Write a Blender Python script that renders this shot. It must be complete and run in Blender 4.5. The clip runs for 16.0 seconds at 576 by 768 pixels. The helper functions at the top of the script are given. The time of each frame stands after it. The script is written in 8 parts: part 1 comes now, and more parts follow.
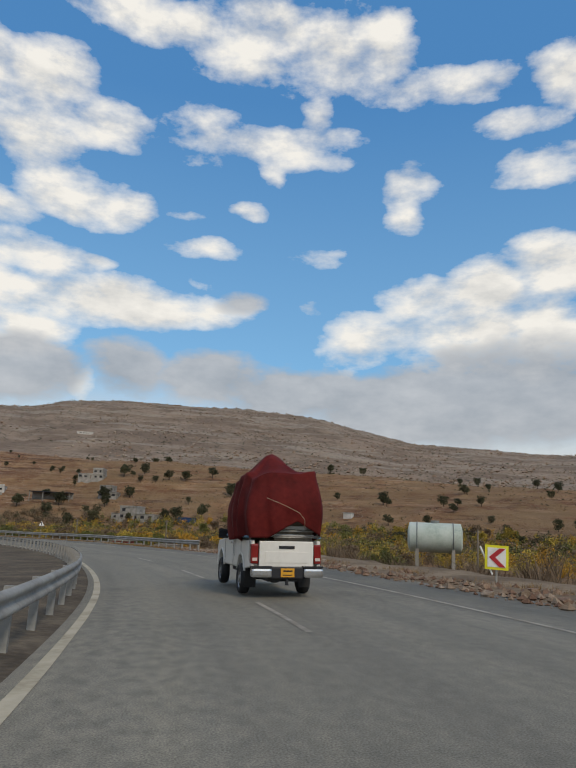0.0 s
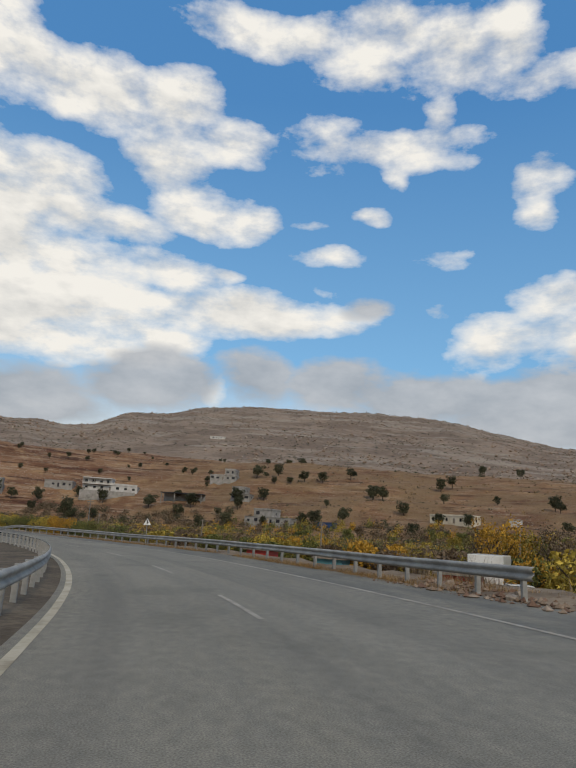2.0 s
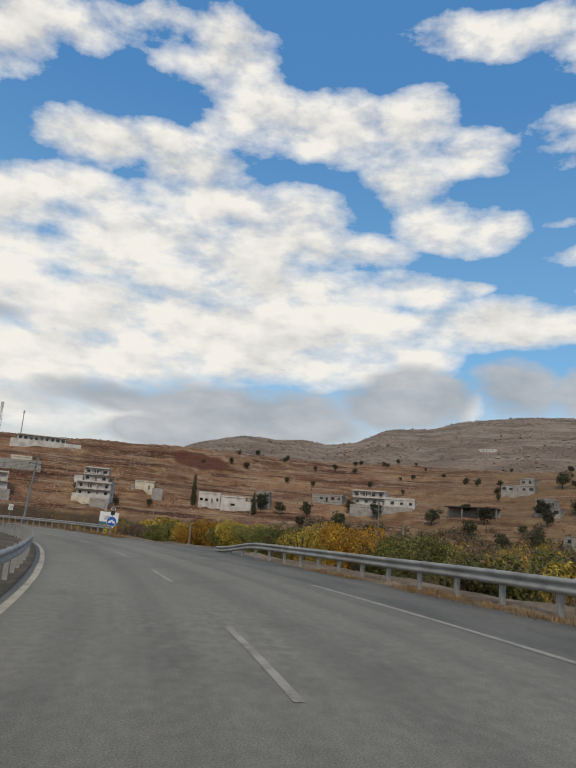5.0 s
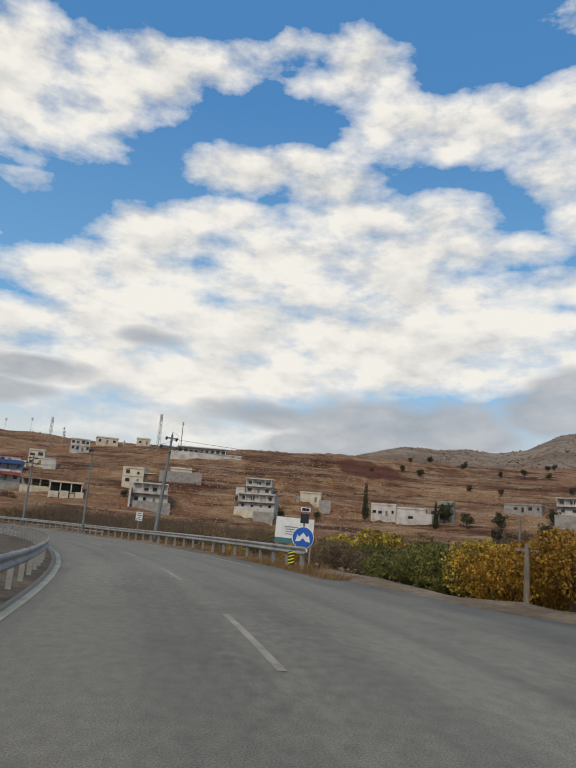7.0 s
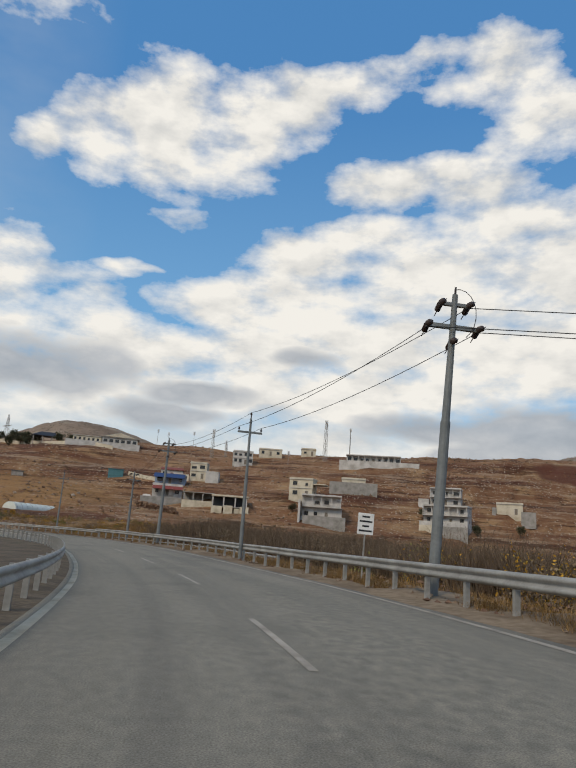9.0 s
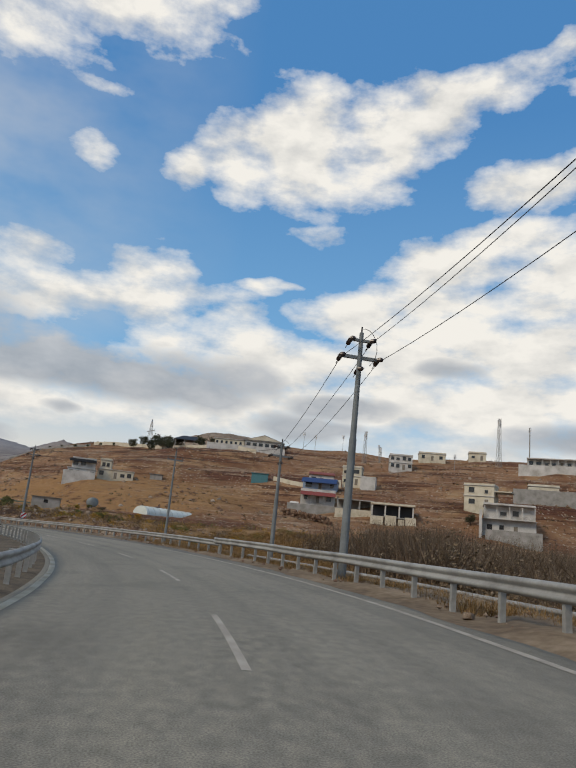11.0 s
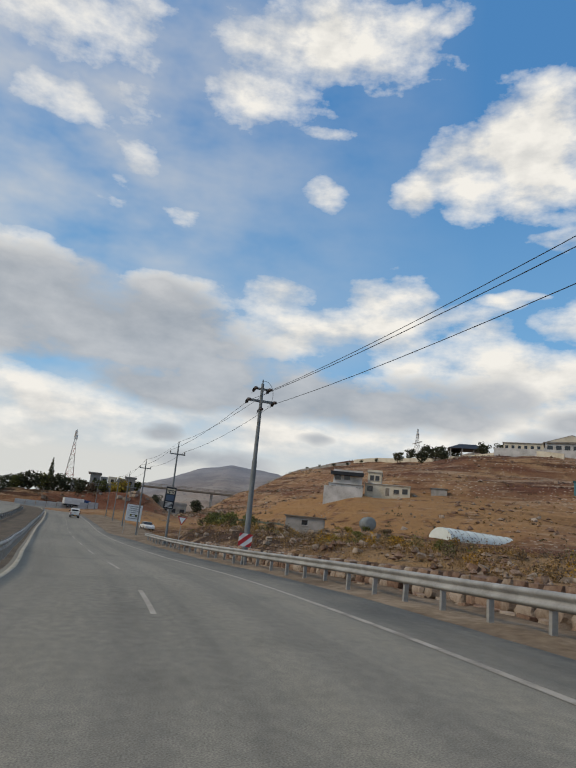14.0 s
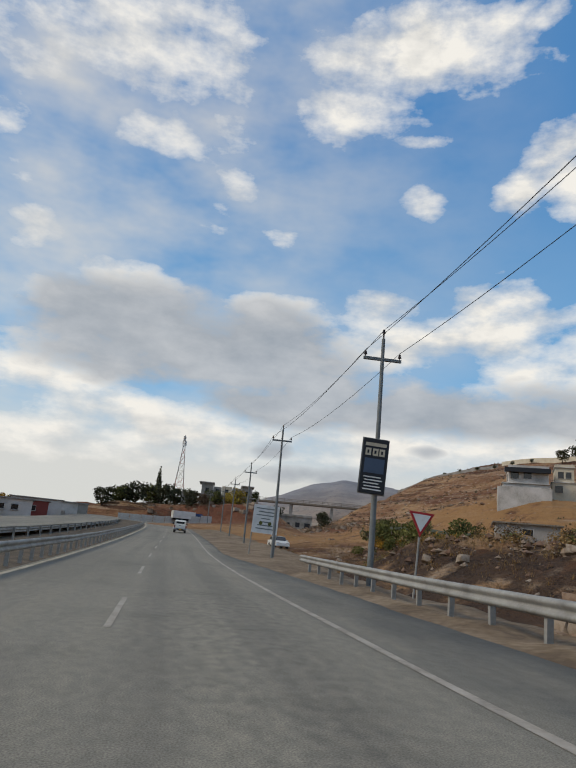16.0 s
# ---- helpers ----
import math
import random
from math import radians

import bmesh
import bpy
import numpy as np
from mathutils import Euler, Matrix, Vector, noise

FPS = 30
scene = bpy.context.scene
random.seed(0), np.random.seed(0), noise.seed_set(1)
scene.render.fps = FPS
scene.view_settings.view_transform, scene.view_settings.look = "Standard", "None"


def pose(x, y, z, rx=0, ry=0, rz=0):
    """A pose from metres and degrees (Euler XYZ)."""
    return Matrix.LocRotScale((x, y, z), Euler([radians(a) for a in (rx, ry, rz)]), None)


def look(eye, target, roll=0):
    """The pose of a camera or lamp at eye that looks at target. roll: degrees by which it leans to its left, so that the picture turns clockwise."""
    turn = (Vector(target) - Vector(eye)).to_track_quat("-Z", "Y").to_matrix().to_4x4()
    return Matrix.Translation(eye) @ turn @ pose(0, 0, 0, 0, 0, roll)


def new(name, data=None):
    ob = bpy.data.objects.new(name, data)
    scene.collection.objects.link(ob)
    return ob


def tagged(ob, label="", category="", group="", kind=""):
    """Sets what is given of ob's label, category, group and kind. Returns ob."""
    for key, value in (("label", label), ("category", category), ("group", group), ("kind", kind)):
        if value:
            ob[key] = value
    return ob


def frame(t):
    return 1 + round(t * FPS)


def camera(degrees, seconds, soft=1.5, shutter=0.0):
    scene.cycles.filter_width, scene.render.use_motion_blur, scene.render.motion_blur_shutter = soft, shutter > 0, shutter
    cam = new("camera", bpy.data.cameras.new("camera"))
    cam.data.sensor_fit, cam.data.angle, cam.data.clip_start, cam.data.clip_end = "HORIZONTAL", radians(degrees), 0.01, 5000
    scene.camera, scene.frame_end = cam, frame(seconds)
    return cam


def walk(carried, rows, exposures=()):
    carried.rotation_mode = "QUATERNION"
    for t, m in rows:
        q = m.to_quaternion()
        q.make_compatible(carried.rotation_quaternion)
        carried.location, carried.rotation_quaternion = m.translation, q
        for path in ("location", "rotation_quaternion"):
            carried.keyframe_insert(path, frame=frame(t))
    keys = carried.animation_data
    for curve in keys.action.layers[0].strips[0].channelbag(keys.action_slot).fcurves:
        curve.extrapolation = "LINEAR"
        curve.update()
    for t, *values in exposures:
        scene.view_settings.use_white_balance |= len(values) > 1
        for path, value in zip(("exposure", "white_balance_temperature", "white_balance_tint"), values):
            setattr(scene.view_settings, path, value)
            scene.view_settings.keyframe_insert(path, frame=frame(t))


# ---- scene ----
# ---- camera ----
# seconds, place, then the angle to the left of +y, the tilt upwards and the lean to the left
ROWS = [
    (0.0, 1.12, 2.06, 1.67, 0.31, 12.66, 2.64),
    (0.5, -0.51, 10.75, 1.54, 2.98, 12.63, 3.05),
    (1.0, -2.57, 19.51, 1.41, 5.73, 12.56, 3.29),
    (1.5, -5.06, 28.35, 1.28, 8.58, 12.56, 3.51),
    (2.0, -7.99, 37.20, 1.14, 11.65, 12.65, 3.79),
    (2.5, -11.40, 46.01, 1.00, 14.98, 12.65, 4.08),
    (3.0, -15.34, 54.64, 0.85, 18.49, 12.69, 4.33),
    (3.5, -19.84, 62.99, 0.71, 22.15, 12.70, 4.56),
    (4.0, -24.90, 70.95, 0.59, 25.92, 12.73, 4.77),
    (4.5, -30.48, 78.46, 0.48, 30.13, 12.75, 4.75),
    (5.0, -36.55, 85.50, 0.40, 34.20, 12.76, 4.64),
    (5.5, -43.07, 92.07, 0.33, 37.88, 12.80, 4.51),
    (6.0, -49.96, 98.21, 0.27, 41.16, 12.85, 4.43),
    (6.5, -57.16, 103.93, 0.21, 44.27, 12.93, 4.42),
    (7.0, -64.64, 109.21, 0.17, 47.82, 13.00, 4.41),
    (7.5, -72.36, 114.03, 0.13, 51.42, 13.06, 4.33),
    (8.0, -80.33, 118.37, 0.09, 55.00, 13.18, 4.24),
    (8.5, -88.54, 122.26, 0.07, 58.52, 13.31, 4.21),
    (9.0, -96.98, 125.74, 0.05, 61.76, 13.46, 4.27),
    (9.5, -105.60, 128.88, 0.03, 64.31, 13.50, 4.61),
    (10.0, -114.36, 131.67, 0.02, 67.06, 13.50, 5.04),
    (10.5, -123.22, 134.02, 0.00, 70.43, 13.53, 5.48),
    (11.0, -132.18, 135.82, -0.01, 74.43, 13.59, 5.87),
    (11.5, -141.21, 136.98, -0.01, 78.69, 13.65, 6.12),
    (12.0, -150.33, 137.49, 0.00, 82.24, 13.65, 6.12),
    (12.5, -159.54, 137.40, 0.02, 85.81, 13.69, 6.16),
    (13.0, -168.82, 136.73, 0.04, 89.39, 13.68, 6.20),
    (13.5, -178.12, 135.47, 0.07, 92.91, 13.69, 6.20),
    (14.0, -187.31, 133.58, 0.08, 96.38, 13.74, 5.90),
    (14.5, -196.37, 131.06, 0.08, 99.83, 13.77, 5.60),
    (15.0, -205.34, 128.00, 0.06, 102.61, 13.82, 5.47),
    (15.5, -214.30, 124.44, 0.03, 104.62, 14.03, 5.44),
    (16.0, -223.32, 120.48, -0.01, 105.97, 14.21, 5.40),
]


def view(x, y, z, turn, tilt, lean):
    a, b = radians(turn), radians(tilt)
    eye = Vector((x, y, z))
    return look(eye, eye + Vector((-math.sin(a) * math.cos(b), math.cos(a) * math.cos(b), math.sin(b))), lean)


cam = camera(47.40, 16.0, soft=1.6)
walk(cam, [(row[0], view(*row[1:])) for row in ROWS], exposures=[(0.0, 0.0, 6950, 10), (16.0, 0.0, 6950, 10)])

# ---- sky and sun ----
# clouds: angle to the left of +y, height, half width, half height, weight; degrees
WHITE_A = [(15.0, 40.4, 9.1, 1.6, 1), (4.6, 40.0, 7.3, 3, 1), (-4.1, 39.3, 6.3, 3.2, 1), (-7.5, 40.9, 2.9, 1.9, 1), (-13.6, 36.5, 7, 1.3, 0.8), (24.1, 34.3, 4.4, 3.1, 1), (24.4, 30.4, 3.9, 3.2, 1), (18.9, 32.2, 5, 1.7, 1), (19.9, 26.4, 4.8, 1.8, 1), (17.1, 26.1, 4, 1.6, 1), (22.1, 27.5, 3.5, 1.7, 1), (9.6, 33.1, 3.5, 2.4, 0.75), (2.2, 32.3, 5.7, 1.7, 0.9), (-1.9, 33.3, 4.3, 1.1, 0.8), (2.8, 30.3, 1.3, 1.5, 0.8), (-1.4, 35.0, 1.9, 1.3, 0.7)]
WHITE_B = [(-10.3, 29.3, 2.6, 1.7, 0.95), (-9.9, 26.7, 1.8, 1.2, 0.7), (-25.1, 36.1, 3, 2.3, 1), (-20.5, 33.3, 3.8, 1.2, 0.85), (-22.7, 29.9, 4.3, 1.7, 1), (9.0, 23.6, 3.6, 0.8, 0.95), (10.4, 26.1, 1.9, 0.7, 0.8), (5.0, 26.9, 1.7, 0.8, 0.75), (23.7, 21.3, 5, 1.6, 1), (18.2, 21.7, 1.9, 0.6, 0.8), (17.1, 18.5, 11.6, 1.9, 1.2), (11.6, 17.8, 6.6, 1.1, 1.1), (22.4, 15.7, 3.3, 1.8, 1), (-1.8, 23.7, 2.8, 0.8, 0.45), (8.8, 21.0, 1.9, 0.8, 0.6), (-11.6, 20.1, 3.5, 1.9, 1)]
WHITE_C = [(-17.5, 20.8, 3.6, 2.4, 1.1), (-23.2, 22.0, 4.1, 2.9, 1.1), (-6.0, 16.7, 3.7, 2.3, 1), (-15.7, 17.1, 8.5, 2.9, 1.1), (-1.9, 18.9, 1.6, 0.9, 0.7), (17.8, 11.6, 1.2, 1.5, 1), (-22.1, 16.8, 5.7, 3.6, 1.1), (42.2, 37.9, 5.1, 3.1, 1.1), (39.5, 35.0, 5.1, 3.2, 1.1), (48.2, 37.1, 2.2, 1.4, 0.6), (47.0, 31.5, 4.1, 1.6, 0.9), (32.3, 34.2, 5.7, 3.1, 1.1), (42.7, 27.3, 7.9, 2.1, 1.1), (34.4, 27.5, 4.6, 1.9, 1), (36.2, 24.9, 9.8, 1.7, 1.1), (28.3, 24.9, 4.1, 1, 0.9)]
WHITE_D = [(46.1, 23.7, 4.6, 2.9, 1), (43.6, 20.3, 6.7, 1.8, 1.1), (34.3, 20.9, 10.2, 1.9, 1.1), (37.1, 16.7, 14.2, 2.3, 1.3), (42.5, 18.2, 8.4, 2, 1.2), (30.2, 18.9, 8.9, 1.7, 1.2), (43.3, 13.6, 8.2, 2, 1.1), (28.4, 14.4, 7.9, 1.7, 1), (62, 37.2, 5.0, 2.2, 0.95), (54.9, 38.8, 6.8, 1.4, 0.8), (49.2, 39.5, 3.1, 1.5, 0.9), (46.0, 37.6, 2.1, 1.3, 0.8), (55, 26.3, 6, 2.0, 1.1), (53.5, 30.4, 5.2, 1.9, 1.1), (45.6, 29.5, 6.1, 1.9, 1)]
WHITE_E = [(42.9, 33.0, 2.9, 0.9, 0.7), (68, 20.5, 5, 1.8, 1.1), (59.7, 21.2, 11.5, 2.1, 1.2), (49.7, 23.8, 9.2, 2.5, 1.2), (64.6, 15.6, 11.9, 2.5, 1.2), (51.9, 17.0, 11.1, 3, 1.3), (53.7, 13.0, 17.4, 2.5, 1.2), (40.8, 22.7, 8.2, 2.5, 1.1), (36.7, 26.8, 7.3, 2, 1), (30.8, 24.3, 6.6, 1.6, 1), (37.9, 15.2, 13.1, 2.9, 1.2), (30.3, 21.1, 6.9, 2, 1.1), (54.6, 8.7, 17.1, 1.7, 1), (85.8, 30.2, 2.5, 1.7, 1), (81.2, 31.8, 4.4, 3.5, 1.1)]
WHITE_F = [(75, 33.4, 5.4, 5.0, 1.25), (67, 35.0, 4.8, 3.9, 1.15), (69, 32.4, 5, 3.4, 1.1), (62, 36.0, 3.6, 2.8, 1.05), (57.5, 37.8, 4.5, 1.6, 0.95), (77.7, 21.9, 2, 0.5, 0.6), (86.3, 18.2, 4.5, 2, 1), (81.4, 18.2, 2.6, 1, 0.9), (83.7, 15.2, 6.2, 2.4, 1), (69.5, 19.4, 5.5, 1.9, 1.1), (60, 24.2, 6, 2.2, 1.1), (75.3, 15.1, 12.9, 2.5, 1.1), (62.2, 19.6, 11.3, 2.5, 1.1), (80.6, 9.8, 11.5, 2.4, 1), (66.0, 12.8, 13.1, 3, 1.1), (87.3, 22.8, 2.5, 1.5, 0.4), (95.1, 41.2, 11.5, 3, 0.95), (101.5, 37.2, 6.2, 2.3, 0.8)]
WHITE_G = [(89.3, 43.2, 7.6, 1.9, 0.9), (113.8, 34.8, 2.6, 4.7, 0.4), (95.7, 34.8, 2.6, 0.8, 0.6), (94, 30.1, 1.9, 1.5, 0.7), (107.3, 26.8, 2, 0.9, 0.45), (98.7, 21.0, 5.3, 1.6, 0.9), (87.9, 21.3, 3.9, 2.1, 1), (85.9, 19.4, 6.3, 2, 1), (79.5, 18.8, 2.9, 1.4, 0.9), (75.7, 22.4, 2, 0.5, 0.7), (99.0, 17.6, 6.5, 1.7, 0.9), (73.0, 26.3, 3.0, 0.8, 0.6), (97.8, 9.7, 14, 2.1, 0.9)]
WHITE_H = [(93, 18.8, 8, 1.8, 0.85), (85.5, 19.6, 7, 2.0, 0.95), (79.5, 16.8, 7, 2.1, 1), (80.6, 11.1, 13, 2.1, 1), (125.5, 39.8, 14.3, 4.4, 0.65), (120.4, 33.4, 4, 2.2, 0.75), (112.8, 30.2, 2, 2.4, 0.5), (129.3, 23.2, 2.3, 1, 0.6), (130.4, 24.5, 2.1, 0.8, 0.5), (122.3, 21.4, 4.8, 1.3, 1), (129.2, 18.9, 2.5, 1.2, 0.6), (126.1, 12.6, 6.2, 2.4, 1), (106.0, 20.4, 5, 1.4, 0.8), (114.5, 9.7, 12.8, 2.5, 0.9), (124.8, 7.1, 8.1, 2, 0.9), (132.7, 31.1, 3.5, 3, 0.4), (112.2, 26.5, 2.8, 0.8, 0.4)]
GREY_A = [(21.2, 12.2, 3.9, 1.9, 1), (14.8, 13.1, 3.2, 2.1, 1), (7.0, 12.9, 5, 2, 1), (-1.3, 11.8, 7.4, 2.3, 1.1), (-12.4, 10.9, 11, 3.3, 1.2), (-21.1, 12.0, 8.1, 4, 1.1), (4.8, 19.5, 2.3, 1, 0.6), (-17.3, 14.5, 6.3, 2, 0.8), (38.2, 10.2, 9.6, 2, 1), (23.4, 12.1, 4.6, 2.5, 1.1), (43.3, 7.5, 6.8, 1.6, 1), (32.8, 8.5, 6.3, 1.5, 0.9), (43.8, 11.7, 2.4, 1, 0.5), (69.0, 12.2, 2.9, 1, 0.9), (59.9, 15.5, 2.8, 0.8, 0.8), (49.8, 10.4, 5, 1.2, 0.9)]
GREY_B = [(36.5, 9.8, 5.5, 1.6, 0.9), (26.0, 11.2, 3.6, 2.2, 1), (70.2, 9.9, 3, 0.7, 0.7), (64.0, 21.3, 2.6, 0.6, 0.3), (83.6, 12.6, 6.1, 2.2, 0.9), (77.1, 13.1, 2.5, 1, 0.5), (70.3, 11.7, 3.5, 1.1, 0.8), (73.5, 9.7, 4.2, 1.3, 0.9), (60.0, 15.7, 2.7, 0.6, 0.7), (107.8, 17.7, 5, 3, 1.1), (92.6, 12.4, 13, 1.9, 1), (105.9, 12.2, 7.8, 1.6, 1), (107.1, 8.4, 1.9, 0.6, 0.8), (103.3, 6.4, 4.7, 0.9, 0.8), (69.1, 12.0, 3.6, 1, 0.7), (93.4, 9.0, 1.4, 0.5, 0.6)]
GREY_C = [(83.5, 13.7, 6.1, 1.7, 0.7), (120.9, 18.1, 8.2, 3.3, 1.1), (111.5, 16.4, 11.5, 3, 1), (120.7, 14.3, 7.7, 2.1, 0.8), (103.6, 13.8, 7, 1.7, 0.7), (100.5, 6.5, 2.8, 0.9, 0.8), (106.5, 8.6, 1.8, 0.6, 0.8), (107.5, 18.1, 4.9, 2.1, 0.8)]

SUN_TURN, SUN_HEIGHT = 208.0, 40.0
SKY_TINT = (1.0, 1.4, 1.5)
SKY_HIGH, SKY_LOW = (0.060, 0.235, 0.56), (0.20, 0.44, 0.72)
CLOUD_LIT, CLOUD_SOFT, CLOUD_LOW = (0.865, 0.87, 0.86), (0.60, 0.625, 0.65), (0.685, 0.69, 0.68)
CLOUD_DARK, CLOUD_MID = (0.305, 0.355, 0.425), (0.52, 0.56, 0.62)
world = bpy.data.worlds.new("sky")
scene.world = world
world.use_nodes = True
wt = world.node_tree
wt.nodes.clear()


def wmath(op, a, b=0.0, c=0.0, clamp=False):
    n = wt.nodes.new("ShaderNodeMath")
    n.operation, n.use_clamp = op, clamp
    for i, v in enumerate((a, b, c)):
        if isinstance(v, (int, float)):
            n.inputs[i].default_value = v
        else:
            wt.links.new(v, n.inputs[i])
    return n.outputs[0]


def wmix(fac, a, b):
    n = wt.nodes.new("ShaderNodeMix")
    n.data_type = "RGBA"
    for i, v in ((0, fac), (6, a), (7, b)):
        if isinstance(v, (int, float, tuple)):
            n.inputs[i].default_value = v if not isinstance(v, tuple) else (*v, 1)
        else:
            wt.links.new(v, n.inputs[i])
    return n.outputs[2]


def wnoise(vector, scale, detail, roughness=0.55):
    n = wt.nodes.new("ShaderNodeTexNoise")
    n.inputs["Scale"].default_value, n.inputs["Detail"].default_value, n.inputs["Roughness"].default_value = scale, detail, roughness
    wt.links.new(vector, n.inputs["Vector"])
    return n


w_co = wt.nodes.new("ShaderNodeTexCoord")
w_sep = wt.nodes.new("ShaderNodeSeparateXYZ")
wt.links.new(w_co.outputs["Generated"], w_sep.inputs[0])
turn_ = wmath("MULTIPLY", wmath("ARCTAN2", wmath("MULTIPLY", w_sep.outputs[0], -1.0), w_sep.outputs[1]), 180 / math.pi)
rise_ = wmath("MULTIPLY", wmath("ARCSINE", w_sep.outputs[2]), 180 / math.pi)
w_flat = wt.nodes.new("ShaderNodeCombineXYZ")
wt.links.new(turn_, w_flat.inputs[0])
wt.links.new(wmath("MULTIPLY", rise_, 2.0), w_flat.inputs[1])
billow = wnoise(w_flat.outputs[0], 0.15, 9.0, 0.58)
# the same billows a little higher up, to tell lit tops from grey undersides
w_over = wt.nodes.new("ShaderNodeVectorMath")
w_over.operation = "ADD"
wt.links.new(w_flat.outputs[0], w_over.inputs[0])
w_over.inputs[1].default_value = (0.6, 2.6, 0)
over = wnoise(w_over.outputs[0], 0.15, 6.0, 0.55)
curl = wnoise(w_flat.outputs[0], 0.11, 3.0)
w_vec = wt.nodes.new("ShaderNodeCombineXYZ")
wt.links.new(turn_, w_vec.inputs[0])
wt.links.new(rise_, w_vec.inputs[1])
w_off = wt.nodes.new("ShaderNodeVectorMath")
w_off.operation = "MULTIPLY_ADD"
wt.links.new(curl.outputs["Color"], w_off.inputs[0])
w_off.inputs[1].default_value = (3.4, 2.2, 0)
w_sub = wt.nodes.new("ShaderNodeVectorMath")
w_sub.operation = "SUBTRACT"
wt.links.new(w_vec.outputs[0], w_sub.inputs[0])
w_sub.inputs[1].default_value = (1.7, 1.1, 0)
wt.links.new(w_sub.outputs[0], w_off.inputs[2])
place = w_off.outputs[0]


def cloud_field(blobs):
    total = None
    for a, e, ra, re, w in blobs:
        n = wt.nodes.new("ShaderNodeVectorMath")
        n.operation = "SUBTRACT"
        wt.links.new(place, n.inputs[0])
        n.inputs[1].default_value = (a, e, 0)
        m = wt.nodes.new("ShaderNodeVectorMath")
        m.operation = "DIVIDE"
        wt.links.new(n.outputs[0], m.inputs[0])
        m.inputs[1].default_value = (ra, re, 1)
        q = wt.nodes.new("ShaderNodeVectorMath")
        q.operation = "DOT_PRODUCT"
        wt.links.new(m.outputs[0], q.inputs[0])
        wt.links.new(m.outputs[0], q.inputs[1])
        g = wmath("MULTIPLY_ADD", q.outputs["Value"], -0.55 * w, 1.0 * w)
        total = g if total is None else wmath("SMOOTH_MAX", total, g, 0.25)
    return total


white = cloud_field(WHITE_A + WHITE_B + WHITE_C + WHITE_D + WHITE_E + WHITE_F + WHITE_G + WHITE_H)
grey = cloud_field(GREY_A + GREY_B + GREY_C)
ragged = wmath("MULTIPLY", wmath("SUBTRACT", billow.outputs["Fac"], 0.5), 2.5)
# elsewhere the sky goes on with loose clouds
outside = wmath("MAXIMUM", wmath("MULTIPLY", wmath("SUBTRACT", wmath("ABSOLUTE", wmath("SUBTRACT", turn_, 52.0)), 88.0), 0.1, clamp=True),
                wmath("MULTIPLY", wmath("SUBTRACT", rise_, 50.0), 0.1, clamp=True))
white = wmath("MAXIMUM", wmath("MAXIMUM", white, -0.6), wmath("MULTIPLY_ADD", outside, 1.1, -0.6))
cover = wmath("MULTIPLY", wmath("ADD", wmath("SUBTRACT", white, 0.32), ragged), 1.35, clamp=True)
cover = wmath("POWER", cover, 0.8)
shade = wmath("MULTIPLY", wmath("ADD", wmath("SUBTRACT", wmath("MAXIMUM", grey, -0.6), 0.16), wmath("MULTIPLY", ragged, 0.8)), 1.9, clamp=True)
# cloud bodies: bright edges, greyer hearts
w_soft = wnoise(w_flat.outputs[0], 0.09, 4.0)
under = wmath("SUBTRACT", over.outputs["Fac"], billow.outputs["Fac"])
heart = wmath("ADD", wmath("MULTIPLY", wmath("SUBTRACT", w_soft.outputs["Fac"], 0.42), 1.8), wmath("MULTIPLY_ADD", under, 3.0, 0.12), clamp=True)
w_sky = wt.nodes.new("ShaderNodeTexSky")
w_sky.sky_type, w_sky.sun_disc = "NISHITA", False
w_sky.sun_elevation, w_sky.sun_rotation = radians(SUN_HEIGHT), radians(-SUN_TURN)
w_sky.dust_density, w_sky.ozone_density = 0.3, 2.5
tint = wt.nodes.new("ShaderNodeVectorMath")
tint.operation = "MULTIPLY"
wt.links.new(w_sky.outputs[0], tint.inputs[0])
tint.inputs[1].default_value = SKY_TINT
SKY = 0.12
body = wmix(heart, tuple(v / SKY for v in CLOUD_LIT), tuple(v / SKY for v in CLOUD_SOFT))
veil = wmath("MULTIPLY", wmath("SUBTRACT", 13.5, rise_), 0.13, clamp=True)
haze = wmath("MULTIPLY", wmath("MULTIPLY", wmath("SUBTRACT", turn_, 80.0), 0.025, clamp=True), wmath("MULTIPLY_ADD", wmath("SUBTRACT", w_soft.outputs["Fac"], 0.5), 1.6, 0.38, clamp=True))
clear = wmix(wmath("MULTIPLY", wmath("SUBTRACT", rise_, 8.0), 0.036, clamp=True), tuple(v / SKY for v in SKY_LOW), tuple(v / SKY for v in SKY_HIGH))
clear = wmix(0.75, tint.outputs[0], clear)
colour = wmix(wmath("MAXIMUM", wmath("MULTIPLY", veil, 0.9), haze), clear, tuple(v / SKY for v in CLOUD_LOW))
colour = wmix(cover, colour, body)
dark = wmix(wmath("MULTIPLY_ADD", wmath("SUBTRACT", billow.outputs["Fac"], 0.5), 2.2, 0.5, clamp=True), tuple(v / SKY for v in CLOUD_DARK), tuple(v / SKY for v in CLOUD_MID))
colour = wmix(wmath("MULTIPLY", shade, 0.94), colour, dark)
w_bg = wt.nodes.new("ShaderNodeBackground")
w_bg.inputs["Strength"].default_value = SKY
w_out = wt.nodes.new("ShaderNodeOutputWorld")
wt.links.new(colour, w_bg.inputs[0])
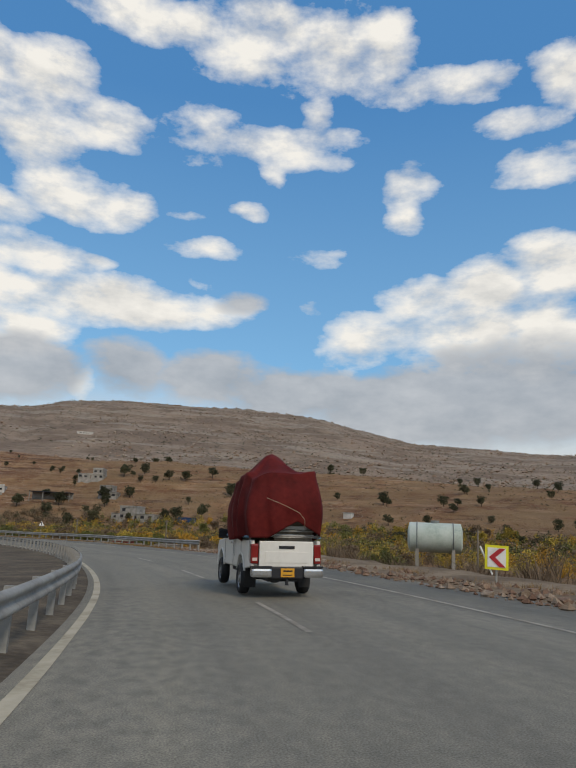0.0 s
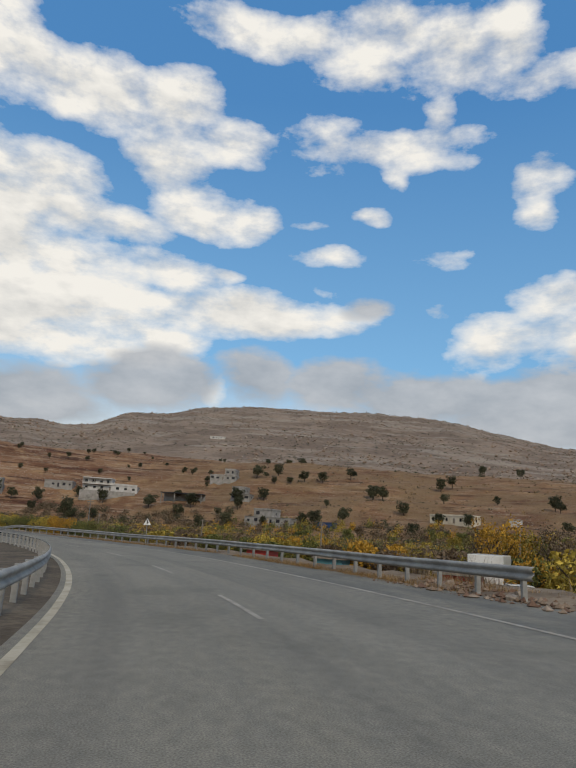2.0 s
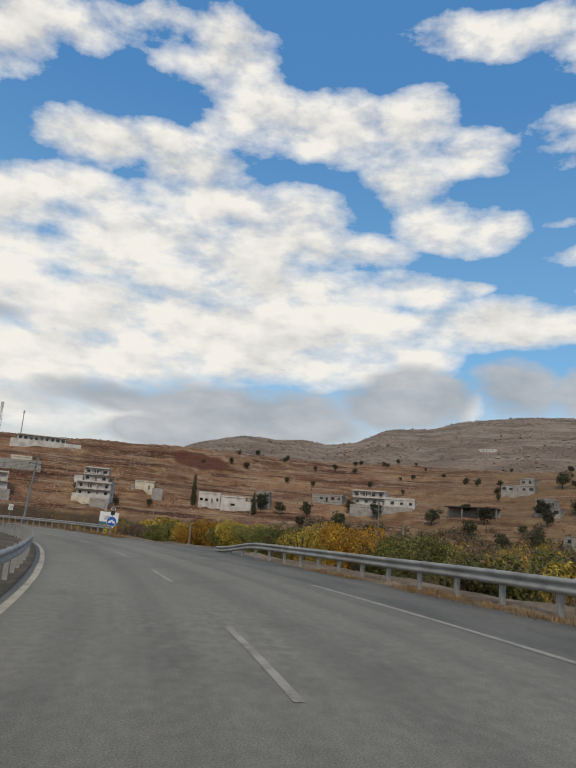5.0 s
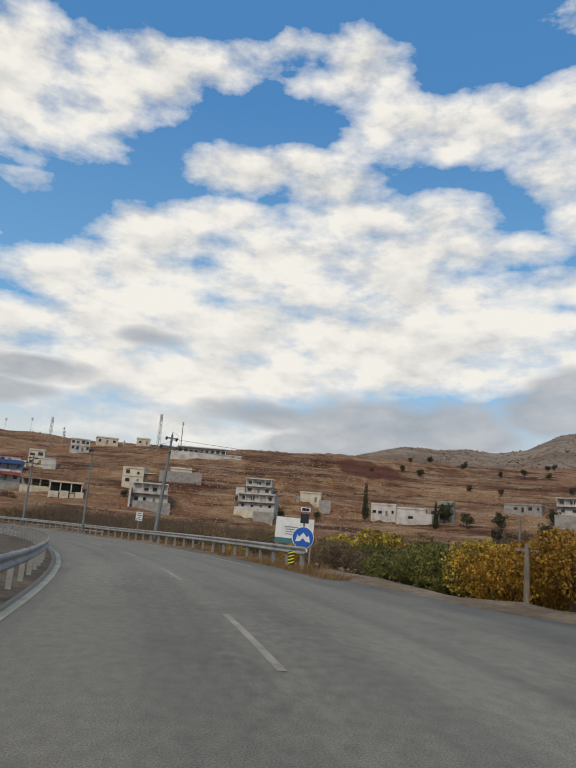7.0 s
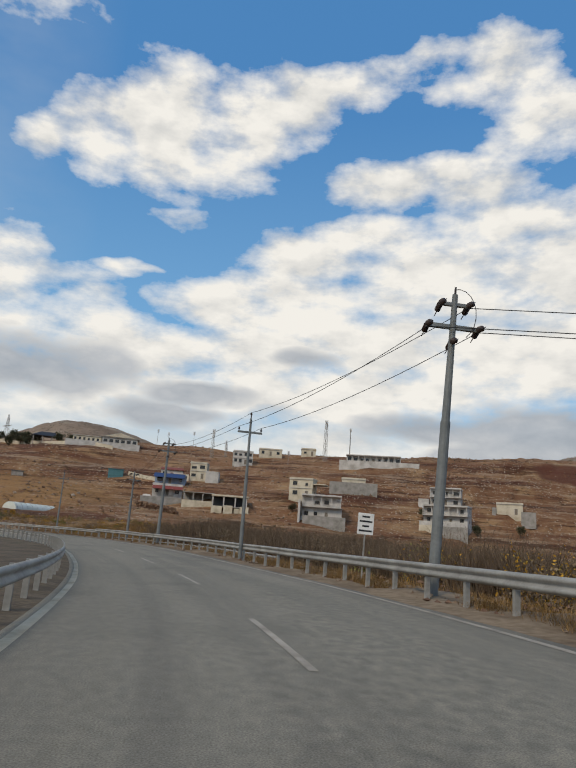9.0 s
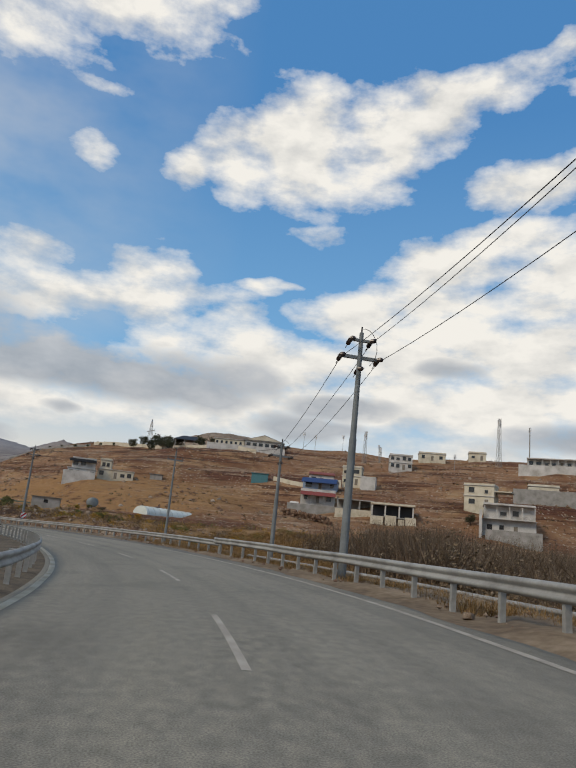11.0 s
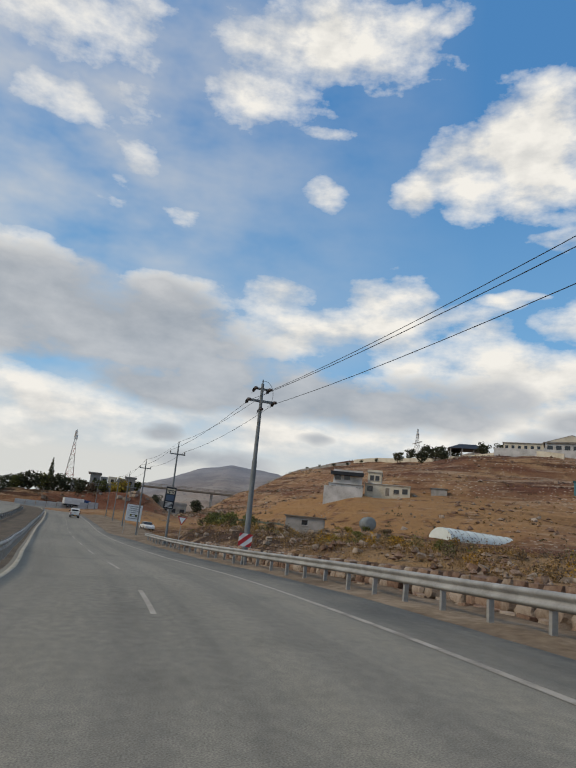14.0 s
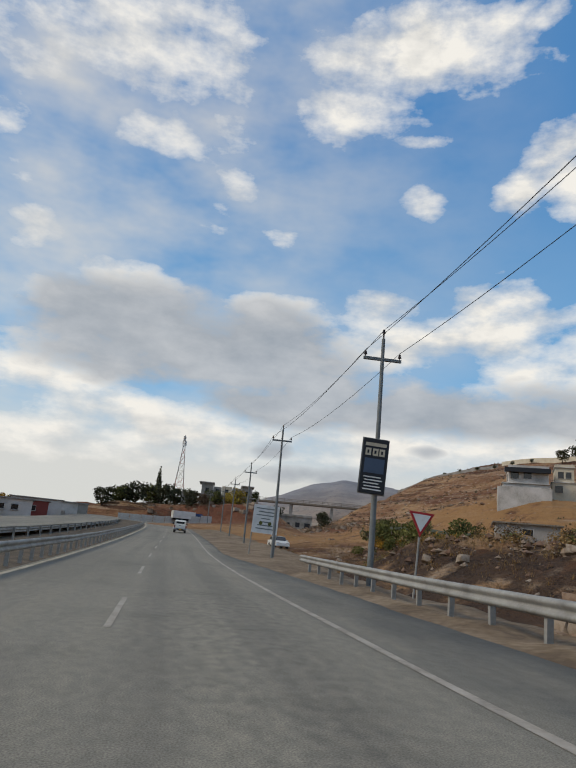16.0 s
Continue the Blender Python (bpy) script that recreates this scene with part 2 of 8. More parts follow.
wt.links.new(w_bg.outputs[0], w_out.inputs[0])
sun = new("sun", bpy.data.lights.new("sun", "SUN"))
sun.data.energy, sun.data.angle, sun.data.color = 1.7, radians(14), (1.0, 0.89, 0.74)
sa, sb = radians(SUN_TURN), radians(SUN_HEIGHT)
sun.matrix_world = look((-60 - 300 * math.sin(sa), 60 + 300 * math.cos(sa), 300 * math.tan(sb)), (-60, 60, 0))

# ---- the line of the road: along it s, to its right d, both in metres ----
ROAD = np.array([
    (-60, 10.61, -60.03, 0.43), (-40, 8.82, -39.24, 0.43), (-20, 6.26, -19.36, 0.43), (0, 3.68, 0.55, 0.35), (20, -0.26, 20.58, 0.07),
    (40, -6.73, 39.76, -0.18), (60, -15.13, 57.82, -0.52), (80, -26.20, 75.25, -0.79), (100, -39.64, 90.70, -1.04), (120, -54.43, 103.40, -1.14),
    (140, -71.21, 115.03, -1.22), (160, -89.45, 124.44, -1.29), (180, -107.88, 131.18, -1.30), (200, -127.66, 135.81, -1.38),
    (220, -147.87, 138.48, -1.33), (240, -167.19, 137.67, -1.32), (260, -187.19, 134.04, -1.34), (280, -206.04, 127.73, -1.34),
])
ROAD_ON = np.array([
    (300, -224.48, 119.20, -1.37), (340, -260.74, 102.30, -0.82), (380, -297.20, 85.88, 0.48), (420, -333.54, 68.85, 1.93),
    (460, -368.95, 50.28, 3.43), (500, -402.99, 29.51, 4.53), (560, -452.04, -5.30, 5.53), (640, -512.81, -57.84, 6.03),
    (760, -600.56, -139.07, 6.33),
])
KNOTS = np.vstack([ROAD, ROAD_ON])
BANK_S = [-60, 0, 12, 45, 82, 130, 180, 250, 285, 315, 350, 900]
BANK_A = [1.0, 1.4, 1.6, 2.5, 2.5, 1.4, 1.8, 3.1, 2.4, 1.3, 0.3, 0.0]


def glide(xs, ys, x):
    """A smooth line through the knots."""
    xs, ys, x = np.asarray(xs, float), np.asarray(ys, float), np.asarray(x, float)
    m = np.gradient(ys, xs)
    i = np.clip(np.searchsorted(xs, x) - 1, 0, len(xs) - 2)
    w = xs[i + 1] - xs[i]
    t = np.clip((x - xs[i]) / w, 0, 1)
    return (ys[i] * (2 * t**3 - 3 * t**2 + 1) + ys[i + 1] * (3 * t**2 - 2 * t**3)
            + w * (m[i] * (t**3 - 2 * t**2 + t) + m[i + 1] * (t**3 - t**2)))


FINE_S = np.arange(-60, 760.1, 1.0)
FINE = np.stack([glide(KNOTS[:, 0], KNOTS[:, k], FINE_S) for k in (1, 2, 3)], 1)
TANG = np.gradient(FINE[:, :2], axis=0)
TANG /= np.linalg.norm(TANG, axis=1)[:, None]


def bank(s):
    return np.tan(np.radians(np.interp(s, BANK_S, BANK_A)))


def road_xy(s, d):
    x, y = np.interp(s, FINE_S, FINE[:, 0]), np.interp(s, FINE_S, FINE[:, 1])
    tx, ty = np.interp(s, FINE_S, TANG[:, 0]), np.interp(s, FINE_S, TANG[:, 1])
    return x + ty * d, y - tx * d


def road_z(s, d=0.0):
    return np.interp(s, FINE_S, FINE[:, 2]) + np.clip(d, -30, 10) * bank(s)


def heading(s):
    """The road's direction as an angle to the left of +y, in degrees."""
    return float(np.degrees(np.arctan2(-np.interp(s, FINE_S, TANG[:, 0]), np.interp(s, FINE_S, TANG[:, 1]))))


def road_coords(x, y):
    """s and d of places in the plan."""
    x, y = np.atleast_1d(x).astype(float), np.atleast_1d(y).astype(float)
    s, d = np.empty(x.size), np.empty(x.size)
    for a in range(0, x.size, 8000):
        b = slice(a, a + 8000)
        k = np.argmin((x[b, None] - FINE[None, ::2, 0])**2 + (y[b, None] - FINE[None, ::2, 1])**2, axis=1) * 2
        wx, wy = x[b] - FINE[k, 0], y[b] - FINE[k, 1]
        s[b] = FINE_S[k] + wx * TANG[k, 0] + wy * TANG[k, 1]
        d[b] = wx * TANG[k, 1] - wy * TANG[k, 0]
    return s, d


# ---- rough ground, by numbers ----
def step01(x, a, b):
    t = np.clip((x - a) / (b - a), 0, 1)
    return t * t * (3 - 2 * t)


def grain(x, y, seed=0):
    """Smooth value noise from -1 to 1."""
    x, y = np.asarray(x, float), np.asarray(y, float)
    i, j = np.floor(x).astype(np.int64), np.floor(y).astype(np.int64)
    u, v = x - i, y - j
    u, v = u * u * (3 - 2 * u), v * v * (3 - 2 * v)

    def corner(a, b):
        n = (a * 374761393 + b * 668265263 + seed * 974634777) & 0x7FFFFFFF
        n = ((n ^ (n >> 13)) * 1274126177) & 0x7FFFFFFF
        return ((n ^ (n >> 16)) & 0xFFFF) / 32767.5 - 1
    return (corner(i, j) * (1 - u) + corner(i + 1, j) * u) * (1 - v) + (corner(i, j + 1) * (1 - u) + corner(i + 1, j + 1) * u) * v


def rough(x, y, octaves=4, seed=0):
    total = 0
    for k in range(octaves):
        total = total + grain(np.asarray(x) * 2**k, np.asarray(y) * 2**k, seed + k) / 2**k
    return total


BX, BY, BU, BW, BV = -222.8, 120.4, -0.913, -0.410, -0.410
HILL_S = [-60, 60, 120, 167, 205, 235, 262, 285, 304, 340, 411, 437, 500, 535, 556, 590, 650, 760]
HILL_FOOT = [140, 130, 140, 160, 165, 160, 165, 130, 105, 75, 40, 36, 44, 50, 62, 90, 120, 150]
HILL_TOP_D = [600, 500, 400, 360, 330, 380, 330, 262, 257, 250, 232, 178, 160, 152, 140, 150, 200, 300]
HILL_TOP_Z = [34, 33, 34, 42, 46, 50.5, 48.5, 44.5, 44, 43.8, 45, 42.5, 43.5, 45, 36, 12, 6, 6]
FAR_TURN = [-180, -90, -60, -35, -24, -13, -5, 5, 12, 18, 24, 26.5, 29, 31.5, 33.5, 36.5, 40, 44, 50, 60, 65, 67.5, 69.8, 72.2, 74.3, 76.4, 79.7, 82.7, 86, 88.5, 90.2, 91.1, 92.8, 95.8, 97.9, 100.5, 102.2, 106, 110, 116, 180]
FAR_Z = [126, 136, 176, 200, 208, 238, 300, 323, 325, 308, 255, 202, 182, 182, 166, 166, 138, 92, 44, 40, 115, 140, 150, 170, 180, 184, 178, 156, 130, 165, 192, 190, 178, 216, 222, 202, 172, 120, 70, 50, 60]


def ground_z(x, y):
    x, y = np.atleast_1d(x).astype(float), np.atleast_1d(y).astype(float)
    s, d = road_coords(x, y)
    zr = np.interp(s, FINE_S, FINE[:, 2])
    # the roadbed
    z = zr + np.clip(d, -14, 9) * bank(s) - 0.35
    # the hollow to the right of the road
    hollow = np.interp(s, [-60, 40, 110, 150, 222, 238, 250, 268, 285, 310, 340, 420, 500, 760], [-2.6, -3.0, -3.2, -3.2, -3.0, -2.3, -1.5, -0.9, -0.4, 0.3, 1.1, 2.4, 4.5, 6])
    edge = np.interp(s, [-60, 50, 60, 115, 130, 138, 150, 160, 200, 260, 330, 345, 760], [13, 12, 9.6, 9.4, 9.4, 9.4, 7.6, 7.0, 7.6, 8.8, 9.2, 14, 14])
    z = z + (hollow + 0.5 * rough(x / 9, y / 9, 3, 5) - z) * step01(d, edge, edge + np.interp(s, [255, 272, 331, 350], [9, 4.0, 4.0, 9]))
    z = z + 2.2 * np.exp(-(((s - 352) / 26)**2)) * step01(d, 30, 46) * (1 - step01(d, 80, 120))
    z = z + 4.8 * np.exp(-(((s - 422) / 55)**2)) * step01(d, 46, 72) * (1 - step01(d, 110, 190))
    # a grassy bank between the road and the field
    along_, off_ = (x + 212) * -0.924 - (y - 160) * 0.382, (x + 212) * 0.382 - (y - 160) * 0.924
    z = z + 2.1 * np.exp(-((along_ / 22)**2 + (off_ / 12)**2))
    # the near hill
    foot, top_d, top_z = (np.interp(s, HILL_S, v) for v in (HILL_FOOT, HILL_TOP_D, HILL_TOP_Z))
    t = np.clip((d - foot) / (top_d - foot), 0, 1)
    rise = 0.55 * t + 0.45 * t * t * (3 - 2 * t)
    bench = np.sin(rise * 22 + 2 * rough(x / 90, y / 90, 2, 9)) / 22
    z = z + (top_z - hollow) * np.clip(rise + 0.55 * bench * np.sin(np.pi * t), 0, 1.1)
    z = z + np.where(d > foot, 1, 0) * t * (1.2 * rough(x / 34, y / 34, 4, 2) + 1.2 * rough(x / 120, y / 120, 2, 3))
    z = z - 3.0 * np.exp(-(((x + 340) / 40)**2 + ((y - 193) / 25)**2)) - 1.3 * np.exp(-(((x + 303) / 20)**2 + ((y - 155) / 16)**2))
    # beyond its crest it falls a little, then the far mountains stand up
    z = z - 0.03 * np.clip(d - top_d, 0, 250)
    dist = np.hypot(x + 60, y - 60)
    turn = np.degrees(np.arctan2(-(x + 60), y - 60))
    far = np.interp(turn, FAR_TURN, FAR_Z)
    start = np.interp(turn, [-60, 20, 40, 60, 90, 180], [420, 520, 520, 560, 1100, 1500])
    reach = np.interp(turn, [-60, 20, 34, 60, 78, 88, 96, 180], [2000, 2000, 1500, 1300, 1300, 1600, 2150, 2150])
    f = np.clip((dist - start) / (reach - start), 0, 1)
    shape = 0.45 * f + 0.55 * step01(f, 0, 1)
    ridge = rough(x / 260, y / 260, 5, 20)
    z = z + (far * shape) * (1 + 0.05 * ridge * (1 - f)) + 10 * shape * ridge * (f < 1) * (1 - 0.6 * f) - 0.12 * np.clip(dist - reach, 0, 900)
    # the left side: level ground, with a low mound where the road bends away
    left = step01(-d, 22, 60)
    z = z + left * (1.0 * rough(x / 20, y / 20, 3, 31))
    z = z + 2.5 * np.exp(-(((x + 406) / 40)**2 + ((y - 63) / 14)**2))
    # the earth bank and mound that the road meets before it turns off
    ahead = (x - BX) * BU + (y - BY) * BW
    across = (x - BX) * BV - (y - BY) * BU
    top = 10.6 + 0.08 * across + 0.5 * rough(x / 7, y / 7, 3, 41)
    ragged = 4 * grain(x / 6, y / 6, 43) + 2 * grain(x / 2.5, y / 2.5, 44)
    mound = step01(ahead + ragged, 184, 200) * (1 - step01(ahead, 250, 300)) * step01(across + 1.3 * (ahead - 190), -16, -6) * (1 - step01(across, 22, 38))
    z = z + np.maximum(top - z, 0) * mound
    return z


def swerve(s):
    """How far the carriageways leave the old line where the road turns off to the left."""
    return -np.clip(np.asarray(s, float) - 452, 0, None)**2 / 110.0


def bend_place(ahead, across):
    """A place on the mound: metres ahead along the last straight, and to its right."""
    return BX + BU * ahead + BV * across, BY + BW * ahead - BU * across


def gz(x, y):
    return float(ground_z(x, y)[0])

# ---- materials ----
def mat(name, colours, scale=1.0, rough_=0.9, metal=0.0, bump=0.2, bump_scale=None, detail=6.0, fine=0.35, by_object=0.0, stretch=(1, 1, 1), spec=0.3, coat=0.0):
    """A surface with a large drift of colour and a fine grain in it, in metres."""
    m = bpy.data.materials.new(name)
    m.use_nodes = True
    t = m.node_tree
    n, link = t.nodes, t.links.new
    b = n["Principled BSDF"]
    co = n.new("ShaderNodeTexCoord")
    mp = n.new("ShaderNodeMapping")
    mp.inputs["Scale"].default_value = stretch
    link(co.outputs["Object"], mp.inputs["Vector"])
    big, small = n.new("ShaderNodeTexNoise"), n.new("ShaderNodeTexNoise")
    big.inputs["Scale"].default_value, big.inputs["Detail"].default_value = 1.0 / scale, detail
    small.inputs["Scale"].default_value, small.inputs["Detail"].default_value = 9.0 / scale, 4.0
    mix = n.new("ShaderNodeMath")
    mix.operation = "MULTIPLY_ADD"
    link(mp.outputs[0], big.inputs["Vector"])
    link(mp.outputs[0], small.inputs["Vector"])
    sub = n.new("ShaderNodeMath")
    sub.operation = "SUBTRACT"
    link(small.outputs["Fac"], sub.inputs[0])
    sub.inputs[1].default_value = 0.5
    link(sub.outputs[0], mix.inputs[0])
    mix.inputs[1].default_value = fine
    link(big.outputs["Fac"], mix.inputs[2])
    fac = mix.outputs[0]
    if by_object:
        info = n.new("ShaderNodeObjectInfo")
        add = n.new("ShaderNodeMath")
        add.operation = "MULTIPLY_ADD"
        s2 = n.new("ShaderNodeMath")
        s2.operation = "SUBTRACT"
        link(info.outputs["Random"], s2.inputs[0])
        s2.inputs[1].default_value = 0.5
        link(s2.outputs[0], add.inputs[0])
        add.inputs[1].default_value = by_object
        link(fac, add.inputs[2])
        fac = add.outputs[0]
    ramp = n.new("ShaderNodeValToRGB")
    k = len(colours)
    while len(ramp.color_ramp.elements) < k:
        ramp.color_ramp.elements.new(0.5)
    for i, c in enumerate(colours):
        e = ramp.color_ramp.elements[i]
        e.position, e.color = 0.3 + 0.4 * i / max(k - 1, 1), (*c, 1)
    link(fac, ramp.inputs[0])
    link(ramp.outputs[0], b.inputs["Base Color"])
    b.inputs["Roughness"].default_value, b.inputs["Metallic"].default_value = rough_, metal
    b.inputs["Specular IOR Level"].default_value = spec
    b.inputs["Coat Weight"].default_value = coat
    if bump:
        bn = n.new("ShaderNodeBump")
        bn.inputs["Strength"].default_value = bump
        bn.inputs["Distance"].default_value = (bump_scale or scale) * 0.08
        link(small.outputs["Fac"], bn.inputs["Height"])
        link(bn.outputs[0], b.inputs["Normal"])
    return m


def plain(name, colour, rough_=0.6, metal=0.0, spec=0.4):
    c = colour
    lo, hi = tuple(0.86 * v for v in c), tuple(min(1.0, 1.08 * v) for v in c)
    return mat(name, [lo, c, hi], 0.5, rough_, metal, 0.05, spec=spec)


M = {}
M["median_dirt"] = mat("dark_median_dirt", [(0.060, 0.045, 0.030), (0.095, 0.072, 0.048), (0.145, 0.112, 0.076)], 1.4, 0.95, bump=0.6, bump_scale=0.5, fine=0.7)
M["dirt"] = mat("verge_dirt", [(0.110, 0.074, 0.044), (0.170, 0.120, 0.074), (0.245, 0.182, 0.120)], 2.2, 0.95, bump=0.6, bump_scale=0.5, fine=0.7)
M["line_white"] = mat("white_road_paint", [(0.20, 0.175, 0.14), (0.31, 0.275, 0.225), (0.38, 0.34, 0.285)], 0.6, 0.7, bump=0.1)
M["line_yellow"] = mat("yellowed_road_paint", [(0.28, 0.235, 0.16), (0.42, 0.365, 0.265), (0.50, 0.44, 0.33)], 0.8, 0.7, bump=0.1)
M["steel"] = mat("galvanised_steel", [(0.20, 0.194, 0.178), (0.275, 0.268, 0.248), (0.35, 0.342, 0.32)], 0.7, 0.6, 0.1, 0.05)
M["concrete_pole"] = mat("grey_painted_steel", [(0.12, 0.13, 0.13), (0.165, 0.178, 0.178), (0.21, 0.225, 0.225)], 0.8, 0.6, 0.1, 0.05)
M["white_wall"] = mat("white_render", [(0.33, 0.31, 0.28), (0.47, 0.45, 0.42), (0.57, 0.55, 0.52)], 2.5, 0.85, bump=0.1, bump_scale=0.3)
M["cream_wall"] = mat("cream_render", [(0.40, 0.35, 0.26), (0.54, 0.48, 0.37), (0.60, 0.55, 0.44)], 2.5, 0.85, bump=0.1, bump_scale=0.3)
M["block_wall"] = mat("grey_block", [(0.20, 0.19, 0.17), (0.28, 0.265, 0.24), (0.34, 0.32, 0.30)], 1.5, 0.9, bump=0.2, bump_scale=0.3)


# ---- making things ----
def mesh_from(name, verts, faces, material=None, smooth=False):
    me = bpy.data.meshes.new(name)
    me.from_pydata([tuple(map(float, v)) for v in verts], [], [tuple(map(int, f)) for f in faces])
    if material:
        me.materials.append(material)
    if smooth:
        me.polygons.foreach_set("use_smooth", [True] * len(me.polygons))
    me.update()
    return me


def grid_faces(rows, cols, wrap=False):
    i, j = np.meshgrid(np.arange(rows - 1), np.arange(cols if wrap else cols - 1), indexing="ij")
    k = (j + 1) % cols
    return np.stack([i * cols + j, i * cols + k, (i + 1) * cols + k, (i + 1) * cols + j], -1).reshape(-1, 4)


def part(name, bm, material, parent, label="", smooth=False):
    """One mesh object under a thing or under a part."""
    me = bpy.data.meshes.new(name)
    bm.to_mesh(me)
    bm.free()
    return part_of(name, me, material, parent, label, smooth)


def part_of(name, me, material, parent, label="", smooth=False, at=None):
    if material and not me.materials:
        me.materials.append(material)
    if smooth:
        me.polygons.foreach_set("use_smooth", [True] * len(me.polygons))
    ob = new(name, me)
    ob.parent = parent
    if at is not None:
        ob.matrix_basis = at
    if label:
        tagged(ob, label)
    return ob


def thing(name, m, label, category, group="", kind=""):
    ob = new(name)
    ob.matrix_world = m
    ob.empty_display_size = 0.3
    return tagged(ob, label, category, group, kind)


def box(bm, x0, x1, y0, y1, z0, z1, bevel=0.0):
    made = bmesh.ops.create_cube(bm, size=1.0)
    vs = made["verts"]
    for v in vs:
        v.co = Vector(((x0 + x1) / 2 + v.co.x * (x1 - x0), (y0 + y1) / 2 + v.co.y * (y1 - y0), (z0 + z1) / 2 + v.co.z * (z1 - z0)))
    if bevel:
        es = list({e for v in vs for e in v.link_edges})
        bmesh.ops.bevel(bm, geom=es, offset=bevel, segments=2, affect="EDGES", profile=0.6)
    return bm


def boxed(*args, bevel=0.0):
    return box(bmesh.new(), *args, bevel=bevel)


def tube(bm, a, b, r0, r1=None, n=10, caps=True):
    a, b = Vector(a), Vector(b)
    r1 = r0 if r1 is None else r1
    q = (b - a).to_track_quat("Z", "Y").to_matrix()
    rings = [[bm.verts.new(p + q @ Vector((r * math.cos(i * math.tau / n), r * math.sin(i * math.tau / n), 0))) for i in range(n)] for p, r in ((a, r0), (b, r1))]
    for i in range(n):
        bm.faces.new((rings[0][i], rings[0][(i + 1) % n], rings[1][(i + 1) % n], rings[1][i]))
    if caps:
        bm.faces.new(list(reversed(rings[0])))
        bm.faces.new(rings[1])
    return bm


def tubed(*args, **kw):
    return tube(bmesh.new(), *args, **kw)


def terrain_material():
    """Ochre and red earth with dry grass, stones, greyer far slopes, and painted blue haze farthest off."""
    m = bpy.data.materials.new("hillside")
    m.use_nodes = True
    t = m.node_tree
    n, link = t.nodes, t.links.new
    b = n["Principled BSDF"]
    b.inputs["Roughness"].default_value, b.inputs["Specular IOR Level"].default_value = 0.95, 0.1
    geo = n.new("ShaderNodeNewGeometry")
    pos = geo.outputs["Position"]

    def noise_(scale, detail=6.0, stretch=None, rough_=0.6):
        k = n.new("ShaderNodeTexNoise")
        k.inputs["Scale"].default_value, k.inputs["Detail"].default_value, k.inputs["Roughness"].default_value = scale, detail, rough_
        if stretch:
            mp = n.new("ShaderNodeMapping")
            mp.inputs["Scale"].default_value = stretch
            link(pos, mp.inputs["Vector"])
            link(mp.outputs[0], k.inputs["Vector"])
        else:
            link(pos, k.inputs["Vector"])
        return k.outputs["Fac"]

    def span(v, lo, hi, a=0.0, b_=1.0):
        k = n.new("ShaderNodeMapRange")
        k.interpolation_type = "SMOOTHSTEP"
        link(v, k.inputs[0])
        for i, q in enumerate((lo, hi, a, b_)):
            k.inputs[i + 1].default_value = q
        return k.outputs[0]

    def mixed(f, a, c):
        k = n.new("ShaderNodeMix")
        k.data_type = "RGBA"
        for i, v in ((0, f), (6, a), (7, c)):
            if isinstance(v, tuple):
                k.inputs[i].default_value = (*v, 1)
            elif isinstance(v, float):
                k.inputs[i].default_value = v
            else:
                link(v, k.inputs[i])
        return k.outputs[2]

    def times(a, c):
        k = n.new("ShaderNodeMath")
        k.operation = "MULTIPLY"
        for i, v in enumerate((a, c)):
            if isinstance(v, float):
                k.inputs[i].default_value = v
            else:
                link(v, k.inputs[i])
        return k.outputs[0]

    ochre = mixed(span(noise_(0.030), 0.35, 0.65), (0.19, 0.096, 0.052), (0.275, 0.150, 0.082))
    straw = mixed(span(noise_(0.07, 8.0), 0.48, 0.66), ochre, (0.35, 0.215, 0.112))
    bands = span(noise_(0.055, 7.0, (0.25, 0.25, 2.6)), 0.52, 0.66)
    soil = mixed(times(bands, 0.85), straw, (0.115, 0.046, 0.028))
    ledges = span(noise_(0.16, 9.0, (0.22, 0.22, 4.5), 0.72), 0.53, 0.60)
    soil = mixed(times(ledges, 0.75), soil, (0.36, 0.26, 0.175))
    cuts = span(noise_(0.11, 9.0, (0.2, 0.2, 4.0), 0.75), 0.48, 0.42)
    soil = mixed(times(cuts, 0.85), soil, (0.070, 0.030, 0.019))
    scrub = span(noise_(0.42, 7.0, None, 0.75), 0.56, 0.64)
    soil = mixed(times(scrub, 0.7), soil, (0.070, 0.048, 0.028))
    vor = n.new("ShaderNodeTexVoronoi")
    vor.inputs["Scale"].default_value = 0.75
    link(pos, vor.inputs["Vector"])
    stones = times(span(vor.outputs["Distance"], 0.30, 0.16), span(noise_(0.06, 4.0), 0.38, 0.55))
    soil = mixed(times(stones, 0.9), soil, (0.42, 0.345, 0.265))
    # the far slopes: a streaked grey-brown that takes over with distance
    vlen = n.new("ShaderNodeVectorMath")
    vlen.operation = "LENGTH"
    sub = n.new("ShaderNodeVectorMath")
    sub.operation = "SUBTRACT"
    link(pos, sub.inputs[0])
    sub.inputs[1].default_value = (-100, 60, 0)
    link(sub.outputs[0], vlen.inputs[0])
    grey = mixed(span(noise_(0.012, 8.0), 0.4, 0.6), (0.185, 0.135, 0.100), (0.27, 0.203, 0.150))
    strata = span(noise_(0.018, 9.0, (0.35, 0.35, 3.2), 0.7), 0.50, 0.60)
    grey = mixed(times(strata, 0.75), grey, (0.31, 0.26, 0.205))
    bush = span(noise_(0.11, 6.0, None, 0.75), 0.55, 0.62)
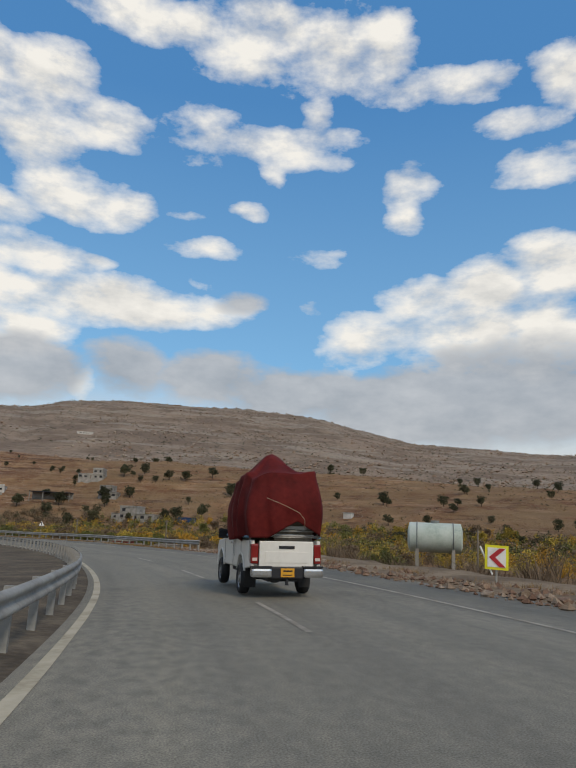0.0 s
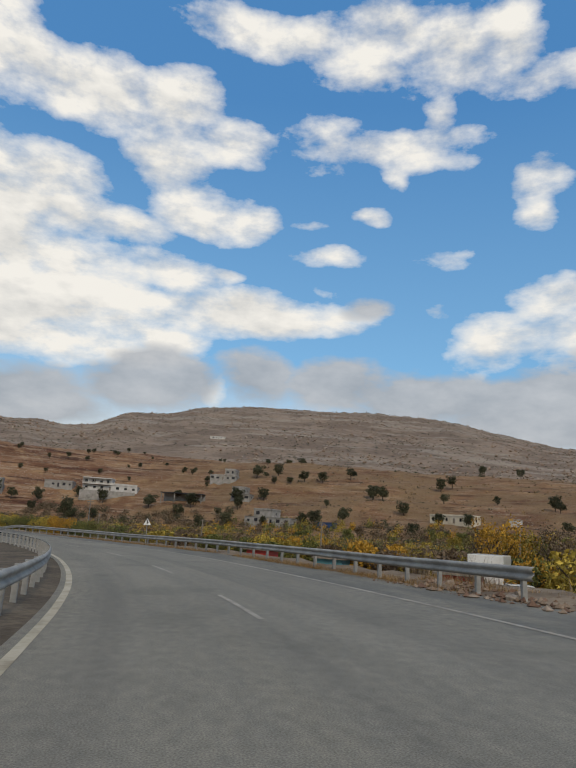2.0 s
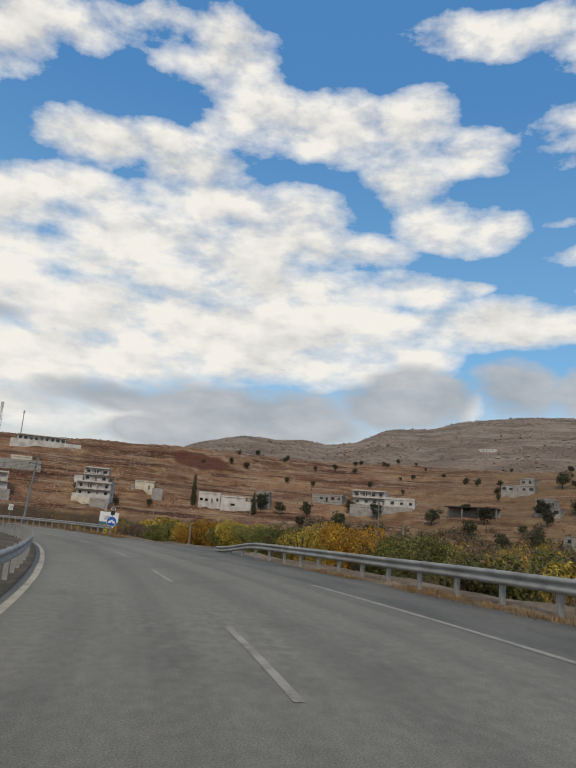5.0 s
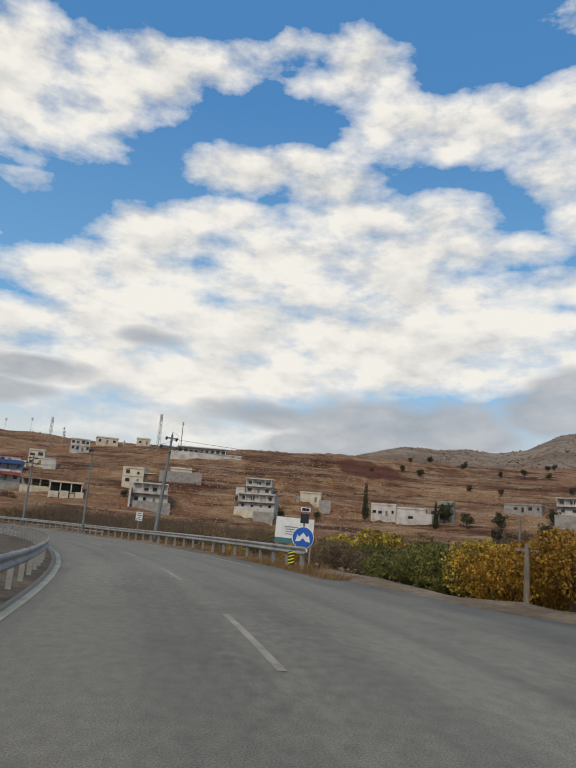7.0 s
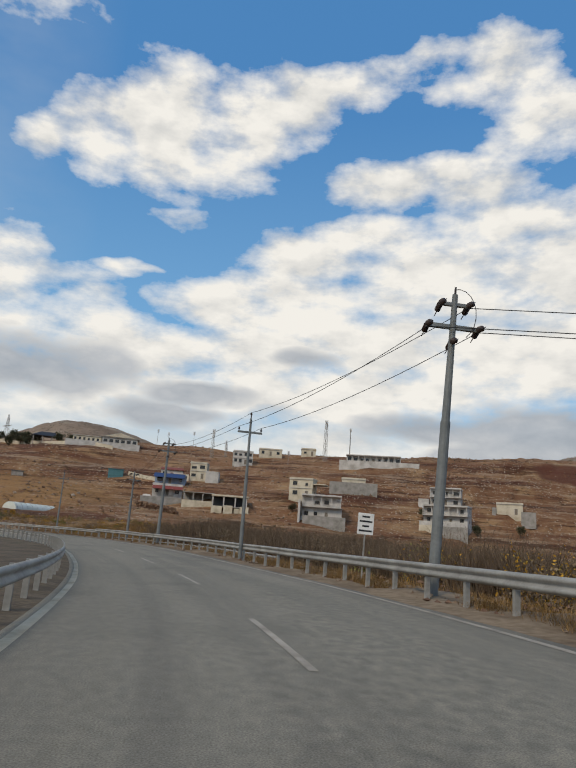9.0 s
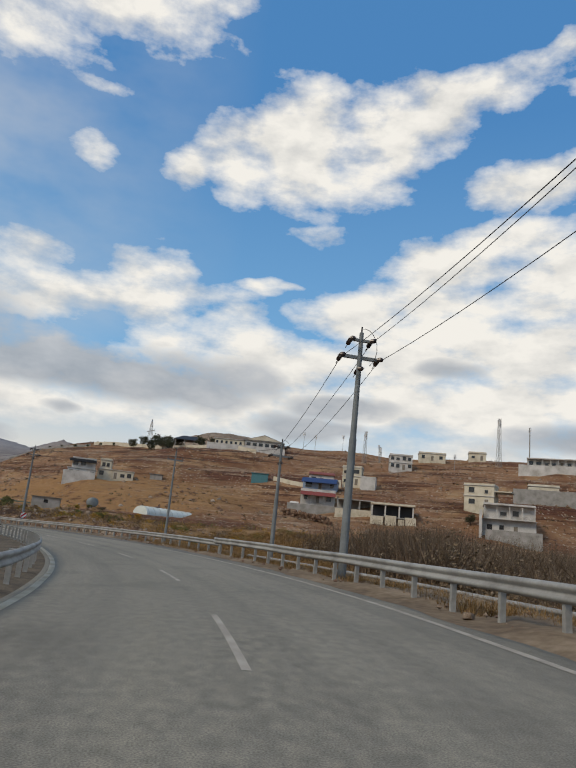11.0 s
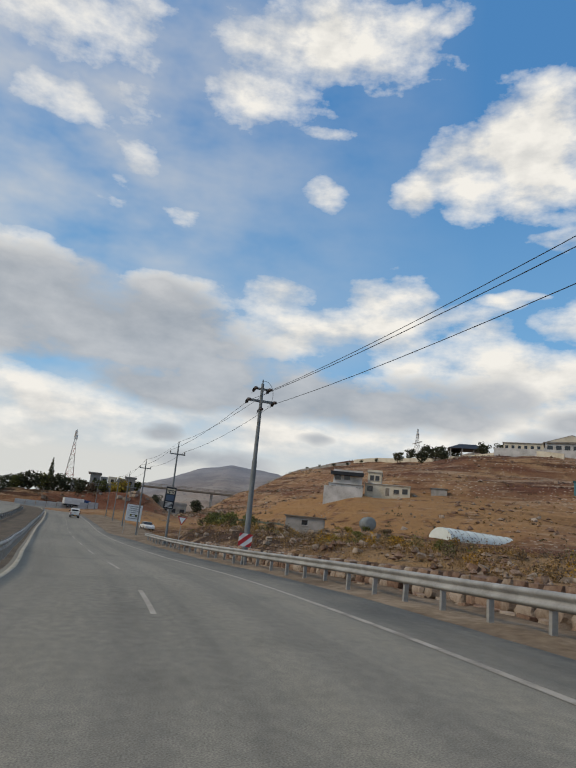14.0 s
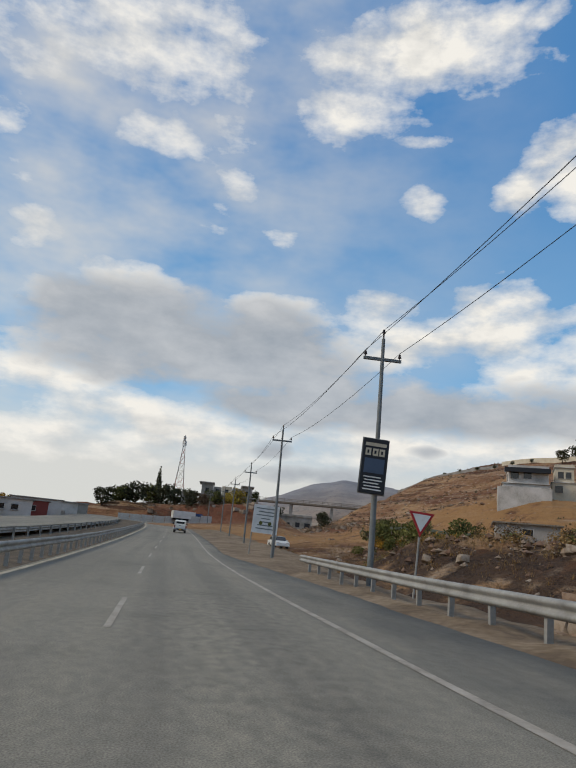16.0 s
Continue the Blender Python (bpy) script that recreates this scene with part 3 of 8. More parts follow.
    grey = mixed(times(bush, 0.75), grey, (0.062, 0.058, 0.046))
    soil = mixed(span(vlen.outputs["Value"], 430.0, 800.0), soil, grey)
    # aerial haze put into the colour: the farthest slopes blend to blue-grey
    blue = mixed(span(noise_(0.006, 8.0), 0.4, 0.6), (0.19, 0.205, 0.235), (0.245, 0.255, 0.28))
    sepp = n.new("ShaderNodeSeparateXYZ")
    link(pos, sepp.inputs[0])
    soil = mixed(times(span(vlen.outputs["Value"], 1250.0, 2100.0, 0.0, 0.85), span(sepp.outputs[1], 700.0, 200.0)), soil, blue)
    # a patch of dug red earth under the crest
    s2 = n.new("ShaderNodeVectorMath")
    s2.operation = "SUBTRACT"
    link(pos, s2.inputs[0])
    s2.inputs[1].default_value = (-287.0, 372.0, 36.0)
    sc = n.new("ShaderNodeVectorMath")
    sc.operation = "MULTIPLY"
    link(s2.outputs[0], sc.inputs[0])
    sc.inputs[1].default_value = (1 / 17, 1 / 17, 1 / 9)
    ln = n.new("ShaderNodeVectorMath")
    ln.operation = "LENGTH"
    link(sc.outputs[0], ln.inputs[0])
    soil = mixed(times(span(ln.outputs["Value"], 1.15, 0.85), 0.9), soil, (0.125, 0.050, 0.032))
    s3 = n.new("ShaderNodeVectorMath")
    s3.operation = "SUBTRACT"
    link(pos, s3.inputs[0])
    s3.inputs[1].default_value = (-398.1, 54.8, 8.0)
    ln3 = n.new("ShaderNodeVectorMath")
    ln3.operation = "LENGTH"
    link(s3.outputs[0], ln3.inputs[0])
    soil = mixed(times(span(ln3.outputs["Value"], 24.0, 14.0), 0.8), soil, (0.15, 0.058, 0.036))
    # the dry yellow field below the white house
    s4 = n.new("ShaderNodeVectorMath")
    s4.operation = "SUBTRACT"
    link(pos, s4.inputs[0])
    s4.inputs[1].default_value = (-356.0, 128.1, 6.0)
    sc4 = n.new("ShaderNodeVectorMath")
    sc4.operation = "MULTIPLY"
    link(s4.outputs[0], sc4.inputs[0])
    sc4.inputs[1].default_value = (1 / 62, 1 / 75, 1 / 16)
    ln4 = n.new("ShaderNodeVectorMath")
    ln4.operation = "LENGTH"
    link(sc4.outputs[0], ln4.inputs[0])
    soil = mixed(times(times(span(ln4.outputs["Value"], 1.1, 0.7), 0.85), span(noise_(0.25, 8.0), 0.32, 0.50)), soil, (0.33, 0.185, 0.080))
    # dry grass over the gentler slopes to the east
    sepg = n.new("ShaderNodeSeparateXYZ")
    link(pos, sepg.inputs[0])
    near = span(vlen.outputs["Value"], 700.0, 430.0)
    soil = mixed(times(times(span(sepg.outputs[0], -210.0, -110.0), near), span(noise_(0.05, 9.0), 0.36, 0.60, 0.15, 0.85)), soil, (0.225, 0.145, 0.078))
    # dark rubbly soil between the guardrail and the field
    s5 = n.new("ShaderNodeMapping")
    s5.vector_type = "TEXTURE"
    link(pos, s5.inputs["Vector"])
    s5.inputs["Location"].default_value = (-243.0, 129.8, -1.0)
    s5.inputs["Rotation"].default_value = (0, 0, -2.6958)
    s5.inputs["Scale"].default_value = (52, 11, 6)
    ln5 = n.new("ShaderNodeVectorMath")
    ln5.operation = "LENGTH"
    link(s5.outputs[0], ln5.inputs[0])
    soil = mixed(times(span(ln5.outputs["Value"], 1.15, 0.8), span(noise_(0.35, 8.0), 0.36, 0.52)), soil, (0.070, 0.044, 0.030))
    s6 = n.new("ShaderNodeMapping")
    s6.vector_type = "TEXTURE"
    link(pos, s6.inputs["Vector"])
    s6.inputs["Location"].default_value = (-207.0, 158.0, -1.0)
    s6.inputs["Rotation"].default_value = (0, 0, -2.75)
    s6.inputs["Scale"].default_value = (40, 26, 8)
    ln6 = n.new("ShaderNodeVectorMath")
    ln6.operation = "LENGTH"
    link(s6.outputs[0], ln6.inputs[0])
    soil = mixed(times(span(ln6.outputs["Value"], 1.15, 0.8), span(noise_(0.3, 8.0), 0.34, 0.56)), soil, (0.30, 0.185, 0.090))
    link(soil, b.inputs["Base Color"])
    bump = n.new("ShaderNodeBump")
    bump.inputs["Strength"].default_value, bump.inputs["Distance"].default_value = 0.8, 1.2
    link(noise_(0.5, 8.0), bump.inputs["Height"])
    crags = n.new("ShaderNodeBump")
    crags.inputs["Strength"].default_value, crags.inputs["Distance"].default_value = 0.7, 6.0
    link(noise_(0.035, 9.0, (1, 1, 2.5), 0.7), crags.inputs["Height"])
    link(bump.outputs[0], crags.inputs["Normal"])
    link(crags.outputs[0], b.inputs["Normal"])
    return m


def asphalt_material():
    """Worn asphalt: u runs across the road, v along it, in metres."""
    m = bpy.data.materials.new("worn_asphalt")
    m.use_nodes = True
    t = m.node_tree
    n, link = t.nodes, t.links.new
    b = n["Principled BSDF"]
    uv = n.new("ShaderNodeUVMap")
    uv.uv_map = "along"

    def noise_(sx, sy, detail=5.0):
        mp = n.new("ShaderNodeMapping")
        mp.inputs["Scale"].default_value = (sx, sy, 1)
        link(uv.outputs[0], mp.inputs["Vector"])
        k = n.new("ShaderNodeTexNoise")
        k.inputs["Scale"].default_value, k.inputs["Detail"].default_value = 1.0, detail
        link(mp.outputs[0], k.inputs["Vector"])
        return k.outputs["Fac"]

    def ramp(v, stops):
        k = n.new("ShaderNodeValToRGB")
        while len(k.color_ramp.elements) < len(stops):
            k.color_ramp.elements.new(0.5)
        for e, (p, c) in zip(k.color_ramp.elements, stops):
            e.position, e.color = p, (*c, 1)
        link(v, k.inputs[0])
        return k.outputs[0]

    def mul(a, c, f=1.0):
        k = n.new("ShaderNodeMix")
        k.data_type, k.blend_type = "RGBA", "MULTIPLY"
        k.inputs[0].default_value = f
        link(a, k.inputs[6])
        link(c, k.inputs[7])
        return k.outputs[2]

    base = ramp(noise_(0.25, 0.06), [(0.35, (0.178, 0.163, 0.131)), (0.65, (0.218, 0.199, 0.160))])
    tracks = ramp(noise_(1.1, 0.012, 3.0), [(0.36, (0.84, 0.84, 0.85)), (0.52, (1.0, 1.0, 1.0)), (0.66, (1.06, 1.05, 1.03))])
    stain = ramp(noise_(0.5, 0.35, 8.0), [(0.30, (0.82, 0.82, 0.82)), (0.45, (1.0, 1.0, 1.0))])
    speck = ramp(noise_(60, 60, 2.0), [(0.3, (0.62, 0.62, 0.62)), (0.7, (1.36, 1.36, 1.34))])
    # scuffed patches where the surface has broken up
    scuff = ramp(noise_(5.5, 3.2, 7.0), [(0.38, (0.86, 0.86, 0.86)), (0.50, (1.0, 1.0, 1.0)), (0.64, (1.12, 1.11, 1.09))])
    where = ramp(noise_(0.30, 0.045, 4.0), [(0.48, (0, 0, 0)), (0.62, (1, 1, 1))])
    broken = n.new("ShaderNodeMix")
    broken.data_type = "RGBA"
    link(where, broken.inputs[0])
    broken.inputs[6].default_value = (1, 1, 1, 1)
    link(scuff, broken.inputs[7])
    mottle = ramp(noise_(7.0, 4.0, 5.0), [(0.34, (0.89, 0.89, 0.89)), (0.66, (1.10, 1.10, 1.09))])
    col = mul(mul(mul(mul(mul(base, tracks), stain), speck), broken.outputs[2]), mottle)
    # the shoulder is darker, patched asphalt
    sep = n.new("ShaderNodeSeparateXYZ")
    link(uv.outputs[0], sep.inputs[0])
    mr = n.new("ShaderNodeMapRange")
    link(sep.outputs[0], mr.inputs[0])
    for i, q in enumerate((3.7, 4.3, 0.0, 1.0)):
        mr.inputs[i + 1].default_value = q
    shoulder = n.new("ShaderNodeMix")
    shoulder.data_type, shoulder.blend_type = "RGBA", "MULTIPLY"
    link(mr.outputs[0], shoulder.inputs[0])
    link(col, shoulder.inputs[6])
    link(ramp(noise_(0.8, 0.25, 7.0), [(0.4, (0.62, 0.64, 0.67)), (0.6, (0.86, 0.86, 0.86))]), shoulder.inputs[7])
    link(shoulder.outputs[2], b.inputs["Base Color"])
    b.inputs["Roughness"].default_value, b.inputs["Specular IOR Level"].default_value = 0.78, 0.3
    bump = n.new("ShaderNodeBump")
    bump.inputs["Strength"].default_value, bump.inputs["Distance"].default_value = 0.35, 0.01
    link(noise_(45, 45, 3.0), bump.inputs["Height"])
    link(bump.outputs[0], b.inputs["Normal"])
    return m


M["earth"] = terrain_material()
M["asphalt"] = asphalt_material()


def leaf_mat(name, colours):
    m = mat(name, colours, 0.5, 0.75, bump=0.0, by_object=0.25, fine=0.5, spec=0.2)
    n, link = m.node_tree.nodes, m.node_tree.links.new
    geo = n.new("ShaderNodeNewGeometry")
    hsv = n.new("ShaderNodeHueSaturation")
    mr = n.new("ShaderNodeMapRange")
    link(geo.outputs["Random Per Island"], mr.inputs[0])
    mr.inputs[3].default_value, mr.inputs[4].default_value = 0.55, 1.4
    link(mr.outputs[0], hsv.inputs["Value"])
    b = n["Principled BSDF"]
    link(b.inputs["Base Color"].links[0].from_socket, hsv.inputs["Color"])
    link(hsv.outputs[0], b.inputs["Base Color"])
    return m


M["leaf_green"] = leaf_mat("green_leaves", [(0.065, 0.075, 0.024), (0.125, 0.128, 0.036), (0.20, 0.19, 0.055)])
M["leaf_dark"] = leaf_mat("dark_oak_leaves", [(0.040, 0.044, 0.023), (0.064, 0.067, 0.035), (0.092, 0.090, 0.050)])
M["leaf_yellow"] = leaf_mat("yellow_autumn_leaves", [(0.20, 0.150, 0.030), (0.32, 0.235, 0.040), (0.43, 0.32, 0.06)])
M["leaf_orange"] = leaf_mat("orange_autumn_leaves", [(0.225, 0.120, 0.020), (0.36, 0.195, 0.026), (0.47, 0.265, 0.036)])
M["leaf_brown"] = leaf_mat("brown_dry_leaves", [(0.10, 0.068, 0.042), (0.145, 0.102, 0.064), (0.195, 0.145, 0.092)])
M["straw"] = leaf_mat("dry_straw", [(0.17, 0.095, 0.036), (0.26, 0.155, 0.060), (0.34, 0.225, 0.10)])
M["twig"] = leaf_mat("bare_twigs", [(0.105, 0.072, 0.048), (0.15, 0.108, 0.072), (0.20, 0.15, 0.105)])
M["bark"] = mat("bark", [(0.06, 0.045, 0.032), (0.10, 0.075, 0.055)], 0.3, 0.95, bump=0.5)
M["rock"] = mat("limestone", [(0.18, 0.125, 0.085), (0.27, 0.205, 0.15), (0.37, 0.305, 0.24)], 0.6, 0.95, bump=0.6, by_object=0.3)
M["red_rock"] = mat("red_field_stone", [(0.13, 0.075, 0.05), (0.20, 0.125, 0.085), (0.29, 0.205, 0.145)], 0.6, 0.95, bump=0.6, by_object=0.35)
M["blue_render"] = mat("pale_blue_render", [(0.22, 0.29, 0.40), (0.30, 0.37, 0.48)], 2.0, 0.85, bump=0.1)
M["black"] = plain("black_rubber", (0.02, 0.02, 0.021), 0.75)
M["glass"] = mat("dark_glass", [(0.012, 0.014, 0.016), (0.02, 0.022, 0.025)], 1.0, 0.12, 0.0, 0.0, spec=0.6)
M["wood"] = mat("weathered_wood", [(0.13, 0.11, 0.085), (0.20, 0.17, 0.135), (0.26, 0.23, 0.19)], 0.4, 0.9, bump=0.3, stretch=(3, 3, 0.4))
M["insulator"] = plain("brown_glazed_ceramic", (0.045, 0.03, 0.025), 0.3)
M["sign_white"] = mat("white_sign_sheet", [(0.58, 0.58, 0.56), (0.72, 0.72, 0.70), (0.78, 0.78, 0.77)], 0.5, 0.45, bump=0.02)
M["sign_red"] = plain("red_sign_sheet", (0.42, 0.025, 0.03), 0.45)
M["sign_blue"] = plain("blue_sign_sheet", (0.012, 0.10, 0.42), 0.45)
M["slate_print"] = plain("slate_blue_print", (0.055, 0.085, 0.14), 0.5)
M["sign_yellow"] = plain("yellow_green_sign_sheet", (0.72, 0.68, 0.03), 0.45)
# this black is also painted where only shade shows: open windows, doorways, a porch
M["sign_and_shade_black"] = plain("black_sign_and_shade_paint", (0.015, 0.016, 0.02), 0.5)
M["red_metal"] = plain("red_painted_metal", (0.32, 0.03, 0.02), 0.6)
M["blue_metal"] = plain("blue_sheet_metal", (0.02, 0.05, 0.145), 0.6)
M["teal"] = plain("teal_sheet", (0.06, 0.17, 0.19), 0.7)
M["roof_red"] = plain("red_roof_sheet", (0.21, 0.045, 0.036), 0.7)
M["plastic_sheet"] = mat("milky_plastic_sheet", [(0.55, 0.58, 0.53), (0.66, 0.69, 0.64)], 1.5, 0.5, bump=0.15)
M["tank"] = mat("pale_green_tank_paint", [(0.30, 0.36, 0.32), (0.42, 0.48, 0.43), (0.48, 0.53, 0.49)], 0.8, 0.5, bump=0.1)
M["grey_tank"] = mat("dull_grey_tank", [(0.15, 0.17, 0.17), (0.21, 0.23, 0.23)], 0.8, 0.6, bump=0.1)

# ---- ground ----
def build_ground():
    cx, cy = -150.0, -17.0
    turn = np.concatenate([np.arange(-100, -62, 2.0), np.arange(-62, 140, 0.42), np.arange(140, 260, 4.0)])
    rad = [0.001] + list(np.arange(20, 120, 10.0)) + list(np.arange(120, 430, 2.6))
    while rad[-1] < 4600:
        rad.append(rad[-1] * 1.028)
    rad = np.array(rad)
    a, r = np.meshgrid(np.radians(turn), rad, indexing="ij")
    x, y = cx - r * np.sin(a), cy + r * np.cos(a)
    z = ground_z(x.ravel(), y.ravel())
    verts = np.stack([x.ravel(), y.ravel(), z], 1)
    f = grid_faces(len(turn), len(rad))
    last = (len(turn) - 1) * len(rad)
    j = np.arange(len(rad) - 1)
    f = np.vstack([f, np.stack([last + j, last + j + 1, j + 1, j], -1)])
    f = f[:, ::-1]
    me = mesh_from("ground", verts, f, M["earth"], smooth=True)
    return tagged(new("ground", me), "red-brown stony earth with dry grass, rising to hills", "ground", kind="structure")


ground = build_ground()


def ribbon(name, s0, s1, profile, material, label, category, kind="structure", ds=1.0, parent=None):
    """A strip along the road. profile: a function of s that gives rows of (d, height over the road)."""
    ss = np.arange(s0, s1 + 0.001, ds)
    rows = []
    for s in ss:
        pr = profile(s)
        for d, h in pr:
            x, y = road_xy(s, d + swerve(s))
            rows.append((x, y, road_z(s, d) + h))
    k = len(profile(s0))
    me = mesh_from(name, rows, grid_faces(len(ss), k), material, smooth=True)
    along = np.array([(d, s) for s in ss for d, h in profile(s)], np.float32)
    loops = np.empty(len(me.loops), np.int32)
    me.loops.foreach_get("vertex_index", loops)
    me.uv_layers.new(name="along").data.foreach_set("uv", along[loops].ravel())
    ob = new(name, me)
    if parent:
        ob.parent = parent
    return tagged(ob, label, category, kind=kind)


def edge_of(s):
    """Where the asphalt ends on the right."""
    wide = np.interp(s, [-60, 15, 50, 90, 112, 126, 134, 139, 145, 158, 168, 180, 195, 225, 242, 252, 268, 290, 318, 335, 345, 760], [6.2, 6.6, 6.6, 6.7, 6.6, 6.6, 8.4, 8.0, 6.0, 5.4, 4.7, 4.4, 4.4, 4.6, 4.9, 5.3, 5.7, 6.0, 6.2, 5.6, 4.8, 4.3])
    return float(wide + 0.12 * grain(s / 2.3, 7.7, 3) + 0.08 * grain(s / 0.7, 1.7, 4))


def road_profile(s):
    e = edge_of(s)
    return [(d, 0.0) for d in (-3.75, -3.4, -2.2, -0.9, 0.0, 1.2, 2.4, 3.5, 4.2)] + [((4.2 + e) / 2, 0), (e, 0.0), (e + 0.05, -0.08)]


road = ribbon("road", -60, 545, road_profile, M["asphalt"], "worn grey asphalt carriageway bending to the left", "road")


def verge_profile(s):
    e = edge_of(s)
    rail = np.interp(s, [-60, 50, 60, 115, 130, 138, 150, 160, 200, 260, 330, 345, 760], [12, 11, 8.2, 8.0, 8.0, 8.0, 6.3, 6.3, 6.6, 7.6, 8.2, 13, 13])
    out = []
    for k, t in enumerate(np.linspace(0, 1, 9)):
        d = e - 0.4 + t * (rail + 2.0 - e)
        h = -0.03 + (0.05 + 0.10 * grain(s / 1.9 + 40, d / 1.1, 8) + 0.05 * grain(s / 0.6, d / 0.5, 9)) * step01(t, 0.08, 0.3)
        out.append((d, float(h - 2.4 * step01(t, 0.8, 1.0))))
    return out


verge = ribbon("verge", -60, 500, verge_profile, M["dirt"], "dusty dirt and gravel verge beside the asphalt", "verge")


def median_profile(s):
    out = []
    for d in (-3.62, -4.5, -5.6, -6.8, -7.6, -8.4, -9.2):
        out.append((d, float(-0.03 + (0.08 + 0.05 * grain(s / 1.5, d / 0.8, 12)) * step01(-d, 3.7, 4.4))))
    return out[::-1]


median = ribbon("median", -60, 540, median_profile, M["median_dirt"], "dark bare dirt median strip between the guardrails", "median")
ribbon("road_far_lane", -60, 540, lambda s: [(d, float(np.interp(s, [-60, 250, 330, 640], [0.05, 0.05, 0.5, 0.6]))) for d in (-18.5, -16, -13.5, -11, -9.0)], M["asphalt"],
                  "grey asphalt of the opposite carriageway", "road")


# ---- lane lines ----
def line(name, d_at, width, s0, s1, material, label):
    def rows(s):
        d = float(np.interp(s, *d_at)) if isinstance(d_at, tuple) else d_at
        return [(d - width / 2 + 0.012 * grain(s / 3, 1), 0.006), (d + width / 2 + 0.012 * grain(s / 3, 5), 0.006)]
    return ribbon(name, s0, s1, rows, material, label, "lane line", ds=0.5)


line("edge_line", -3.5, 0.17, -60, 540, M["line_yellow"], "worn yellowish solid edge line beside the median")
line("edge_line", ([-60, 20, 60, 113], [4.2, 4.2, 4.1, 4.0]), 0.14, -60, 113, M["line_white"], "worn white solid edge line beside the verge")
line("edge_line", ([158, 225, 262, 300, 325], [4.05, 4.05, 3.9, 3.85, 3.65]), 0.14, 158, 540, M["line_white"], "worn white solid edge line beside the verge")
line("edge_line", -9.7, 0.16, -60, 540, M["line_white"], "white solid edge line of the opposite carriageway")
lane_line = thing("lane_line", Matrix.Identity(4), "broken white centre line of worn paint", "lane line", kind="structure")
DASH_K = [-6, 0, 1, 2, 4, 5, 8, 9, 10, 12, 13, 16, 17, 18, 20, 22, 23, 50]
DASH_S = [-38, 37.0, 49.8, 62.8, 88.6, 100.2, 138.6, 150.6, 163.0, 187.6, 199.6, 235.5, 247.9, 260.0, 285.6, 308.7, 321.0, 655]
for k in range(-6, 36):
    s0 = float(np.interp(k, DASH_K, DASH_S))
    rows = []
    for s in np.linspace(s0, s0 + 4.6, 9):
        for d in (-0.055, 0.055):
            x, y = road_xy(s, d + swerve(s))
            rows.append((x, y, float(road_z(s, d)) + 0.006))
    part_of("dash", mesh_from("dash", rows, grid_faces(9, 2), M["line_white"]), None, lane_line)


# ---- guardrails ----
POST = boxed(-0.06, 0.06, -0.05, 0.05, -0.45, 0.78, bevel=0.0)
POST_MESH = bpy.data.meshes.new("post")
POST.to_mesh(POST_MESH)
POST_MESH.materials.append(M["steel"])
WAVE = [(0.0, 0.46), (0.02, 0.475), (0.062, 0.50), (0.07, 0.53), (0.062, 0.56), (0.012, 0.60), (0.0, 0.625), (0.012, 0.65), (0.062, 0.69), (0.07, 0.72), (0.062, 0.75), (0.02, 0.775), (0.0, 0.79)]


def guardrail(s0, s1, d_of, side, label, step=2.0, lift=0.0, ramp=0.0):
    """side: -1 if the beam faces left, 1 if it faces right."""
    ob = thing("guardrail", Matrix.Identity(4), label, "guardrail", "guardrails along the road")
    ss = np.arange(s0, s1 + 0.01, 0.5)
    rows = []
    for s in ss:
        d0 = float(d_of(s))
        wob = 0.02 * grain(s / 5, 3.3, 77)
        for e, h in WAVE:
            x, y = road_xy(s, d0 + side * (0.07 + e))
            rows.append((x, y, float(road_z(s, d0)) + h + lift + wob - (0.48 * step01(s, s1 - ramp, s1) if ramp else 0.0)))
    me = mesh_from("beam", rows, grid_faces(len(ss), len(WAVE)), M["steel"], smooth=True)
    beam = part_of("beam", me, None, ob, "galvanised wave-shaped steel beam")
    sol = beam.modifiers.new("thick", "SOLIDIFY")
    sol.thickness, sol.offset = 0.006, 0
    for i, s in enumerate(np.arange(s0 + 0.5, s1, step)):
        d0 = float(d_of(s))
        x, y = road_xy(s, d0)
        z = float(road_z(s, d0)) + lift - (0.48 * step01(s, s1 - ramp, s1) if ramp else 0.0)
        post = part_of("post", POST_MESH, None, ob, at=pose(float(x), float(y), z, 1.5 * grain(s, 2), 1.5 * grain(s, 9), heading(s)))
    return ob


guardrail(-40, 420, lambda s: np.interp(s, [-40, 20, 55, 90, 145, 200, 300, 420], [-4.1, -4.1, -4.35, -4.15, -4.05, -4.15, -4.05, -3.9]), 1, "grey steel guardrail along the median", 2.0)
guardrail(-40, 420, lambda s: -8.2, -1, "grey steel guardrail of the opposite carriageway", 4.0)
guardrail(52, 135, lambda s: np.interp(s, [52, 62, 90, 116, 135], [6.9, 7.0, 7.2, 7.1, 7.0]), -1, "grey steel guardrail beside the shoulder", 2.0, 0.0, 7.0)
RIGHT_RAIL = ([154, 162, 180, 200, 224, 240, 262, 296, 331], [5.6, 5.8, 5.5, 5.6, 5.7, 6.1, 6.6, 6.9, 7.3])
guardrail(156, 243.5, lambda s: np.interp(s, *RIGHT_RAIL), -1, "newer grey steel guardrail along the dirt verge", 2.0, 0.12)
guardrail(242.5, 331, lambda s: np.interp(s, *RIGHT_RAIL) + 0.1, -1, "older lower steel guardrail along the dirt verge", 2.0, -0.02)
guardrail(206, 240, lambda s: np.interp(s, [206, 240], [8.4, 7.0]), -1, "sunken old guardrail lying behind the newer one", 4.0, -0.62)

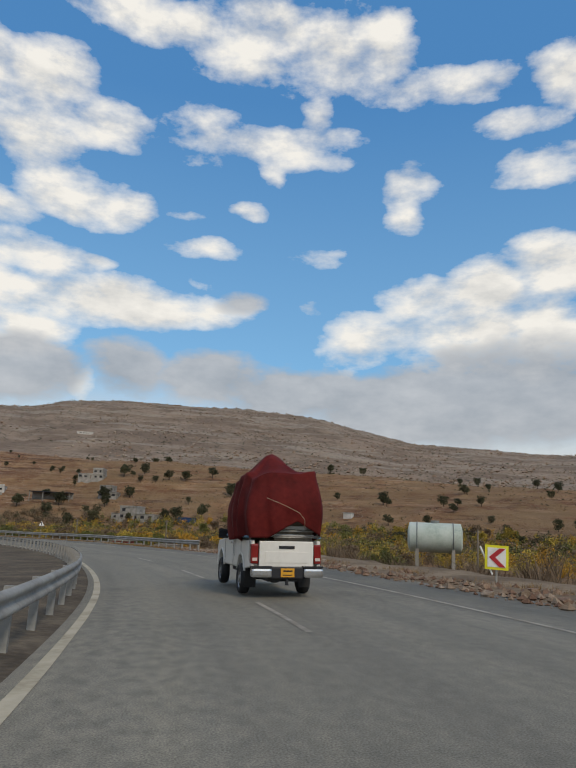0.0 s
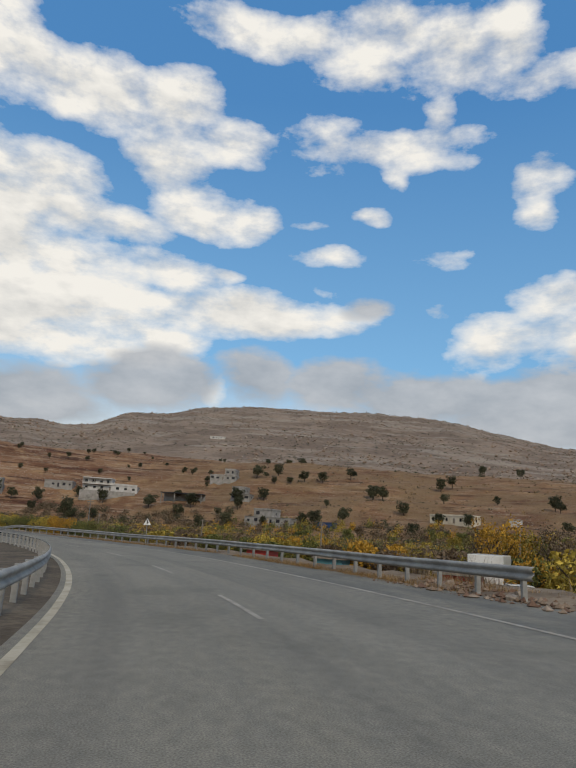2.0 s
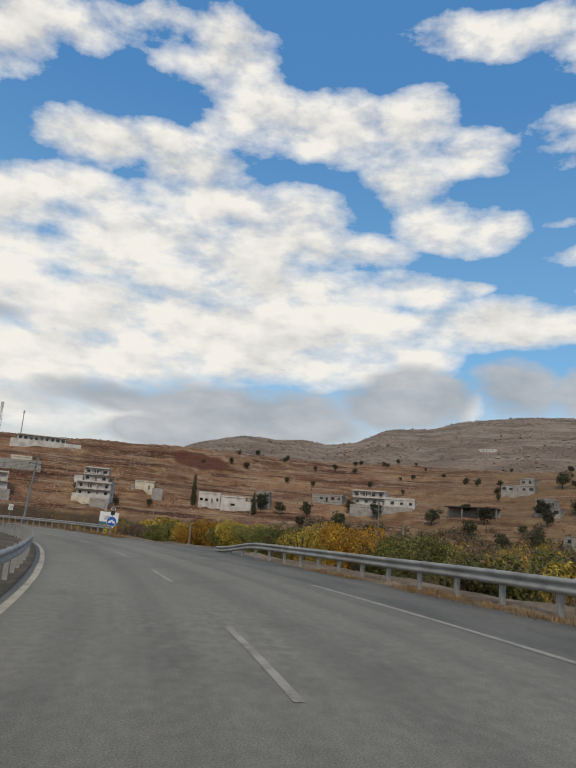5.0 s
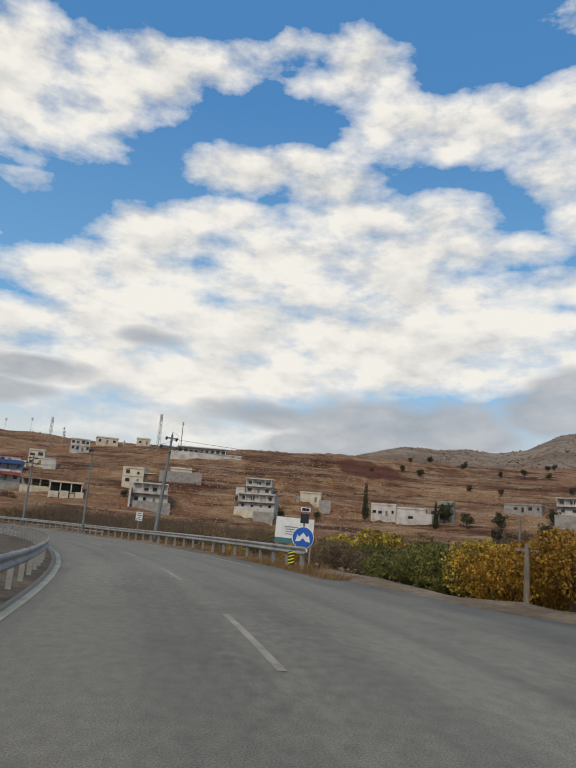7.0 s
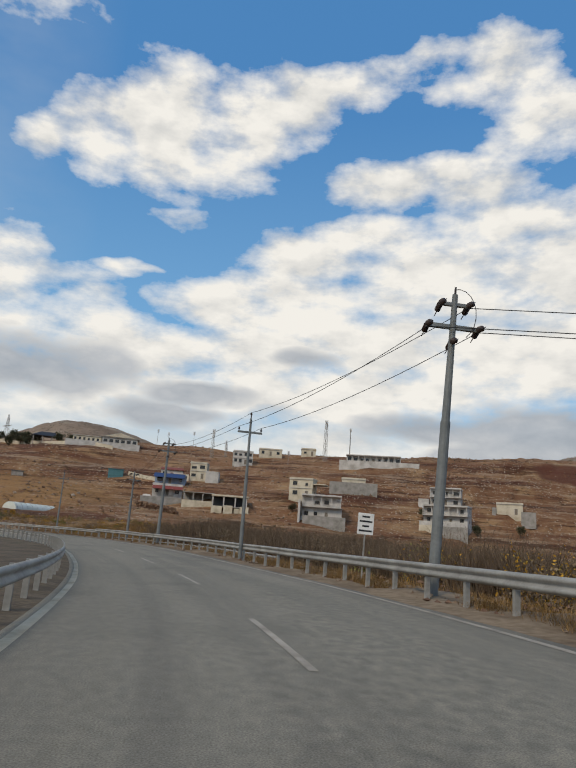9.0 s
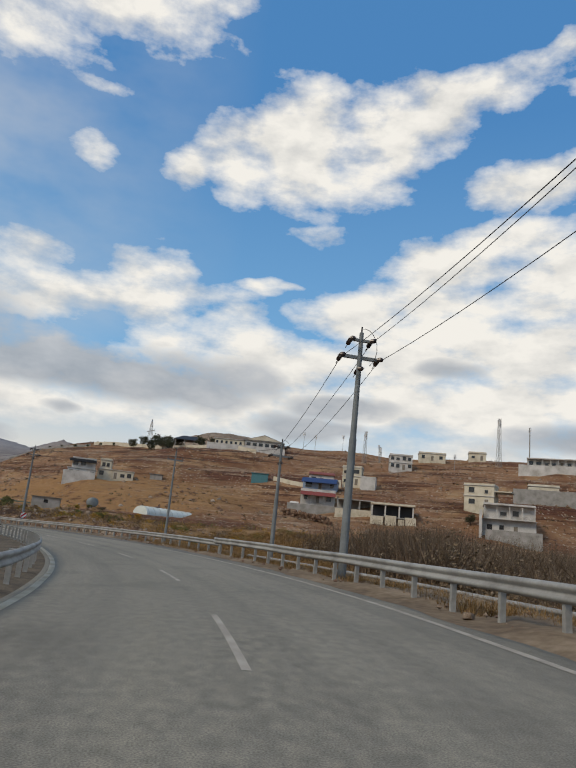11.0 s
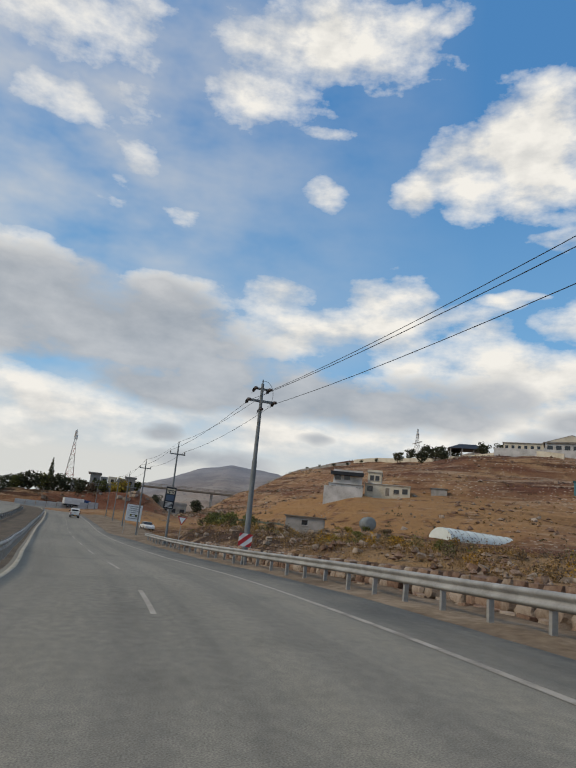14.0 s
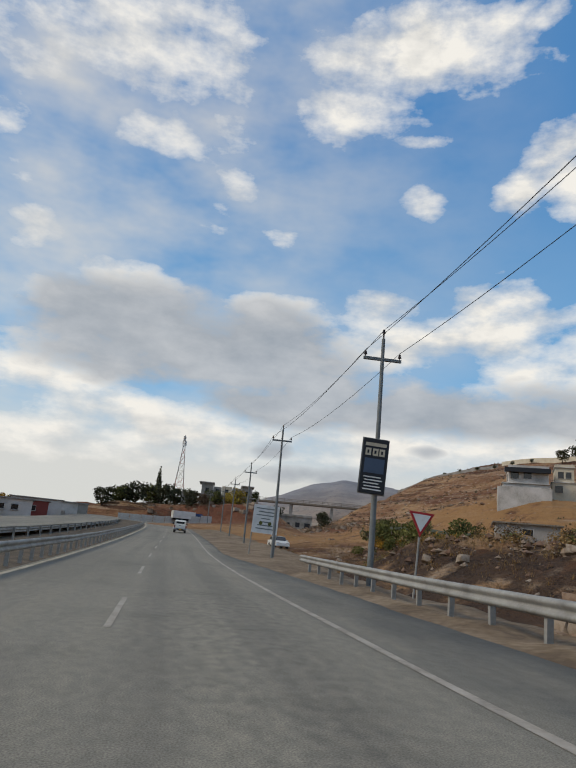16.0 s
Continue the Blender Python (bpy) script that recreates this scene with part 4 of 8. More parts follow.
# ---- plants ----
def leaf_cloud(rng, blobs, count, size):
    """Small bent leaves strewn through a few overlapping clumps. blobs: (centre, radii)."""
    verts, faces = [], []
    vol = np.array([r[0] * r[1] * r[2] for _, r in blobs])
    pick = rng.choice(len(blobs), count, p=vol / vol.sum())
    for k in pick:
        c, r = blobs[k]
        v = rng.normal(size=3)
        v /= np.linalg.norm(v)
        p = np.array(c) + v * np.array(r) * rng.uniform(0.55, 1.0) ** 0.5 * (0.86 + 0.22 * math.sin(5 * v[0] + 3 * k) * math.cos(4 * v[2] + k))
        a = rng.normal(size=3)
        a /= np.linalg.norm(a)
        b = np.cross(a, rng.normal(size=3))
        b /= np.linalg.norm(b) + 1e-6
        s = size * rng.uniform(0.6, 1.4)
        i = len(verts)
        verts += [p - a * s, p + b * s * 0.55, p + a * s, p - b * s * 0.55 + np.cross(a, b) * s * 0.3]
        faces += [(i, i + 1, i + 2), (i, i + 2, i + 3)]
    return mesh_from("leaves", verts, faces)


def branchwork(rng, height, spread, stems, r0):
    bm = bmesh.new()
    for k in range(stems):
        a = rng.uniform(0, math.tau)
        base = Vector((rng.normal() * 0.06 * spread, rng.normal() * 0.06 * spread, -0.3))
        mid = base + Vector((math.cos(a) * spread * 0.25, math.sin(a) * spread * 0.25, 0.3 + height * 0.45))
        tip = mid + Vector((math.cos(a + 0.5) * spread * 0.45, math.sin(a + 0.5) * spread * 0.45, height * 0.4))
        tube(bm, base, mid, r0, r0 * 0.6, 6, False)
        tube(bm, mid, tip, r0 * 0.6, r0 * 0.2, 5, False)
        for q in range(2):
            b = a + rng.uniform(-1.4, 1.4)
            tube(bm, mid, mid + Vector((math.cos(b) * spread * 0.35, math.sin(b) * spread * 0.35, height * rng.uniform(0.15, 0.35))), r0 * 0.45, r0 * 0.15, 5, False)
    me = bpy.data.meshes.new("stems")
    bm.to_mesh(me)
    bm.free()
    return me


def bush_meshes(seed, count, size, lumps=7):
    rng = np.random.default_rng(seed)
    blobs = []
    for k in range(lumps):
        a, r = rng.uniform(0, math.tau), rng.uniform(0.1, 0.62)
        blobs.append(((r * math.cos(a), r * math.sin(a), rng.uniform(0.28, 0.72)), (rng.uniform(0.22, 0.42), rng.uniform(0.22, 0.42), rng.uniform(0.18, 0.32))))
    return leaf_cloud(rng, blobs, count, size), branchwork(rng, 0.8, 0.8, 6, 0.022)


def tree_meshes(seed, count, size):
    rng = np.random.default_rng(seed)
    blobs = [((0, 0, 0.55), (0.34, 0.34, 0.33))]
    for k in range(10):
        a, r = rng.uniform(0, math.tau), rng.uniform(0.14, 0.36)
        blobs.append(((r * math.cos(a), r * math.sin(a), rng.uniform(0.30, 0.82)), (rng.uniform(0.15, 0.24), rng.uniform(0.15, 0.24), rng.uniform(0.12, 0.20))))
    bm = bmesh.new()
    tube(bm, (0, 0, -0.08), (0.02, 0.01, 0.30), 0.035, 0.026, 8)
    tube(bm, (0.02, 0.01, 0.29), (0.0, 0.03, 0.66), 0.026, 0.008, 7)
    for k in range(5):
        a = k * 1.3 + rng.uniform(0, 0.6)
        tube(bm, (0.015, 0.01, 0.26 + 0.03 * k), (0.3 * math.cos(a), 0.3 * math.sin(a), 0.5 + 0.05 * k), 0.016, 0.005, 5, False)
    trunk = bpy.data.meshes.new("trunk")
    bm.to_mesh(trunk)
    bm.free()
    return leaf_cloud(rng, blobs, count, size), trunk


def plant(name, leaves, wood, leaf_material, x, y, height, width, label, category, group, rng, z=None, sink=0.05):
    ob = thing(name, pose(x, y, (gz(x, y) if z is None else z) - sink * height, 0, 0, float(rng.uniform(0, 360))), label, category, group)
    ob.scale = (width, width, height)
    crown = part_of("crown", leaves, None, ob)
    part_of("trunk" if category == "tree" else "branchwork", wood, None, ob)
    return ob


def tinted(mesh, material):
    me = mesh.copy()
    me.materials.append(material)
    return me


rng = np.random.default_rng(11)
TINTS = {"green": ("leaf_green", "green-leaved"), "yellow": ("leaf_yellow", "yellow autumn-leaved"), "orange": ("leaf_orange", "orange autumn-leaved"),
         "brown": ("leaf_brown", "bare brownish"), "dark": ("leaf_dark", "dull dark green")}
BUSHES, FAR_BUSHES, TREES = {}, {}, {}
for key, (m_, words) in TINTS.items():
    BUSHES[key], FAR_BUSHES[key], TREES[key] = [], [], []
    for v in range(3):
        leaves, wood = bush_meshes(100 + v, 7200, 0.019, 11)
        wood.materials.append(M["bark"])
        BUSHES[key].append((tinted(leaves, M[m_]), wood))
    for v in range(3):
        leaves, wood = bush_meshes(200 + v, 1300, 0.042, 9)
        wood.materials.append(M["bark"])
        FAR_BUSHES[key].append((tinted(leaves, M[m_]), wood))
    for v in range(3):
        leaves, wood = tree_meshes(300 + v, 1100, 0.040)
        wood.materials.append(M["bark"])
        TREES[key].append((tinted(leaves, M[m_]), wood))


def bush(key, s, d, height, width, near=False):
    x, y = (float(v) for v in road_xy(s, d))
    leaves, wood = (BUSHES if near else FAR_BUSHES)[key][int(rng.integers(3))]
    return plant("shrub", leaves, wood, None, x, y, height, width, TINTS[key][1] + " shrub in the hollow beside the road", "shrub", "shrubs in the hollow", rng)


# big shrubs beside the side road
for s, d, h, w, key in [(169, 12.4, 2.7, 2.4, "brown"), (166, 12, 2.8, 2.6, "brown"), (163.5, 12.6, 2.7, 2.4, "brown"), (161.5, 13.0, 3.0, 2.7, "green"), (159.5, 12.4, 2.9, 2.7, "green"), (157.6, 12.8, 3.5, 3.0, "green"), (155.8, 12.2, 3.2, 2.9, "green"), (154, 12.6, 3.6, 2.9, "yellow"),
                        (152.4, 11.8, 3.3, 2.8, "orange"), (150.6, 12.6, 3.9, 3.3, "orange"), (148.6, 12.0, 3.6, 3.0, "orange"), (146.4, 12.4, 3.2, 2.8, "green"), (143.6, 11.8, 3.5, 3.0, "yellow"), (140.5, 12.2, 3.2, 2.8, "green"), (137, 12, 3.3, 2.8, "green"), (133, 12, 3.3, 2.8, "yellow"),
                        (128, 12, 3.4, 2.8, "orange"), (123, 13, 3.3, 2.8, "green"), (156, 15.5, 3.9, 3.2, "yellow"), (151, 16.0, 4.1, 3.4, "yellow"), (146, 17, 4.0, 3.4, "orange"), (140, 17, 3.9, 3.4, "yellow"), (160, 17, 4.0, 3.4, "green"),
                        (165, 17.5, 3.9, 3.2, "brown"), (134, 17, 4.0, 3.4, "green"), (170, 17, 3.8, 3.0, "green"), (175, 16, 3.5, 2.8, "brown"), (181, 17, 3.4, 2.8, "orange"), (187, 17, 3.4, 2.8, "brown")]:
    bush(key, s, d, h, w, True)
# the thicket along the hollow
MIXTURE = ["green", "yellow", "orange", "brown", "green", "green", "yellow", "brown"]
BARE = ["brown", "brown", "brown", "brown", "dark", "orange", "brown"]
for k in range(190):
    s = rng.uniform(70, 205)
    d = rng.uniform(27 if s < 125 else 20, 50)
    key = BARE[int(rng.integers(7))] if s > 196 else MIXTURE[int(rng.integers(8))]
    h = rng.uniform(3.2, 4.6) if s < 200 else rng.uniform(2.0, 3.2)
    bush(key, s, d, h, h * rng.uniform(0.75, 1.1))
# low dry shrubs right behind the guardrail, and on the rubble further on
for k in range(40):
    s, d = rng.uniform(300, 364), rng.uniform(18, 42)
    bush(["green", "yellow", "brown", "brown", "orange"][int(rng.integers(5))], s, d, rng.uniform(0.7, 1.7), rng.uniform(0.9, 2.0))
for s, d, h in [(352, 21, 3.0), (356, 22, 3.2), (360, 20, 2.8), (364, 22, 3.0), (347, 23, 2.6), (370, 24, 2.8)]:
    bush("green", s, d, h, 2.6)


def clumps(name, places, leaves_each, leaf, label, seed, category="shrubs"):
    """Many far clumps in one mesh: places hold x, y, z, width, height and the leaf material's number."""
    r = np.random.default_rng(seed)
    pl = np.array(places)
    n = len(pl) * leaves_each
    who = np.repeat(np.arange(len(pl)), leaves_each)
    v = r.normal(size=(n, 3))
    v /= np.linalg.norm(v, axis=1)[:, None]
    v[:, 2] = np.abs(v[:, 2])
    v *= (r.uniform(0.25, 1.0, n) ** 0.5 * (0.8 + 0.3 * np.sin(4 * v[:, 0] + who) * np.cos(5 * v[:, 1] + 2 * who)))[:, None]
    p = pl[who, :3] + v * np.stack([pl[who, 3] / 2, pl[who, 3] / 2, pl[who, 4]], 1)
    a = r.normal(size=(n, 3))
    a /= np.linalg.norm(a, axis=1)[:, None]
    b = np.cross(a, r.normal(size=(n, 3)))
    b /= np.linalg.norm(b, axis=1)[:, None] + 1e-6
    sz = (leaf * r.uniform(0.6, 1.4, n))[:, None]
    verts = np.stack([p - a * sz, p + b * sz * 0.6, p + a * sz, p - b * sz * 0.6], 1).reshape(-1, 3)
    faces = np.arange(4 * n).reshape(-1, 4)
    me = mesh_from(name, verts, faces, M["leaf_green"])
    for extra in ("leaf_yellow", "leaf_orange", "leaf_brown", "leaf_dark", "straw"):
        me.materials.append(M[extra])
    me.polygons.foreach_set("material_index", pl[who, 5].astype(np.int32))
    return tagged(new(name, me), label, category, kind="stuff")


def scatter(count, s0, s1, d_lo, d_hi, seed, width, height, choose, keep=-0.3, scale=18.0):
    r = np.random.default_rng(seed)
    ss, tt = r.uniform(s0, s1, count), r.uniform(0, 1, count)
    dd = np.array([d_lo(a) + (d_hi(a) - d_lo(a)) * b for a, b in zip(ss, tt)])
    ok = grain(ss / scale, dd / scale, seed) > keep
    ss, dd = ss[ok], dd[ok]
    x, y = road_xy(ss, dd)
    z = ground_z(x, y) - 0.1
    return [(a, b, c, r.uniform(*width), r.uniform(*height), choose(r, s_, d_)) for a, b, c, s_, d_ in zip(x, y, z, ss, dd)]


def hollow_mix(r, s, d):
    if s > 200:
        return [3, 3, 3, 3, 4, 3][int(r.integers(6))]
    patch = grain(s / 16, d / 16, 61)
    if d > 125:
        return [3, 3, 4, 0, 2, 0, 1, 3][int(r.integers(8))]
    return [0, 0, 4, 3][int(r.integers(4))] if patch < -0.1 else ([2, 1, 1, 2, 3][int(r.integers(5))] if patch > 0.3 else [3, 0, 2, 3, 1][int(r.integers(5))])


FOOT = ([30, 120, 200, 250, 285, 305, 340], [185, 200, 212, 202, 178, 130, 60])
NEAR_FOOT = ([30, 250, 285, 300], [105, 105, 90, 60])
clumps("thicket", scatter(560, 66, 236, lambda s: 46.0, lambda s: float(np.interp(s, *NEAR_FOOT)), 71, (3.0, 6.0), (3.0, 4.9), hollow_mix, -0.7), 520, 0.125, "dense mixed thicket of autumn shrubs filling the hollow", 72)
clumps("far_thicket", scatter(1900, 40, 240, lambda s: 0.9 * float(np.interp(s, *NEAR_FOOT)), lambda s: float(np.interp(s, *FOOT)), 70, (3.5, 7.0), (2.6, 5.0), hollow_mix, -0.75), 190, 0.28, "thick belt of shrubs and small trees at the foot of the slope", 69)


def twig_mass(name, places, each, label, seed):
    """Leafless brush: thin twigs that fan out from each root."""
    r = np.random.default_rng(seed)
    pl = np.array(places)
    n = len(pl) * each
    who = np.repeat(np.arange(len(pl)), each)
    root = pl[who, :3] + np.stack([r.normal(size=n) * 0.18, r.normal(size=n) * 0.18, np.zeros(n)], 1) * pl[who, 3:4]
    out = np.stack([r.normal(size=n) * 0.30, r.normal(size=n) * 0.30, np.zeros(n)], 1) * pl[who, 3:4]
    mid = root + 0.4 * out + np.stack([0 * who, 0 * who, pl[who, 4] * r.uniform(0.3, 0.55, n)], 1)
    tip = root + out + np.stack([r.normal(size=n) * 0.1, r.normal(size=n) * 0.1, pl[who, 4] * r.uniform(0.55, 1.05, n)], 1)
    a = r.uniform(0, math.tau, n)
    wide = (np.stack([np.cos(a), np.sin(a), 0 * a], 1)) * r.uniform(0.012, 0.03, n)[:, None]
    verts = np.stack([root - wide, root + wide, mid + wide * 0.8, mid - wide * 0.8, tip], 1).reshape(-1, 3)
    k = 5 * np.arange(n)
    quads = np.stack([k, k + 1, k + 2, k + 3], 1)
    tris = np.stack([k + 3, k + 2, k + 4], 1)
    me = mesh_from(name, verts, [tuple(f) for f in quads] + [tuple(f) for f in tris], M["twig"])
    return tagged(new(name, me), label, "brush", kind="stuff")


twig_mass("bare_brush", scatter(640, 190, 257, lambda s: 12.5 if s < 240 else 20.0, lambda s: 58.0, 73, (2.4, 4.4), (2.9, 4.3), lambda r, s, d: 3, -0.9), 130, "tangle of bare brown brush behind the guardrail", 74)
clumps("brown_thicket", scatter(720, 186, 257, lambda s: 12.0 if s < 240 else 20.0, lambda s: 62.0, 79, (2.2, 4.2), (2.5, 3.9), lambda r, s, d: [2, 1, 0, 3, 2][int(r.integers(5))] if s < 207 else (4 if r.random() < 0.12 else 3), -0.8), 620, 0.07, "low brown thicket behind the guardrail", 80)
twig_mass("weed_brush", scatter(420, 14, 66, lambda s: 12.0, lambda s: 50.0, 65, (1.2, 2.6), (1.2, 2.2), lambda r, s, d: 3, -0.7), 80, "tall dry brown weeds below the verge", 66)
twig_mass("dry_brush", scatter(260, 120, 200, lambda s: 18.0, lambda s: 70.0, 63, (2.4, 4.4), (2.6, 4.4), lambda r, s, d: 3, -0.9), 70, "bare brown brush among the shrubs of the hollow", 64)
clumps("verge_scrub", scatter(640, 264, 350, lambda s: 14.0, lambda s: 44.0, 75, (0.8, 2.4), (0.5, 1.4), lambda r, s, d: [3, 3, 5, 5, 2, 5, 0][int(r.integers(7))], -0.6, 9.0), 260, 0.05, "brown and yellow weeds over the rubble", 76)
CREST = (HILL_S, HILL_TOP_D)
clumps("east_scrub", scatter(4600, -55, 200, lambda s: 120.0, lambda s: 520.0, 87, (0.8, 3.2), (0.4, 1.5), lambda r, s, d: [3, 3, 4, 3, 5][int(r.integers(5))], -0.25, 30.0), 14, 0.28, "low brown scrub over the gentler slopes", 88)
clumps("slope_scrub", scatter(5200, 60, 560, lambda s: float(np.interp(s, HILL_S, HILL_FOOT)) + 8, lambda s: float(np.interp(s, *CREST)) + 30, 77, (0.7, 2.4), (0.3, 1.1), lambda r, s, d: [3, 5, 5, 5, 3, 4][int(r.integers(6))], -0.1, 22.0), 16, 0.17, "low dry scrub dotted over the slopes", 78)


def far_scrub():
    r = np.random.default_rng(79)
    n = 15000
    turn, dist = np.radians(r.uniform(-42, 47, n)), r.uniform(0, 1, n) ** 0.8 * 1500 + 480
    x, y = -60 - dist * np.sin(turn), 60 + dist * np.cos(turn)
    ok = rough(x / 140, y / 140, 3, 80) > -0.35
    x, y = x[ok], y[ok]
    z = ground_z(x, y) - 0.3
    w = r.uniform(1.4, 4.2, len(x))
    return [(a, b, c, e, 0.6 * e, 4 if r.uniform() < 0.75 else 3) for a, b, c, e in zip(x, y, z, w)]


clumps("mountain_scrub", far_scrub(), 9, 0.6, "dark bushes speckled over the far mountain", 81)


# trees over the slopes
def tree(key, x, y, height, width=None, label="", z=None):
    leaves, wood = TREES[key][int(rng.integers(3))]
    return plant("tree", leaves, wood, None, x, y, height, width or height * rng.uniform(0.85, 1.15), label or "small round dark green oak on the dry slope", "tree", "oaks on the slopes", rng, z, 0.02)


for k in range(120):
    s, d = rng.uniform(70, 215), rng.uniform(175, 420)
    if grain(s / 25, d / 40, 4) < -0.25:
        continue
    x, y = (float(v) for v in road_xy(s, d))
    tree("dark", x, y, rng.uniform(4.0, 7.5))
for x, y, h in [(-40, 330, 8), (-52, 326, 7.5), (-57, 327, 6.5), (-14, 345, 7), (-25, 372, 8), (-30, 378, 8), (-70, 400, 7), (-60, 402, 7), (-100, 412, 9), (-88, 415, 8), (-45, 410, 7), (4, 395, 8), (10, 400, 7),
                (-98, 366, 8), (-86, 372, 7), (-130, 366, 6), (-140, 352, 8), (-118, 352, 8), (-170, 362, 8), (-186, 366, 7), (-200, 350, 8), (-120, 340, 7), (-222, 344, 9)]:
    tree("dark", x, y, h)
for k in range(46):
    s, d = rng.uniform(215, 275), rng.uniform(255, 430)
    x, y = (float(v) for v in road_xy(s, d))
    tree("dark", x, y, rng.uniform(2.2, 4.6))
FINE_TREES = {}
for v, key in enumerate(("orange", "yellow", "brown", "green")):
    leaves, wood = tree_meshes(400 + v, 2600, 0.017)
    wood.materials.append(M["bark"])
    FINE_TREES[key] = (tinted(leaves, M[TINTS[key][0]]), wood)
for x, y, h, key in [(-1.4, 94.6, 7.0, "orange"), (0.5, 96.3, 7.2, "yellow"), (3.2, 93.8, 7.0, "brown"), (-0.9, 111.6, 6.5, "brown"), (4.3, 107.9, 6.0, "green")]:
    plant("tree", FINE_TREES[key][0], FINE_TREES[key][1], None, x, y, h, h * 0.8, "thin-leaved autumn tree beside the yard", "tree", "trees beside the yard", rng)
# bare branches and dark bushes low on the right of the slope
for k in range(40):
    s, d = rng.uniform(95, 190), rng.uniform(130, 185)
    x, y = (float(v) for v in road_xy(s, d))
    tree(["dark", "green", "brown", "yellow"][int(rng.integers(4))], x, y, rng.uniform(3.5, 6.5), label="small tree at the foot of the slope")


def cypress(x, y, height, radius):
    r = np.random.default_rng(int(abs(x)))
    blobs = [((0, 0, height * t), (radius * (1.02 - t) ** 0.55 * min(1, 6 * t + 0.35), radius * (1.02 - t) ** 0.55 * min(1, 6 * t + 0.35), height * 0.07)) for t in np.linspace(0.06, 0.97, 16)]
    ob = thing("cypress", pose(x, y, gz(x, y) - 0.3), "tall narrow dark green cypress among the houses", "tree", "cypresses among the houses")
    me = leaf_cloud(r, blobs, 1500, 0.28)
    me.materials.append(M["leaf_dark"])
    part_of("crown", me, None, ob)
    part("trunk", tubed((0, 0, -0.2), (0, 0, height * 0.5), 0.22, 0.08), M["bark"], ob)
    return ob


cypress(-250.0, 327.0, 17.0, 1.9)
cypress(-222.0, 338.0, 11.0, 1.4)

# umbrella-crowned trees of the garden on the crest
for x, y, h in [(-448, 160, 6), (-455, 166, 7), (-460, 170, 6.5), (-450, 173, 5.5), (-444, 168, 5), (-469, 164, 7), (-475, 158, 6), (-438, 182, 6), (-433, 187, 5), (-466, 152, 5.5)]:
    tree("dark", x, y, h, h * 1.1, "garden tree with a spreading crown on the crest")
for k in range(9):
    x, y = (float(v) for v in road_xy(505 + 7 * k, 140 - 2.2 * k))
    tree("dark", x, y, 2.0, 2.2, "small clipped round tree along the crest wall")
# the clump on the mound where the road bends away
for ahead, across, h, key in [(200, -22, 6.0, "dark"), (205, -17, 7.0, "dark"), (203, -13, 7.5, "dark"), (207, -9, 7.0, "green"), (204, -5, 7.2, "dark"), (208, -1, 6.5, "dark"), (201, 3, 5.5, "dark"), (203, 11, 5.5, "green"), (201, 15, 5.0, "yellow"), (203, 18, 5.8, "yellow"), (205, 22, 5.2, "green"), (206, 30, 4.0, "dark"), (214, 47, 5.5, "dark"), (202, -18, 5.0, "green"), (200, 7, 4.0, "brown")]:
    x, y = bend_place(ahead, across)
    tree(key, x, y, h * 1.25, h * 1.3, "broad dense tree on the mound beside the road", gz(x, y) - 0.27 * h)
x, y = bend_place(210, -7)
cypress(x, y, 11.5, 1.5)
clumps("mound_scrub", [(*bend_place(a_, b_), gz(*bend_place(a_, b_)) - 0.1, 2.2, 1.3, 3 if (a_ * 7) % 3 else 0) for a_, b_ in zip(np.random.default_rng(83).uniform(187, 215, 120), np.random.default_rng(84).uniform(-20, 60, 120))], 60, 0.14, "brown weeds over the earth bank", 85)
for x, y, h, key in [(-338, 30, 4, "orange"), (-343, 33, 4, "orange"), (-330, 26, 5, "dark"), (-348, 25, 4, "yellow"), (-325, 36, 3.5, "brown")]:
    tree(key, x, y, h, h, "autumn tree beside the far buildings")


# dry grass along the verge, and stones; nobody could count them
def tufts(name, places, blade, label):
    r = np.random.default_rng(5)
    verts, faces = [], []
    for x, y, z, h in places:
        for k in range(9):
            a = r.uniform(0, math.tau)
            lean = r.uniform(0.2, 1.1) * h
            px, py = x + r.normal() * 0.10, y + r.normal() * 0.10
            hh = h * r.uniform(0.5, 1.0)
            i = len(verts)
            verts += [(px - blade * math.sin(a), py + blade * math.cos(a), z - 0.05), (px + blade * math.sin(a), py - blade * math.cos(a), z - 0.05), (px + lean * math.cos(a), py + lean * math.sin(a), z + hh)]
            faces.append((i, i + 1, i + 2))
    ob = new(name, mesh_from(name, verts, faces, M["straw"]))
    return tagged(ob, label, "grass", kind="stuff")


def strip_places(count, s0, s1, d_of, spread, seed, h0, h1, on_road=True):
    r = np.random.default_rng(seed)
    out = []
    ss = r.uniform(s0, s1, count)
    dd = d_of(ss) + np.abs(r.normal(size=count)) * spread
    keep = grain(ss / 3.0, dd / 1.5, seed) > -0.35
    ss, dd = ss[keep], dd[keep]
    x, y = road_xy(ss, dd)
    z = np.maximum(ground_z(x, y), np.where(dd < 9, road_z(ss, dd) - 0.05, -99))
    return [(float(a), float(b), float(c), float(r.uniform(h0, h1))) for a, b, c in zip(x, y, z)]


